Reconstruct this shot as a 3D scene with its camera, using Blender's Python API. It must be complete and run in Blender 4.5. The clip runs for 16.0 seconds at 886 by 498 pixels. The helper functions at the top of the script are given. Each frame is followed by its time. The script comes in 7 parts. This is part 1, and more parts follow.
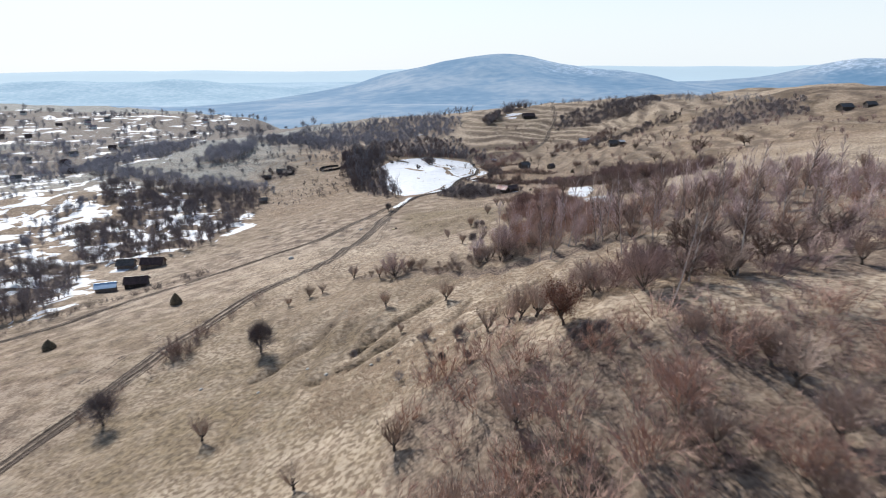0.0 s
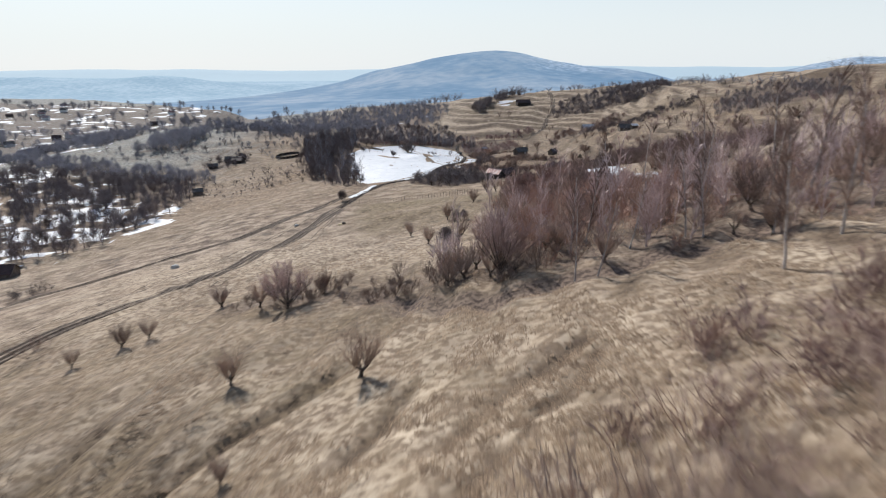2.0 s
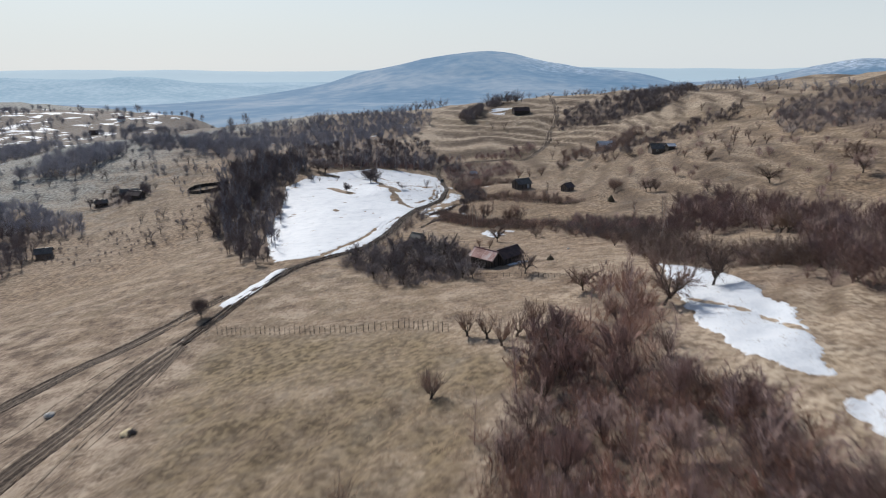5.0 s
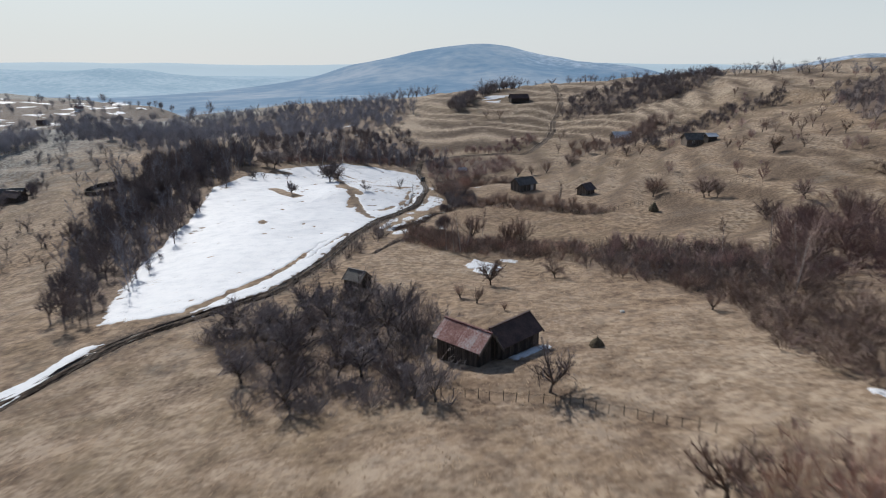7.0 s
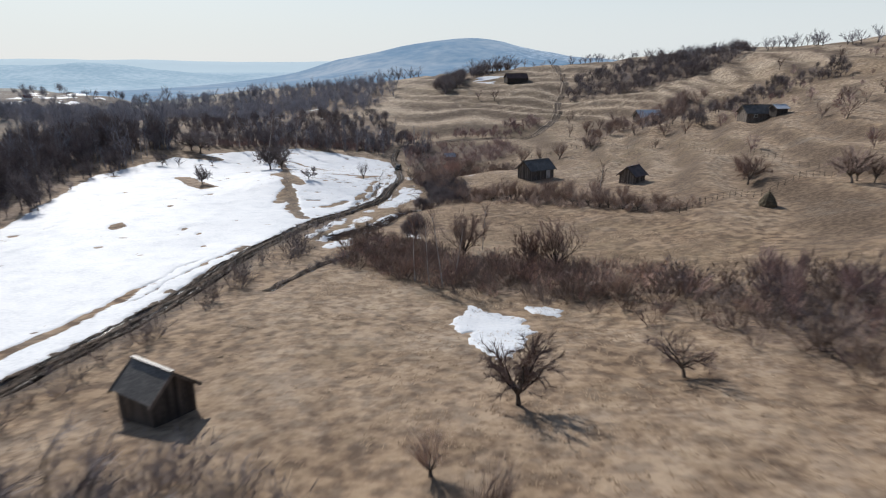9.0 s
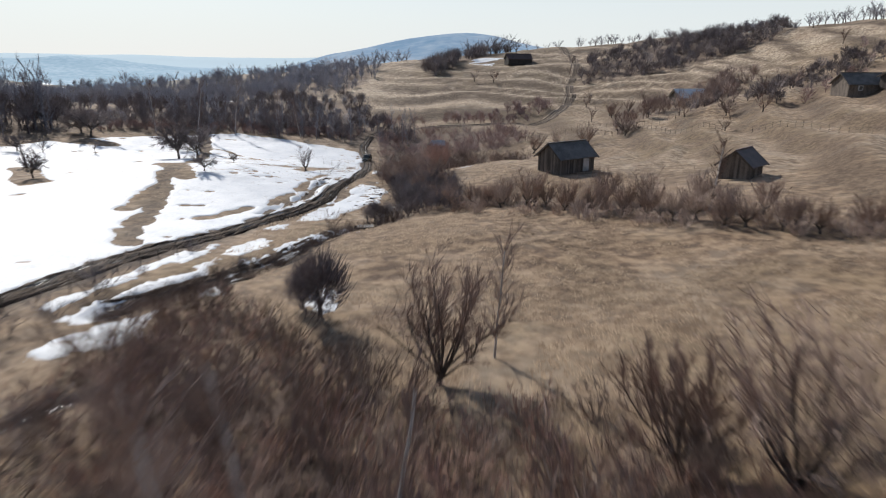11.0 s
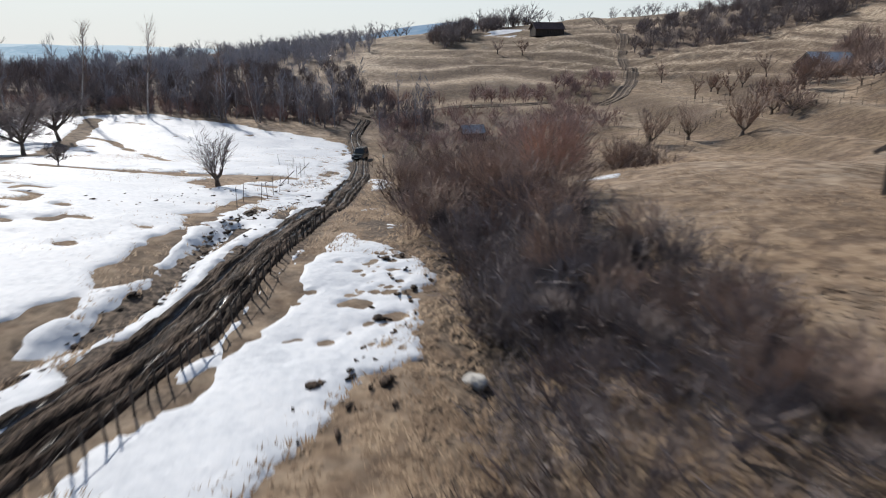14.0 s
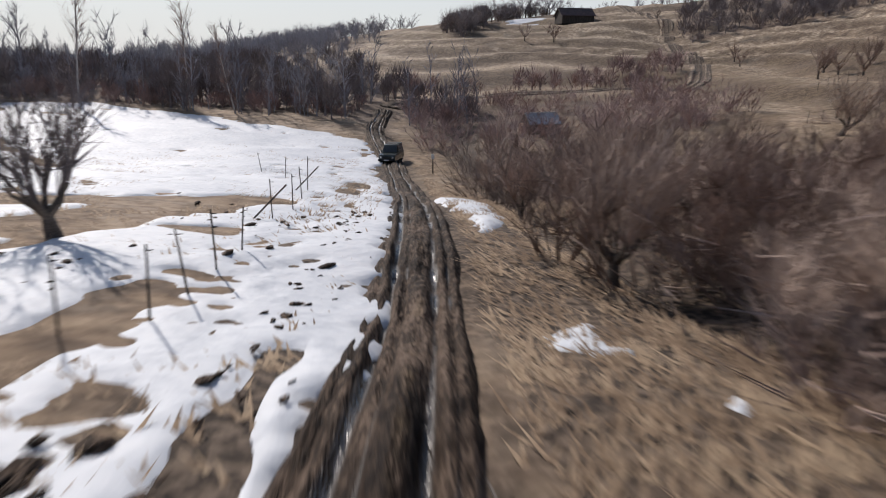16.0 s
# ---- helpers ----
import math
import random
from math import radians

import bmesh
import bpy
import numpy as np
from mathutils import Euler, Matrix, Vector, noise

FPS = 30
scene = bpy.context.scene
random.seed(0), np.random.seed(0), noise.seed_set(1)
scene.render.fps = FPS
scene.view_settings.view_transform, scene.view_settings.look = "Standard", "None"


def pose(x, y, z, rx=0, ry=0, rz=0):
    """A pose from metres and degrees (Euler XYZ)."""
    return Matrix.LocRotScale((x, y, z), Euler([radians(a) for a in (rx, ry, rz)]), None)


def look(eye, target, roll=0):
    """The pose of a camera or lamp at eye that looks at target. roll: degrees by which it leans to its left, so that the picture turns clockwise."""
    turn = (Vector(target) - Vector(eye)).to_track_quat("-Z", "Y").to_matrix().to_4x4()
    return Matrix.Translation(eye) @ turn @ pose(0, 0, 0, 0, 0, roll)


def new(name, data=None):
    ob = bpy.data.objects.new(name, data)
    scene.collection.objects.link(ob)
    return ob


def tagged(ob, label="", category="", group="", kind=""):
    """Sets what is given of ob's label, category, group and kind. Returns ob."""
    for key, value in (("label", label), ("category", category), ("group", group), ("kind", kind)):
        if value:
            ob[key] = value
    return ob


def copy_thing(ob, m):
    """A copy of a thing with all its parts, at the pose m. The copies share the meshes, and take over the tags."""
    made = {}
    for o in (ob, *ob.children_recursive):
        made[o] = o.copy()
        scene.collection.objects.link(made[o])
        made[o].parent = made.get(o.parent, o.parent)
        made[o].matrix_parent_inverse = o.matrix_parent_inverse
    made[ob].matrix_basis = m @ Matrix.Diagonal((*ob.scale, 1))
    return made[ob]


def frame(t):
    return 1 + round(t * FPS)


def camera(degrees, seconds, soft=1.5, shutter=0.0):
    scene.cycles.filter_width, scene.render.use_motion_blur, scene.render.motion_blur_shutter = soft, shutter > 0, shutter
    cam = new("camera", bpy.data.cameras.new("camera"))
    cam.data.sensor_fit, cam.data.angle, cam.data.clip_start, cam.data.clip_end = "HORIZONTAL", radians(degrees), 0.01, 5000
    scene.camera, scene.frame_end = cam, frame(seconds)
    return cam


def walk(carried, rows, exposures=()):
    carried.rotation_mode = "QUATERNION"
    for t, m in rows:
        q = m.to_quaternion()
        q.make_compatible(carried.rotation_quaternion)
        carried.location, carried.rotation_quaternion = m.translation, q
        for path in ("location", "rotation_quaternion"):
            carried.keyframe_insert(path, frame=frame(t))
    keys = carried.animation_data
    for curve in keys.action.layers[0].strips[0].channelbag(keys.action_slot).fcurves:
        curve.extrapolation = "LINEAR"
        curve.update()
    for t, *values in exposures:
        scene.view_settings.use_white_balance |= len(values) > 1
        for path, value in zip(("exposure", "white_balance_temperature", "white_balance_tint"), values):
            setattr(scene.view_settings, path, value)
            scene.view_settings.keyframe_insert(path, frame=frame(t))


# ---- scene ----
# ---- camera
# seconds, place, then yaw, pitch and roll
cam = camera(70.0, 16.0, soft=1.1, shutter=0.45)
PATH = [
    (0.0, -0.00, -0.00, 100.00, 0.00, -16.82, 0.58),
    (0.5, 1.62, 16.85, 94.21, -0.18, -16.80, 0.59),
    (1.0, 3.33, 33.92, 88.43, -0.37, -16.74, 0.56),
    (1.5, 4.87, 51.20, 82.86, -0.54, -16.73, 0.50),
    (2.0, 6.40, 68.28, 79.62, -0.72, -16.61, 0.40),
    (2.5, 8.03, 85.08, 78.78, -0.84, -16.51, 0.36),
    (3.0, 9.41, 102.39, 78.97, -0.98, -16.54, 0.32),
    (3.5, 11.08, 119.23, 78.98, -0.99, -16.55, 0.36),
    (4.0, 12.63, 135.95, 78.99, -1.04, -16.60, 0.29),
    (4.5, 14.04, 153.13, 78.75, -1.25, -16.58, 0.24),
    (5.0, 16.02, 169.66, 78.56, -1.37, -16.52, 0.28),
    (5.5, 17.96, 185.81, 77.00, -1.47, -16.54, 0.22),
    (6.0, 19.81, 201.66, 74.45, -1.57, -16.63, 0.13),
    (6.5, 21.53, 217.25, 71.28, -1.68, -16.74, 0.04),
    (7.0, 23.05, 232.65, 67.86, -1.83, -16.85, -0.02),
    (7.5, 24.34, 247.92, 64.58, -2.03, -16.92, -0.02),
    (8.0, 25.33, 263.13, 61.80, -2.31, -16.93, 0.05),
    (8.5, 26.34, 277.34, 57.90, -2.56, -16.92, 0.02),
    (9.0, 27.38, 290.76, 53.50, -2.78, -16.91, -0.08),
    (9.5, 28.48, 303.60, 49.21, -2.97, -16.90, -0.22),
    (10.0, 29.64, 316.07, 45.66, -3.10, -16.90, -0.38),
    (10.5, 30.89, 328.37, 43.47, -3.18, -16.94, -0.48),
    (11.0, 32.23, 340.72, 43.25, -3.18, -17.02, -0.42),
    (11.5, 33.56, 352.21, 43.22, -3.18, -17.07, -0.23),
    (12.0, 33.67, 362.83, 42.41, -3.24, -17.12, -0.11),
    (12.5, 32.83, 373.24, 39.53, -3.39, -17.14, -0.18),
    (13.0, 31.79, 383.53, 37.22, -3.52, -17.25, -0.32),
    (13.5, 30.00, 392.94, 35.36, -3.69, -17.42, -0.41),
    (14.0, 28.26, 401.80, 34.04, -3.84, -17.60, -0.49),
    (14.5, 26.84, 409.61, 32.77, -3.95, -17.63, -0.48),
    (15.0, 25.58, 417.14, 31.55, -4.02, -17.47, -0.34),
    (15.5, 24.22, 424.92, 30.21, -4.14, -17.28, -0.24),
    (16.0, 23.33, 432.42, 28.58, -4.30, -17.07, 0.05),
]
walk(cam, [(t, pose(x, y, z, 90 + pitch, roll, yaw)) for t, x, y, z, yaw, pitch, roll in PATH],
     exposures=[(0.0, 0.3, 6250, 10), (1.0, 0.28, 6250, 10), (2.0, 0.14, 6350, 10), (2.7, 0.24, 6350, 10), (3.2, 0.18, 6350, 10), (3.6, 0.08, 6350, 10), (4.5, -0.04, 6350, 10), (5.0, -0.08, 6350, 10), (8.0, -0.16, 6400, 10), (9.6, 0.15, 6400, 10), (10.5, 0.3, 6450, 10), (11.3, 0.02, 6500, 10), (12.5, 0.02, 6500, 10), (13.5, 0.07, 6500, 10), (14.2, 0.0, 6500, 10), (15.0, -0.04, 6550, 12), (16.0, -0.08, 6600, 14)])

# ---- world
SUN_SIDE, SUN_UP = -27.0, 34.0
world = bpy.data.worlds.new("spring_haze_sky")
scene.world = world
world.use_nodes = True
wn = world.node_tree.nodes
sky = wn.new("ShaderNodeTexSky")
sky.sky_type, sky.sun_disc = "NISHITA", False
sky.sun_elevation, sky.sun_rotation = radians(SUN_UP), radians(SUN_SIDE % 360)
sky.altitude, sky.air_density, sky.dust_density, sky.ozone_density = 600, 1.0, 0.6, 1.5
coord, parts_xyz, rise, veil = wn.new("ShaderNodeTexCoord"), wn.new("ShaderNodeSeparateXYZ"), wn.new("ShaderNodeMapRange"), wn.new("ShaderNodeMix")
wl = world.node_tree.links
wl.new(coord.outputs["Generated"], parts_xyz.inputs[0])
wl.new(parts_xyz.outputs["Z"], rise.inputs["Value"])
for key, value in (("From Min", 0.0), ("From Max", 0.32), ("To Min", 0.92), ("To Max", 0.06)):
    rise.inputs[key].default_value = value
rise.interpolation_type = "SMOOTHSTEP"
veil.data_type = "RGBA"
veil.inputs["B"].default_value = (7.3, 7.75, 7.95, 1)  # thin white spring haze over the blue
wl.new(rise.outputs[0], veil.inputs["Factor"])
wl.new(sky.outputs[0], veil.inputs["A"])
wl.new(veil.outputs["Result"], wn["Background"].inputs[0])
wn["Background"].inputs[1].default_value = 0.10
sun = new("sun", bpy.data.lights.new("sun", "SUN"))
sun.data.energy, sun.data.angle, sun.data.color = 4.5, radians(0.6), (1.0, 0.955, 0.89)
a, e = radians(SUN_SIDE), radians(SUN_UP)
sun.matrix_world = look((0, 0, 300), (-math.sin(a) * math.cos(e), -math.cos(a) * math.cos(e), 300 - math.sin(e)))

# ---- materials


def material(name, tones, size=1.0, rough=0.9, bump=0.0, bump_size=None, metal=0.0, second=None, stretch=(1, 1, 1), per_object=0.0, glow=None, span=0.28, fine=0.5):
    """Noise of two sizes runs through the tones; bump in metres of relief."""
    m = bpy.data.materials.new(name)
    m.use_nodes = True
    n, links = m.node_tree.nodes, m.node_tree.links
    bsdf = n["Principled BSDF"]
    bsdf.inputs["Roughness"].default_value = rough
    bsdf.inputs["Metallic"].default_value = metal
    bsdf.inputs["Specular IOR Level"].default_value = 0.3
    geo = n.new("ShaderNodeNewGeometry")
    mp = n.new("ShaderNodeMapping")
    mp.inputs["Scale"].default_value = stretch
    links.new(geo.outputs["Position"], mp.inputs["Vector"])
    big, small = n.new("ShaderNodeTexNoise"), n.new("ShaderNodeTexNoise")
    big.inputs["Scale"].default_value, small.inputs["Scale"].default_value = 1 / size, 9 / size
    big.inputs["Detail"].default_value, small.inputs["Detail"].default_value = 6, 5
    for t in (big, small):
        links.new(mp.outputs[0], t.inputs["Vector"])
    mix = n.new("ShaderNodeMath")
    mix.operation = "MULTIPLY_ADD"
    mix.inputs[1].default_value = fine
    links.new(small.outputs[0], mix.inputs[0])
    half = n.new("ShaderNodeMath")
    half.operation = "MULTIPLY"
    half.inputs[1].default_value = 1 - fine
    links.new(big.outputs[0], half.inputs[0])
    links.new(half.outputs[0], mix.inputs[2])
    out = mix.outputs[0]
    if per_object:
        info = n.new("ShaderNodeObjectInfo")
        sh = n.new("ShaderNodeMath")
        sh.operation = "MULTIPLY_ADD"
        sh.inputs[1].default_value = per_object
        links.new(info.outputs["Random"], sh.inputs[0])
        lo = n.new("ShaderNodeMath")
        lo.operation = "SUBTRACT"
        lo.inputs[1].default_value = per_object / 2
        links.new(out, lo.inputs[0])
        links.new(lo.outputs[0], sh.inputs[2])
        out = sh.outputs[0]
    ramp = n.new("ShaderNodeValToRGB")
    el = ramp.color_ramp.elements
    while len(el) < len(tones):
        el.new(0.5)
    for i, c in enumerate(tones):
        el[i].position = 0.5 - span / 2 + span * i / max(1, len(tones) - 1)
        el[i].color = (*c, 1)
    links.new(out, ramp.inputs[0])
    links.new(ramp.outputs[0], bsdf.inputs["Base Color"])
    if bump:
        b = n.new("ShaderNodeBump")
        b.inputs["Distance"].default_value = bump
        b.inputs["Strength"].default_value = 1.0
        if bump_size:
            t = n.new("ShaderNodeTexNoise")
            t.inputs["Scale"].default_value = 1 / bump_size
            t.inputs["Detail"].default_value = 4
            links.new(mp.outputs[0], t.inputs["Vector"])
            links.new(t.outputs[0], b.inputs["Height"])
        else:
            links.new(small.outputs[0], b.inputs["Height"])
        links.new(b.outputs[0], bsdf.inputs["Normal"])
    if glow:
        bsdf.inputs["Emission Color"].default_value = (*glow[0], 1)
        bsdf.inputs["Emission Strength"].default_value = glow[1]
    return m


def cover(m, attribute, tones, size, sharp=0.25, rough=None):
    """Lays another surface over a material where the mesh's attribute says so, with a ragged edge."""
    n, links = m.node_tree.nodes, m.node_tree.links
    bsdf = n["Principled BSDF"]
    old = bsdf.inputs["Base Color"].links[0].from_socket
    at = n.new("ShaderNodeAttribute")
    at.attribute_name = attribute
    geo = n.new("ShaderNodeNewGeometry")
    t, u = n.new("ShaderNodeTexNoise"), n.new("ShaderNodeTexNoise")
    t.inputs["Scale"].default_value, u.inputs["Scale"].default_value = 1 / size, 6 / size
    t.inputs["Detail"].default_value = u.inputs["Detail"].default_value = 4
    links.new(geo.outputs["Position"], t.inputs["Vector"])
    links.new(geo.outputs["Position"], u.inputs["Vector"])
    add = n.new("ShaderNodeMath")
    links.new(at.outputs["Fac"], add.inputs[0])
    links.new(t.outputs[0], add.inputs[1])
    rng = n.new("ShaderNodeMapRange")
    rng.inputs["From Min"].default_value, rng.inputs["From Max"].default_value = 1.0 - sharp, 1.0 + sharp
    links.new(add.outputs[0], rng.inputs["Value"])
    ramp = n.new("ShaderNodeValToRGB")
    el = ramp.color_ramp.elements
    while len(el) < len(tones):
        el.new(0.5)
    for i, c in enumerate(tones):
        el[i].position = 0.41 + 0.18 * i / max(1, len(tones) - 1)
        el[i].color = (*c, 1)
    links.new(u.outputs[0], ramp.inputs[0])
    mix = n.new("ShaderNodeMix")
    mix.data_type = "RGBA"
    links.new(rng.outputs[0], mix.inputs["Factor"])
    links.new(old, mix.inputs["A"])
    links.new(ramp.outputs[0], mix.inputs["B"])
    links.new(mix.outputs["Result"], bsdf.inputs["Base Color"])
    return m


GRASS = material("dry_grass", [(0.09, 0.060, 0.042), (0.19, 0.136, 0.096), (0.275, 0.204, 0.145), (0.40, 0.315, 0.235)], 4.2, 0.95, 0.09, 0.45, span=0.165, fine=0.38)
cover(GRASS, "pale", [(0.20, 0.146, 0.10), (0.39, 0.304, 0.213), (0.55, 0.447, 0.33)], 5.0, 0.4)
cover(GRASS, "rust", [(0.09, 0.055, 0.032), (0.19, 0.122, 0.072), (0.295, 0.205, 0.125)], 7.0, 0.5)
# darker brown that paints shade onto scarps and terrace risers
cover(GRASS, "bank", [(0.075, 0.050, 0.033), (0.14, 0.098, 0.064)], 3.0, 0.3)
cover(GRASS, "green", [(0.085, 0.059, 0.030), (0.155, 0.111, 0.060), (0.24, 0.177, 0.10)], 6.0, 0.35)
# grey tones standing in for air haze over the far valley grass
cover(GRASS, "haze_grey", [(0.13, 0.125, 0.11), (0.23, 0.225, 0.20), (0.33, 0.325, 0.295)], 8.0, 0.4)
cover(GRASS, "litter_shade", [(0.07, 0.047, 0.036), (0.135, 0.095, 0.072), (0.21, 0.152, 0.113)], 3.0, 0.3)
cover(GRASS, "mud", [(0.03, 0.021, 0.015), (0.07, 0.05, 0.036), (0.15, 0.11, 0.08)], 1.2, 0.3)
MUD = material("wet_mud", [(0.013, 0.008, 0.006), (0.032, 0.021, 0.014), (0.062, 0.041, 0.029), (0.125, 0.088, 0.064)], 0.6, 0.8, 0.14, 0.16, stretch=(1, 0.22, 1), span=0.18)
cover(MUD, "wet", [(0.012, 0.008, 0.006), (0.03, 0.02, 0.015)], 0.5, 0.3)
wet_at, wet_gloss = MUD.node_tree.nodes.new("ShaderNodeAttribute"), MUD.node_tree.nodes.new("ShaderNodeMapRange")
wet_at.attribute_name = "wet"
for key, value in (("From Min", 0.35), ("From Max", 0.95), ("To Min", 0.8), ("To Max", 0.2)):
    wet_gloss.inputs[key].default_value = value
MUD.node_tree.links.new(wet_at.outputs["Fac"], wet_gloss.inputs["Value"])
MUD.node_tree.links.new(wet_gloss.outputs[0], MUD.node_tree.nodes["Principled BSDF"].inputs["Roughness"])
wet_spec = MUD.node_tree.nodes.new("ShaderNodeMapRange")
for key, value in (("From Min", 0.45), ("From Max", 1.0), ("To Min", 0.1), ("To Max", 0.75)):
    wet_spec.inputs[key].default_value = value
MUD.node_tree.links.new(wet_at.outputs["Fac"], wet_spec.inputs["Value"])
MUD.node_tree.links.new(wet_spec.outputs[0], MUD.node_tree.nodes["Principled BSDF"].inputs["Specular IOR Level"])
cover(MUD, "grassy", [(0.09, 0.06, 0.034), (0.18, 0.125, 0.072), (0.28, 0.20, 0.125)], 0.9, 0.22)
SNOW = material("old_snow", [(0.50, 0.525, 0.56), (0.61, 0.63, 0.655), (0.66, 0.67, 0.685)], 2.6, 0.65, 0.05, 0.4)
BARK = material("grey_bark", [(0.05, 0.04, 0.033), (0.10, 0.08, 0.065), (0.16, 0.13, 0.105)], 0.4, 0.9, per_object=0.2)
TWIG = material("bare_twigs", [(0.14, 0.096, 0.078), (0.24, 0.168, 0.137), (0.34, 0.25, 0.207)], 1.5, 0.85, per_object=0.25)
PURPLE_TWIG = material("purplish_twigs", [(0.19, 0.127, 0.112), (0.30, 0.205, 0.182), (0.41, 0.295, 0.265)], 3.0, 0.85, per_object=0.2)
MAUVE_TWIG = material("mauve_twigs", [(0.31, 0.225, 0.205), (0.46, 0.35, 0.325), (0.60, 0.48, 0.45)], 3.0, 0.85, per_object=0.2)
BROWN_TWIG = material("brown_twigs", [(0.13, 0.092, 0.073), (0.225, 0.163, 0.13), (0.33, 0.25, 0.205)], 2.0, 0.85, per_object=0.2)
RED_TWIG = material("reddish_twigs", [(0.24, 0.14, 0.105), (0.38, 0.235, 0.18), (0.50, 0.33, 0.26)], 2.5, 0.85, per_object=0.2)
OCHRE_TWIG = material("ochre_twigs", [(0.20, 0.142, 0.112), (0.33, 0.242, 0.195), (0.45, 0.34, 0.28)], 2.5, 0.85, per_object=0.2)
PALE_TWIG = material("pale_birch_bark", [(0.24, 0.21, 0.195), (0.42, 0.38, 0.355), (0.56, 0.52, 0.49)], 0.6, 0.8)
DARK_TWIG = material("dark_twigs", [(0.115, 0.092, 0.088), (0.195, 0.16, 0.153), (0.28, 0.24, 0.23)], 2.0, 0.85, per_object=0.2)
# blue-grey tint paints air haze on far woods; also used on pale slim trees
HAZE_TINT_TWIG = material("haze_tinted_twigs", [(0.18, 0.172, 0.187), (0.28, 0.268, 0.288), (0.38, 0.365, 0.385)], 6.0, 0.9, per_object=0.2)
OAK_LEAF = material("withered_oak_leaves", [(0.12, 0.055, 0.036), (0.20, 0.098, 0.064), (0.29, 0.155, 0.105)], 0.5, 0.8)
OLD_WOOD = material("weathered_boards", [(0.06, 0.048, 0.039), (0.12, 0.097, 0.08), (0.20, 0.165, 0.138)], 0.5, 0.85, 0.006, 0.05, stretch=(1, 1, 0.25), per_object=0.25)
DARK_WOOD = material("blackened_boards", [(0.03, 0.025, 0.021), (0.062, 0.05, 0.042), (0.115, 0.094, 0.078)], 0.5, 0.85, 0.006, 0.05, stretch=(1, 1, 0.25), per_object=0.25)
SLATE = material("grey_roof_felt", [(0.061, 0.055, 0.048), (0.106, 0.095, 0.084), (0.171, 0.153, 0.135)], 1.2, 0.5, 0.01, 0.1)
BROWN_ROOF = material("brown_tin_roof", [(0.035, 0.020, 0.017), (0.07, 0.04, 0.033), (0.115, 0.07, 0.057)], 1.0, 0.5, 0.01, 0.1)
RED_TIN = material("rusty_tin_sheets", [(0.13, 0.05, 0.042), (0.22, 0.095, 0.08), (0.30, 0.19, 0.175), (0.36, 0.31, 0.30)], 1.6, 0.45, 0.01, 0.15, metal=0.2, per_object=0.25)
BLUE_TIN = material("blue_tin_sheets", [(0.22, 0.35, 0.50), (0.32, 0.46, 0.62), (0.44, 0.57, 0.70)], 1.5, 0.35, metal=0.2)
PALE_BLUE_TIN = material("pale_blue_tin_sheets", [(0.52, 0.53, 0.54), (0.64, 0.65, 0.65), (0.74, 0.75, 0.75)], 1.5, 0.3, metal=0.2)
PLASTER = material("white_plaster", [(0.45, 0.44, 0.42), (0.62, 0.61, 0.58), (0.72, 0.71, 0.69)], 1.0, 0.85)
PALE_TIN = material("bright_tin_sheets", [(0.55, 0.56, 0.57), (0.68, 0.69, 0.70), (0.78, 0.79, 0.80)], 0.8, 0.45, metal=0.1)
GREY_TIN = material("grey_tin_sheets", [(0.25, 0.26, 0.27), (0.40, 0.41, 0.42), (0.55, 0.56, 0.57)], 0.8, 0.4, metal=0.3)
HAY = material("old_hay", [(0.05, 0.04, 0.026), (0.10, 0.08, 0.05), (0.17, 0.135, 0.085)], 0.5, 0.95, 0.05, 0.1)
STRAW = material("loose_straw", [(0.36, 0.28, 0.16), (0.52, 0.43, 0.27), (0.62, 0.54, 0.37)], 0.4, 0.9, 0.03, 0.08)
STONE = material("pale_stone", [(0.30, 0.28, 0.25), (0.45, 0.43, 0.39), (0.56, 0.54, 0.5)], 0.3, 0.85, 0.02, 0.1)
TUFT = material("grass_tufts", [(0.15, 0.098, 0.06), (0.255, 0.174, 0.11), (0.39, 0.285, 0.185)], 1.3, 0.9, span=0.16)
up = TUFT.node_tree.nodes.new("ShaderNodeCombineXYZ")
up.inputs[2].default_value = 1.0
TUFT.node_tree.links.new(up.outputs[0], TUFT.node_tree.nodes["Principled BSDF"].inputs["Normal"])

# ---- the lie of the land
# heights every 50 m: a row for each line across the valley, from 300 m on one side of the flight to 200 m on the other
NEAR_LINES = {
    -50: (38.2, 31.2, 31.8, 39.8, 49.1, 59.0, 70.7, 81.4, 88.2, 90.7, 90.4),
    0: (32.9, 26.0, 27.3, 35.1, 42.4, 50.1, 62.0, 76.4, 84.7, 86.8, 85.6),
    50: (31.4, 23.1, 23.6, 31.3, 37.6, 42.4, 53.0, 72.7, 81.3, 82.7, 81.4),
    100: (29.0, 20.9, 20.9, 28.4, 36.0, 42.9, 52.2, 70.2, 76.8, 78.1, 77.4),
    150: (21.9, 18.9, 19.5, 24.6, 32.9, 44.7, 53.4, 66.0, 71.7, 74.1, 74.5),
    200: (15.4, 17.3, 19.2, 21.5, 26.5, 36.2, 40.2, 56.4, 65.2, 69.7, 72.1),
    250: (13.3, 16.1, 19.2, 20.7, 21.5, 32.7, 37.8, 48.7, 56.7, 63.4, 69.5),
    300: (13.8, 15.5, 18.3, 17.3, 18.6, 31.9, 37.2, 38.8, 45.3, 53.9, 65.0),
    350: (14.6, 19.3, 22.5, 17.1, 15.7, 26.1, 32.1, 30.4, 38.6, 48.0, 60.9),
}
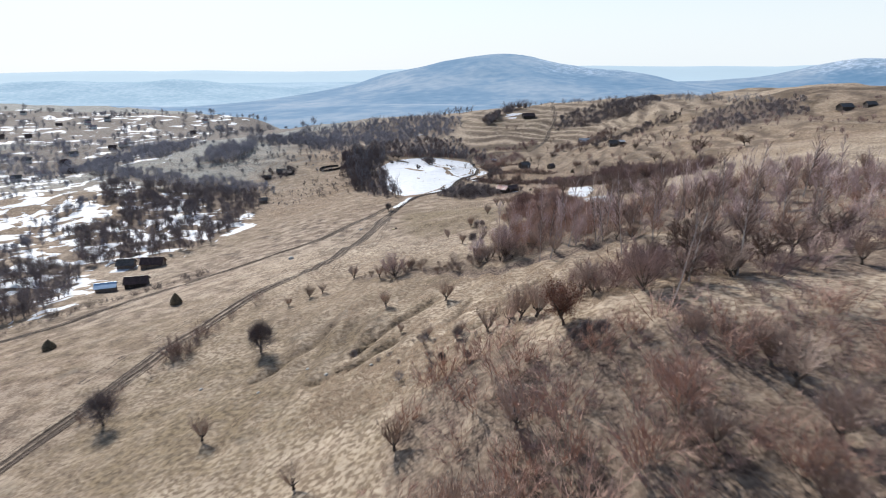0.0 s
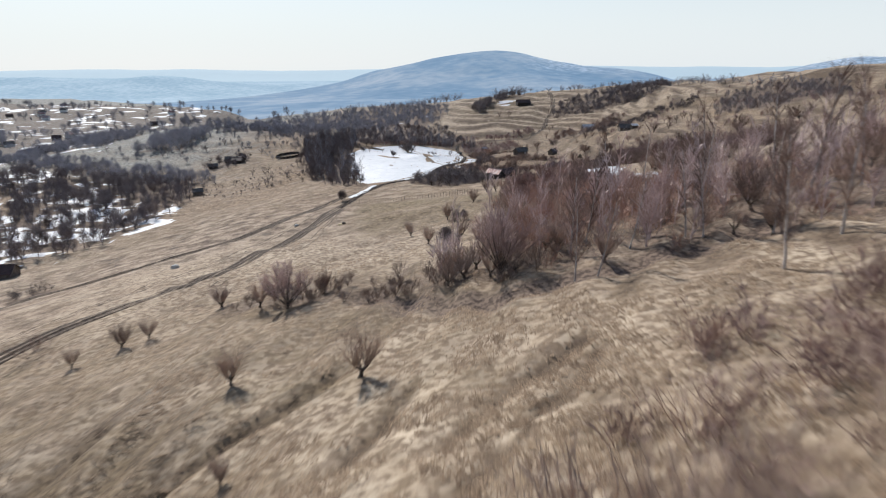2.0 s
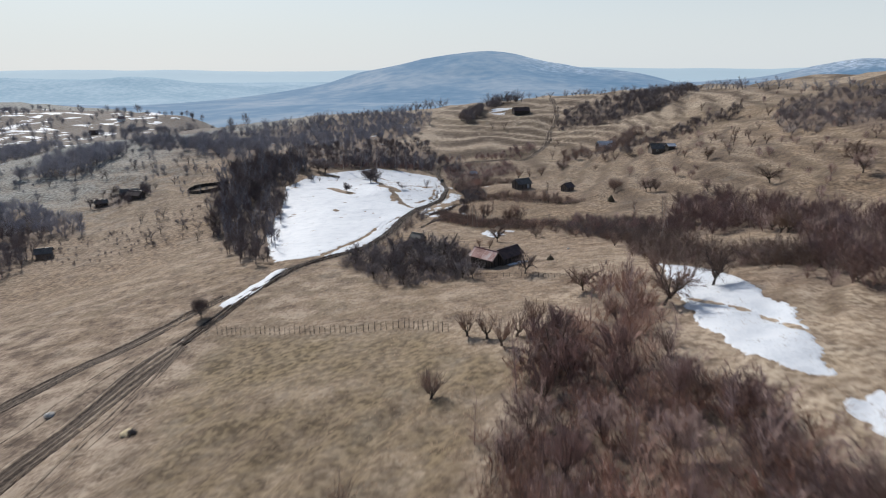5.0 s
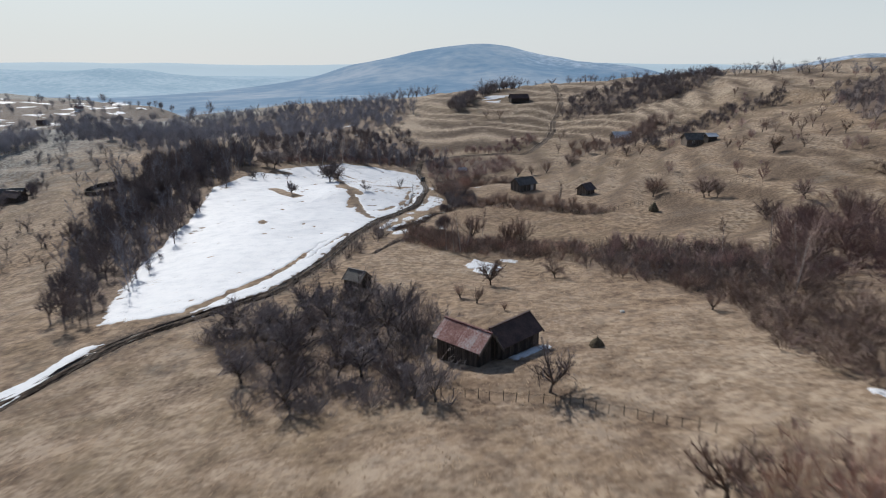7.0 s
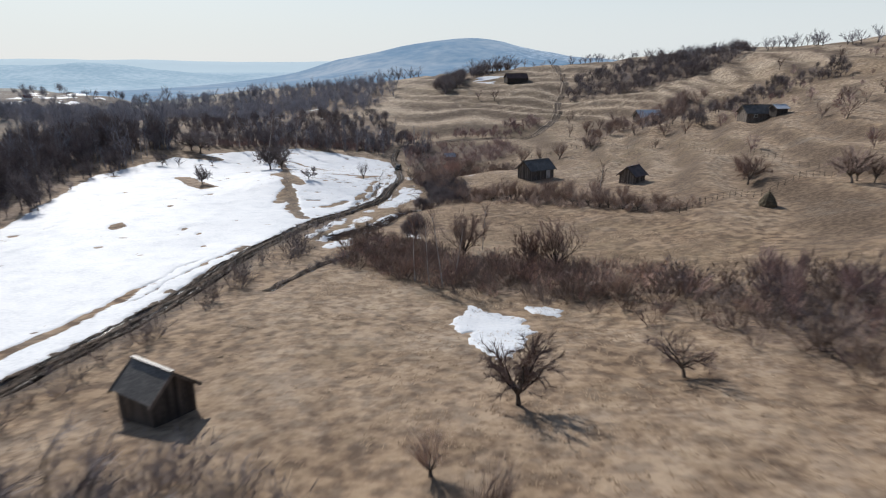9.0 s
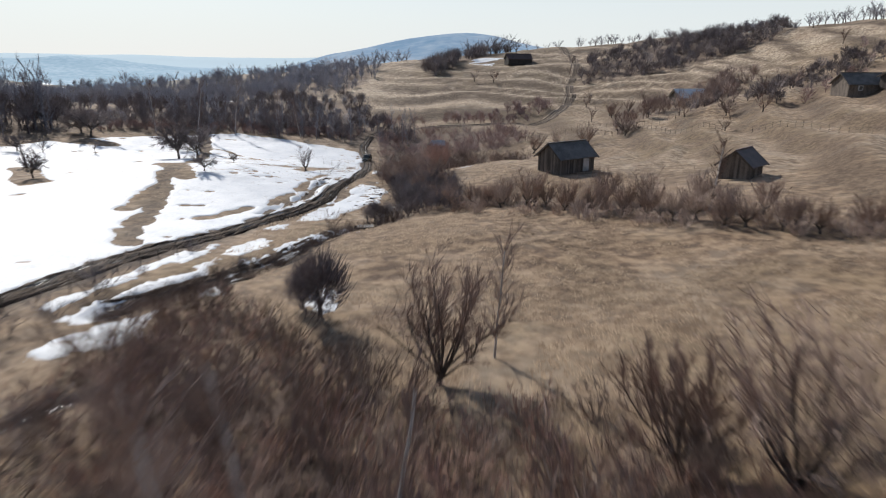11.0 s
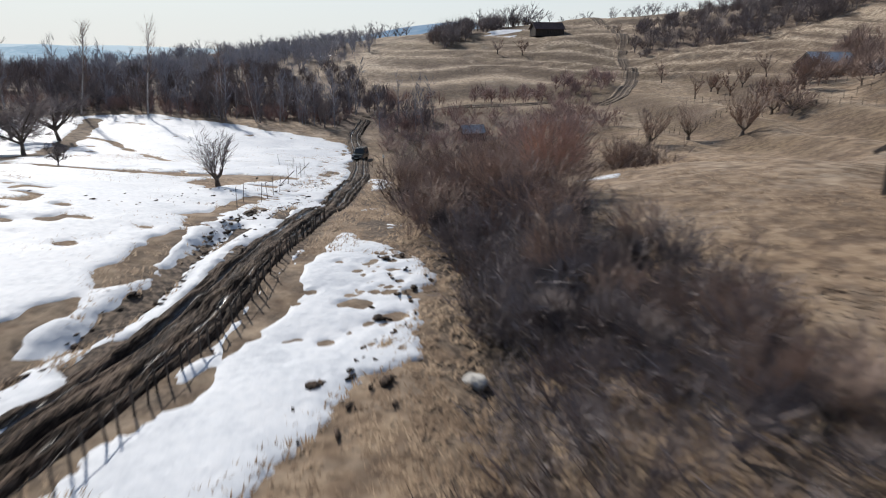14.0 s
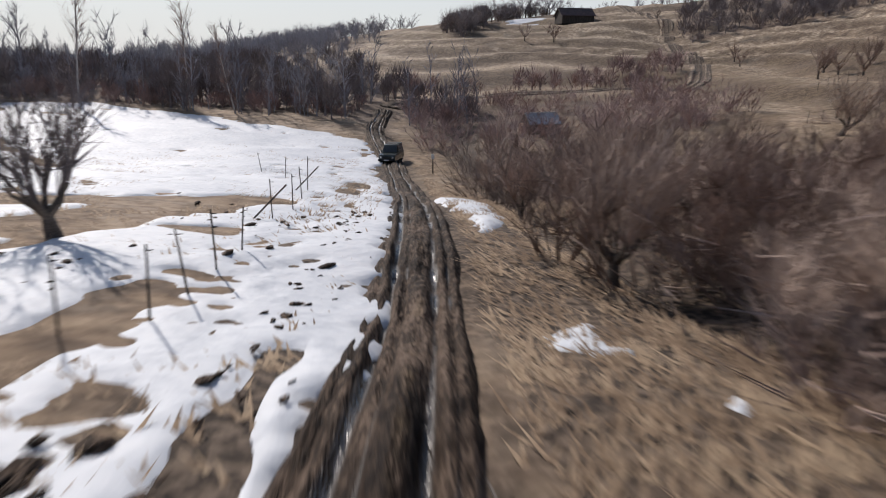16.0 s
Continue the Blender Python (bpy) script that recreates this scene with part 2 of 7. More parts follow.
FAR_LINES = {
    400: (15.4, 21.7, 23.9, 18.5, 21.4, 30.0, 30.0, 26.9, 39.4, 47.8, 58.7),
    450: (14.2, 15.2, 13.0, 14.9, 24.1, 30.5, 17.3, 14.6, 34.2, 43.3, 54.7),
    500: (12.2, 15.6, 21.5, 28.4, 31.0, 28.5, 21.1, 19.1, 28.7, 37.3, 50.8),
    550: (11.5, 20.3, 26.9, 30.5, 29.6, 25.6, 22.1, 22.1, 23.4, 34.0, 49.9),
    600: (11.4, 23.4, 27.2, 25.2, 23.9, 23.6, 25.4, 27.9, 28.7, 37.9, 52.6),
    650: (11.8, 20.1, 23.0, 21.2, 19.5, 21.3, 31.2, 35.4, 38.0, 44.6, 54.5),
    700: (11.1, 15.7, 18.6, 19.8, 20.5, 23.5, 35.6, 41.0, 45.0, 49.2, 54.9),
    750: (9.9, 12.9, 16.5, 21.6, 27.0, 31.4, 37.2, 42.6, 46.6, 49.3, 53.8),
    800: (9.1, 11.7, 15.8, 22.7, 29.8, 33.0, 31.9, 36.7, 42.3, 46.1, 49.6),
    850: (8.8, 11.6, 15.4, 20.7, 25.4, 27.2, 26.7, 28.3, 32.3, 37.1, 41.8),
}
LINES = {**NEAR_LINES, **FAR_LINES}
HEIGHTS = np.array([LINES[k] for k in sorted(LINES)])
# knolls: centre, radius, height
KNOLLS = [(20, 72, 20, 9.79), (46, 440, 15, 5.56), (52, 400, 13, 0.91), (10, 460, 17, 3.03), (16, 228, 18, 0.58), (-9, 112, 18, 0.52), (2, 433, 14, 4.17)]
# farther hills: centre, two radii, height
HILLS = [(-900, 900, 260, 200, 9), (-620, 760, 130, 110, 7), (-700, 1120, 160, 110, 8), (-420, 980, 110, 90, 5), (-420, 150, 200, 260, 14), (335, 610, 120, 160, 55), (340, 270, 130, 170, 50), (380, -40, 170, 170, 48),
         (640, 520, 180, 350, 40), (140, 770, 120, 70, 34), (-90, 790, 110, 60, 12), (60, -300, 260, 220, 60), (-300, -250, 250, 250, 20)]
BASE = 0.0


def spline(u, count):
    b = np.zeros((len(u), count))
    for j in range(-2, count + 2):
        t = np.abs(u - j)
        w = np.where(t < 1, (4 - 6 * t**2 + 3 * t**3) / 6, np.where(t < 2, (2 - t)**3 / 6, 0))
        if j < 0:
            b[:, 0] += w * (1 - j)
            b[:, 1] += w * j
        elif j >= count:
            k = j - count + 1
            b[:, count - 1] += w * (1 + k)
            b[:, count - 2] -= w * k
        else:
            b[:, j] += w
    return b


def rnd(ix, iy, seed):
    v = np.sin(ix * 127.1 + iy * 311.7 + seed * 74.7) * 43758.5453
    return v - np.floor(v)


def wave(x, y, size, seed=0.0):
    """Smooth random swell, from -1 to 1."""
    x, y = x / size, y / size
    ix, iy = np.floor(x), np.floor(y)
    fx, fy = x - ix, y - iy
    fx, fy = fx * fx * (3 - 2 * fx), fy * fy * (3 - 2 * fy)
    top = rnd(ix, iy, seed) * (1 - fx) + rnd(ix + 1, iy, seed) * fx
    low = rnd(ix, iy + 1, seed) * (1 - fx) + rnd(ix + 1, iy + 1, seed) * fx
    return 2 * (top * (1 - fy) + low * fy) - 1


def smooth(v, lo, hi):
    t = np.clip((v - lo) / (hi - lo), 0, 1)
    return t * t * (3 - 2 * t)


def to_line(x, y, pts):
    """Distance of every point from a bent line."""
    best = np.full(np.shape(x), 1e9)
    for (ax, ay), (bx, by) in zip(pts[:-1], pts[1:]):
        dx, dy = bx - ax, by - ay
        t = np.clip(((x - ax) * dx + (y - ay) * dy) / (dx * dx + dy * dy), 0, 1)
        best = np.minimum(best, np.hypot(x - ax - t * dx, y - ay - t * dy))
    return best


def inside(x, y, pts):
    """Metres inside (plus) or outside (minus) a closed outline."""
    odd = np.zeros(np.shape(x), bool)
    ring = list(pts) + [pts[0]]
    for (ax, ay), (bx, by) in zip(ring[:-1], ring[1:]):
        cross = (ay > y) != (by > y)
        odd ^= cross & (x < (bx - ax) * (y - ay) / (by - ay + 1e-12) + ax)
    d = to_line(x, y, ring)
    return np.where(odd, d, -d)


TRACK = [(-74, 62), (-68.4, 85.5), (-63.6, 101), (-60.5, 112), (-56, 130), (-49, 149), (-41, 166), (-36, 190), (-33, 212), (-29, 234), (-25.5, 258), (-22, 273),
         (-19, 288), (-14, 303), (-7, 313), (0, 323.5), (5, 345), (8, 366), (12.8, 391), (16.2, 400), (18.2, 406), (20, 412.5), (21.3, 418.6), (22.1, 425), (22.3, 429), (22.7, 432.8), (23.5, 441.5), (24, 452), (24.1, 463),
         (23.6, 477), (22.9, 488), (21, 503), (22, 520), (34, 534), (56, 538), (76, 542), (88, 567), (96, 590), (99.6, 611), (111, 643), (118, 680), (120, 720)]
SIDE_TRACK = [(-170, 136), (-119, 152), (-105, 163), (-95, 178), (-84, 190), (-74, 202), (-64, 215), (-54, 226), (-46, 241), (-36, 262), (-29, 279), (-23, 290)]
SNOW_PATH = [(9.5, 391), (6.5, 400), (4.5, 410), (1.9, 420), (-2, 438), (-7, 464), (-16.7, 500)]
DITCH = [(16.5, 408), (18, 417.1), (18.9, 419.5), (19.6, 422.7), (19.6, 427.3), (20.1, 433)]
HOLLOW = [(26, 448), (26.6, 438), (28, 432), (30, 426)]
BROOK = [(16, 372), (21, 381), (23.3, 387.9), (24.1, 391.3), (24.7, 394.3), (26.3, 399.2), (28.6, 402), (31, 409), (31, 418), (31.5, 430), (30, 442), (29, 455), (30, 470), (30, 490), (32, 510)]


EDGE_BANK = [(-2, 139), (4, 131), (12, 125.5), (19, 126.5), (28, 127.5), (36, 128.5), (42, 128)]
SCARPS = [[(6.5, 99.5), (9.4, 103), (11.1, 105.8), (13.5, 106.7), (15.5, 109.3), (17.3, 110.5)], [(-16, 100), (-10, 109), (-6, 112.5), (-2, 118)], [(0, 101), (2.5, 105.5), (4, 110)], [(11.5, 99.5), (14, 101.5), (16, 105), (17.5, 108)], [(-22, 92), (-15, 95), (-9, 101)], [(-34, 98), (-27, 106), (-22, 116)], [(3, 90), (7, 92), (10, 96)]]


def scarp_at(x, y):
    d = np.full(np.shape(x), 99.0)
    for pts in SCARPS:
        d = np.minimum(d, to_line(x, y, pts))
    return d


def terraced(x, y):
    return np.clip(smooth(y, 470, 530) * smooth(x, 0, 40) + 0.95 * smooth(x, 52, 80) * smooth(y, 290, 350) + 0.6 * smooth(-x, 60, 100) * smooth(y, 380, 450), 0, 1)


def far_land(x, y):
    z = np.full(np.shape(x), BASE)
    for cx, cy, rx, ry, h in HILLS:
        z = z + h * np.exp(-((x - cx)**2 / (2 * rx * rx) + (y - cy)**2 / (2 * ry * ry)))
    west = smooth(-x, 180, 330)
    z = z + west * (3 + 0.011 * np.clip(y - 650, 0, 1200)) - 38 * (1 - west) * smooth(y, 830, 1000)
    return z + 3 * wave(x, y, 90, 5) + 1.2 * wave(x, y, 35, 6) - 45 * west * smooth(y - 0.6 * np.clip(-x, 0, 1500), 850, 1050) - 70 * smooth(y, 1500, 1950)


def land(x, y, detail=True):
    x, y = np.atleast_1d(np.float64(x)), np.atleast_1d(np.float64(y))
    u, v = np.clip((x + 300) / 50, -0.9, 10.9), np.clip((y + 50) / 50, -0.9, 18.9)
    z = np.einsum("ni,ij,nj->n", spline(v, 19), HEIGHTS, spline(u, 11))
    for cx, cy, r, h in KNOLLS:
        z = z + h * np.exp(-((x - cx)**2 + (y - cy)**2) / (2 * r * r))
    out = np.maximum(np.maximum(-300 - x, x - 200), np.maximum(-50 - y, y - 800 + 50 * smooth(x, 20, 80)))
    w = smooth(out, -10, 110)
    z = z * (1 - w) + far_land(x, y) * w
    if detail:
        step = terraced(x, y)
        z = z + 0.7 * np.clip(step, 0, 1) * np.sin(2 * np.pi * (z + 1.3 * wave(x, y, 30, 3) + 0.4 * wave(x, y, 11, 4)) / 2.7)
        slope = smooth(y, 60, 90) * (1 - smooth(y, 235, 260)) * smooth(x, -60, -30) * (0.35 + 0.65 * smooth(wave(x, y, 16, 71) + 0.5 * wave(x, y, 7, 72), -0.3, 0.4))
        z = z + 0.36 * slope * np.sin(2 * np.pi * (z + 0.8 * wave(x, y, 13, 21)) / 1.7)
        z = z - 0.85 * np.exp(-(scarp_at(x, y) / 0.85)**2) - 0.8 * np.exp(-(to_line(x, y, EDGE_BANK) / 2.0)**2)
        wild = np.maximum(smooth(x, 75, 110), smooth(-x, 75, 120))
        z = z + wild * (1.6 * wave(x, y, 31, 51) + 0.7 * wave(x, y, 13, 52))
        z = z + 0.45 * wave(x, y, 17, 1) + 0.18 * wave(x, y, 6, 2) + 0.06 * wave(x, y, 2.4, 22)
        z = z - 0.7 * np.exp(-(to_line(x, y, BROOK) / 1.3)**2) - 0.5 * np.exp(-(to_line(x, y, DITCH) / 0.6)**2)
    return z


def ground_at(x, y):
    return float(land(x, y)[0])


def sheet(name, verts, faces, mat, parent=None, smooth_shade=True):
    """One mesh from arrays; faces are rows of three or four."""
    me = bpy.data.meshes.new(name)
    verts, faces = np.asarray(verts, np.float32), np.asarray(faces, np.int32)
    me.vertices.add(len(verts))
    me.vertices.foreach_set("co", verts.ravel())
    k = faces.shape[1]
    me.loops.add(faces.size)
    me.loops.foreach_set("vertex_index", faces.ravel())
    me.polygons.add(len(faces))
    me.polygons.foreach_set("loop_start", np.arange(0, faces.size, k, dtype=np.int32))
    me.polygons.foreach_set("use_smooth", np.full(len(faces), smooth_shade))
    me.update(calc_edges=True)
    me.validate()
    me.materials.append(mat)
    ob = new(name, me)
    if parent:
        ob.parent = parent
    return ob


def grid_faces(nx, ny):
    i = np.arange(nx * ny).reshape(ny, nx)
    return np.stack([i[:-1, :-1], i[:-1, 1:], i[1:, 1:], i[1:, :-1]], -1).reshape(-1, 4)


def layer(ob, name, values):
    ob.data.attributes.new(name, "FLOAT", "POINT").data.foreach_set("value", np.asarray(values, np.float32))


def spaced(lo, hi, fine, grow, far_lo, far_hi):
    mid = list(np.arange(lo, hi + 1e-6, fine))
    s, v = fine, hi
    while v < far_hi:
        s *= grow
        v += s
        mid.append(min(v, far_hi))
    s, v, low = fine, lo, []
    while v > far_lo:
        s *= grow
        v -= s
        low.append(max(v, far_lo))
    return np.array(low[::-1] + mid)


# woods and thickets: outlines on the plan
WOODS = {
    "slope_thicket": [(-8, 52), (-7, 71), (0, 75), (8, 74), (12, 69), (22, 66), (60, 62), (90, 50), (90, 28), (-4, 28)],
    "strip_thicket": [(18, 81), (26, 78), (60, 76), (95, 85), (95, 100), (60, 92), (25, 87)],
    "birch_wood": [(0, 140), (10, 134), (22, 130), (33, 130), (41, 126), (48, 116), (56, 107), (62, 97), (100, 105), (115, 140), (100, 182), (62, 178), (48, 168), (40, 171), (33, 175), (26, 176), (20, 169), (14, 166), (11, 157), (11, 150)],
    "upper_thicket": [(21, 200), (23, 214), (20, 217), (22, 221), (27, 231), (30, 240), (38, 246), (44, 262), (48, 268), (46, 245), (41, 228), (44, 212), (43, 200), (37, 188), (33, 192), (25, 195)],
    "dark_hedge": [(-22, 148), (-13, 150), (-2, 143), (11, 139), (21, 139), (22, 134), (11, 132), (-2, 136), (-13, 142), (-24, 143)],
    "brook_thicket": [(20, 366), (26, 364.5), (32, 361.5), (38, 357), (43, 352), (46, 346), (52, 345), (60, 341), (68, 331), (74, 322), (76, 312), (68, 300), (66, 276), (76, 256), (70, 250), (57, 268), (55, 284), (56, 297), (55, 311), (50, 324), (46, 335), (39, 342), (30, 350), (22, 358)],
    "hut_hedge": [(30, 430), (31, 450), (32, 470), (40, 488), (47, 494), (43, 475), (38.5, 452), (36.5, 440), (36.5, 428), (38, 418), (46, 413), (60, 394), (67, 381), (65, 378), (55, 390), (44, 407), (34, 411), (31, 415)],
    "track_thicket": [(28, 446), (28, 482), (33, 487), (45, 483), (57, 476), (56, 462), (44, 455), (36, 447)],
    "left_wood": [(-20, 309), (-24, 322), (-35, 386), (-48, 441), (-46, 470), (-40, 485), (-46, 500), (-68, 500), (-74, 465), (-67, 415), (-55, 372), (-43, 345), (-28, 318)],
    "back_wood": [(-40, 490), (-20, 506), (2, 517), (20, 508), (34, 514), (28, 524), (0, 530), (-30, 522)],
    "orchard": [(-3, 302), (0, 309), (7, 310), (11, 313), (16, 316), (23, 312), (25, 300), (22, 291), (25, 280), (16, 280), (8, 282), (3, 292)],
    "valley_wood": [(-150, 244), (-124, 241), (-110, 268), (-101, 300), (-104, 330), (-112, 370), (-120, 392), (-151, 414), (-180, 395), (-215, 420), (-208, 380), (-180, 345), (-178, 312), (-190, 300)],
    "low_wood": [(-133, 173), (-120, 180), (-124, 195), (-143, 230), (-172, 250), (-200, 240), (-180, 190)],
    "snow_hedge": [(-185, 262), (-200, 300), (-205, 345), (-190, 380), (-197, 384), (-214, 345), (-209, 298), (-194, 260)],
    "farm_wood": [(-132, 452), (-126, 430), (-112, 426), (-104, 434), (-103, 446), (-112, 456)],
    "mid_wood": [(-312, 545), (-265, 531), (-240, 556), (-230, 600), (-240, 622), (-262, 640), (-300, 640), (-345, 610)],
    "hump_wood": [(-155, 610), (-60, 578), (-5, 600), (14, 640), (18, 690), (-10, 742), (-90, 746), (-160, 722)],
    "hill_wood": [(104, 614), (140, 606), (190, 620), (225, 660), (190, 690), (120, 655)],
    "field_hedge": [(85, 500), (120, 515), (150, 560), (145, 566), (110, 526), (85, 508)],
    "valley_belt": [(-374, 608), (-273, 519), (-211, 473), (-152, 434), (-114, 402), (-106, 386), (-134, 386), (-194, 428), (-247, 464), (-357, 577)],
    "hollow_wood": [(-62, 502), (-40, 494), (-20, 510), (2, 520), (20, 514), (28, 526), (20, 556), (8, 596), (-20, 604), (-62, 584)],
    "village": [(-520, 560), (-420, 480), (-300, 520), (-270, 640), (-330, 740), (-480, 720)],
    "creek_thicket": [(29.5, 432), (33, 428), (35.5, 428), (37, 436), (38.5, 452), (37, 470), (33, 470), (31, 450), (29.8, 440)],
    "hollow_bushes": [(31.3, 414.5), (33, 411.5), (36, 411), (38, 416), (38, 426), (35, 432), (31.5, 430), (31.2, 420)],
    "red_thicket": [(17, 144), (19, 160), (28, 168), (40, 168), (50, 160), (50, 143), (34, 138), (22, 140)],
    "east_thicket": [(69, 313), (90, 341), (102, 331), (99, 288), (95, 253), (112, 259), (90, 227), (77, 224), (66, 232), (64, 240), (62, 252), (80, 262), (84, 290), (72, 300)],
    "snow_thicket": [(54, 214), (61, 224), (66, 214), (72, 208), (60, 186), (56, 198)],
    "stream_belt": [(-193, 497), (-163, 497), (-158, 540), (-172, 568), (-202, 562), (-197, 525)],
    "hump_front": [(-152, 560), (-114, 526), (-80, 503), (-72, 540), (-105, 600), (-170, 640), (-200, 628)],
    "house_wood": [(40, 666), (60, 700), (78, 735), (95, 743), (64, 691), (45, 643)],
    "ridge_wood": [(212, 528), (241, 545), (262, 540), (297, 528), (259, 469), (208, 427), (177, 389), (180, 430), (170, 445)],
    "far_village": [(-720, 760), (-230, 690), (-150, 800), (-170, 900), (-300, 1100), (-780, 1120)],
    "car_bushes": [(26, 489), (45, 490), (62, 500), (60, 524), (30, 530), (24, 512)],
}


def litter_at(x, y):
    v = np.full(np.shape(x), -99.0)
    for pts in WOODS.values():
        v = np.maximum(v, inside(x, y, pts))
    return v


gx = spaced(-45, 85, 1.2, 1.05, -4600, 4600)
gy = spaced(60, 520, 1.2, 1.045, -2500, 4900)
mx, my = [m.ravel() for m in np.meshgrid(gx, gy)]
mz = land(mx, my)
d_track, d_side = to_line(mx, my, TRACK), to_line(mx, my, SIDE_TRACK)
mz = mz - 0.24 * np.exp(-(d_track / np.where((my < 262) | (my > 505), 2.3, 0.95))**4) - 0.3 * np.exp(-(d_side / 1.9)**4) - 0.35 * np.exp(-(to_line(mx, my, BROOK[:6]) / 1.0)**4)
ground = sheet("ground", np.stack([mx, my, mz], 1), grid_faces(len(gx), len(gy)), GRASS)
tagged(ground, "rolling hillside of dry straw-coloured grass with muddy tracks", "ground", kind="structure")
WEDGE = [(24.3, 428.4), (22.9, 419.9), (21.6, 412), (24.2, 411.5), (26.7, 416.9), (28.9, 422.8), (28.6, 427.4)]
BROOK_MEADOW = [(16.5, 372), (21, 382.5), (24.2, 393), (27.5, 402), (24, 404), (20.5, 398), (18, 390), (14, 376)]
FIELD = [(-19, 266), (18, 254), (28, 234), (21, 220), (17, 200), (-12, 205), (-20, 238)]
layer(ground, "mud", np.maximum.reduce([0.8 * np.exp(-((mx - 26.8) / 2.4)**2) * smooth(my, 430, 440) * (1 - smooth(my, 464, 478)), 0.4 * smooth(inside(mx, my, WEDGE), -1, 1), 0.98 * smooth(my, 385, 405) * (1 - smooth(my, 480, 500)) * np.exp(-((d_track - 1.2) / 3.0)**2) * (mx < np.interp(my, [p[1] for p in TRACK], [p[0] for p in TRACK]) + 0.6), (0.4 + 0.38 * smooth(my, 255, 285)) * np.exp(-(d_track / 2.0)**2), 0.85 * smooth(my, 285, 300) * (1 - smooth(my, 392, 402)) * np.exp(-(d_track / 2.9)**4), 0.55 * np.exp(-(d_side / 1.6)**2), 0.6 * np.exp(-(to_line(mx, my, SNOW_PATH) / 1.6)**2),
                                        0.97 * np.exp(-(to_line(mx, my, BROOK[:6]) / 1.9)**2), 0.95 * np.exp(-(to_line(mx, my, BROOK) / 2.0)**2), 0.75 * np.exp(-(to_line(mx, my, DITCH) / 0.9)**2), 0.85 * np.exp(-(to_line(mx, my, HOLLOW) / 1.8)**2)]))
flat = land(mx, my, False)
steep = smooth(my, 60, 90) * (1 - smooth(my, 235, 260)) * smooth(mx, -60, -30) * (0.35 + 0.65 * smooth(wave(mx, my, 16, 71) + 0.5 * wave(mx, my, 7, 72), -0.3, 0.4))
# shade in colour: along scarps, and by a height sine on terraced slopes
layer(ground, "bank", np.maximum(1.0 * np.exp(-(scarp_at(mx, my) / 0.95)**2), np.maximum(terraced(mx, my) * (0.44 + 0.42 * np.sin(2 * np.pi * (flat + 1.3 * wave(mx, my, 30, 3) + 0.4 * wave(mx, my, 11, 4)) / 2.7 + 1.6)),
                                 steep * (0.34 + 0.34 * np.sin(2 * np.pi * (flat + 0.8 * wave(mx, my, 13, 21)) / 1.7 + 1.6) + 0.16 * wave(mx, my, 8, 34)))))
layer(ground, "rust", np.clip((0.58 * smooth(my, 225, 330) + 0.3 * np.exp(-((my - 140) / 25)**2)) * (1 - 0.75 * smooth(my, 520, 600)) + 0.22 * np.exp(-((mx - 38)**2 / 320 + (my - 388)**2 / 160)) + 0.22 * wave(mx, my, 22, 35), 0, 0.78))
# paler grass by place; the sine term paints terrace treads as if sunlit
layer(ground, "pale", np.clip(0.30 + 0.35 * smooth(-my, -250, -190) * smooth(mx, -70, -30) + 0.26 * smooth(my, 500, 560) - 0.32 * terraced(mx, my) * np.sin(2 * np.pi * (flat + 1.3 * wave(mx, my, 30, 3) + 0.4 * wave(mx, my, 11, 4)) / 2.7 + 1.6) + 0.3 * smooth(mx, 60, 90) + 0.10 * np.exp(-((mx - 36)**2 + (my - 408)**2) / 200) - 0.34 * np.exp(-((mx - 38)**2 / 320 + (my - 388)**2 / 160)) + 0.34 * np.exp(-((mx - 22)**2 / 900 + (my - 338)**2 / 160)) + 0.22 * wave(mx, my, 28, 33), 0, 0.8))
# painted haze, growing towards the left and the distance
layer(ground, "haze_grey", 0.75 * smooth(-mx, 70, 170) * smooth(my, 330, 480) + 0.3 * smooth(-mx, 30, 90) * smooth(my, 480, 640))
# dead leaves under the woods, plus tree shade painted dark along EDGE_BANK
layer(ground, "litter_shade", np.maximum(0.62 * smooth(litter_at(mx, my), -3, 3), 0.78 * np.exp(-(to_line(mx, my, EDGE_BANK) / 3.0)**4)))
layer(ground, "green", np.clip(0.12 + 0.25 * wave(mx, my, 45, 8), 0, 0.5) + 0.52 * smooth(inside(mx, my, FIELD), -3, 6) + 0.4 * smooth(inside(mx, my, BROOK_MEADOW), -1, 2) + 0.33 * np.exp(-((mx + 40)**2 + (my - 80)**2) / 900))

# ---- tracks


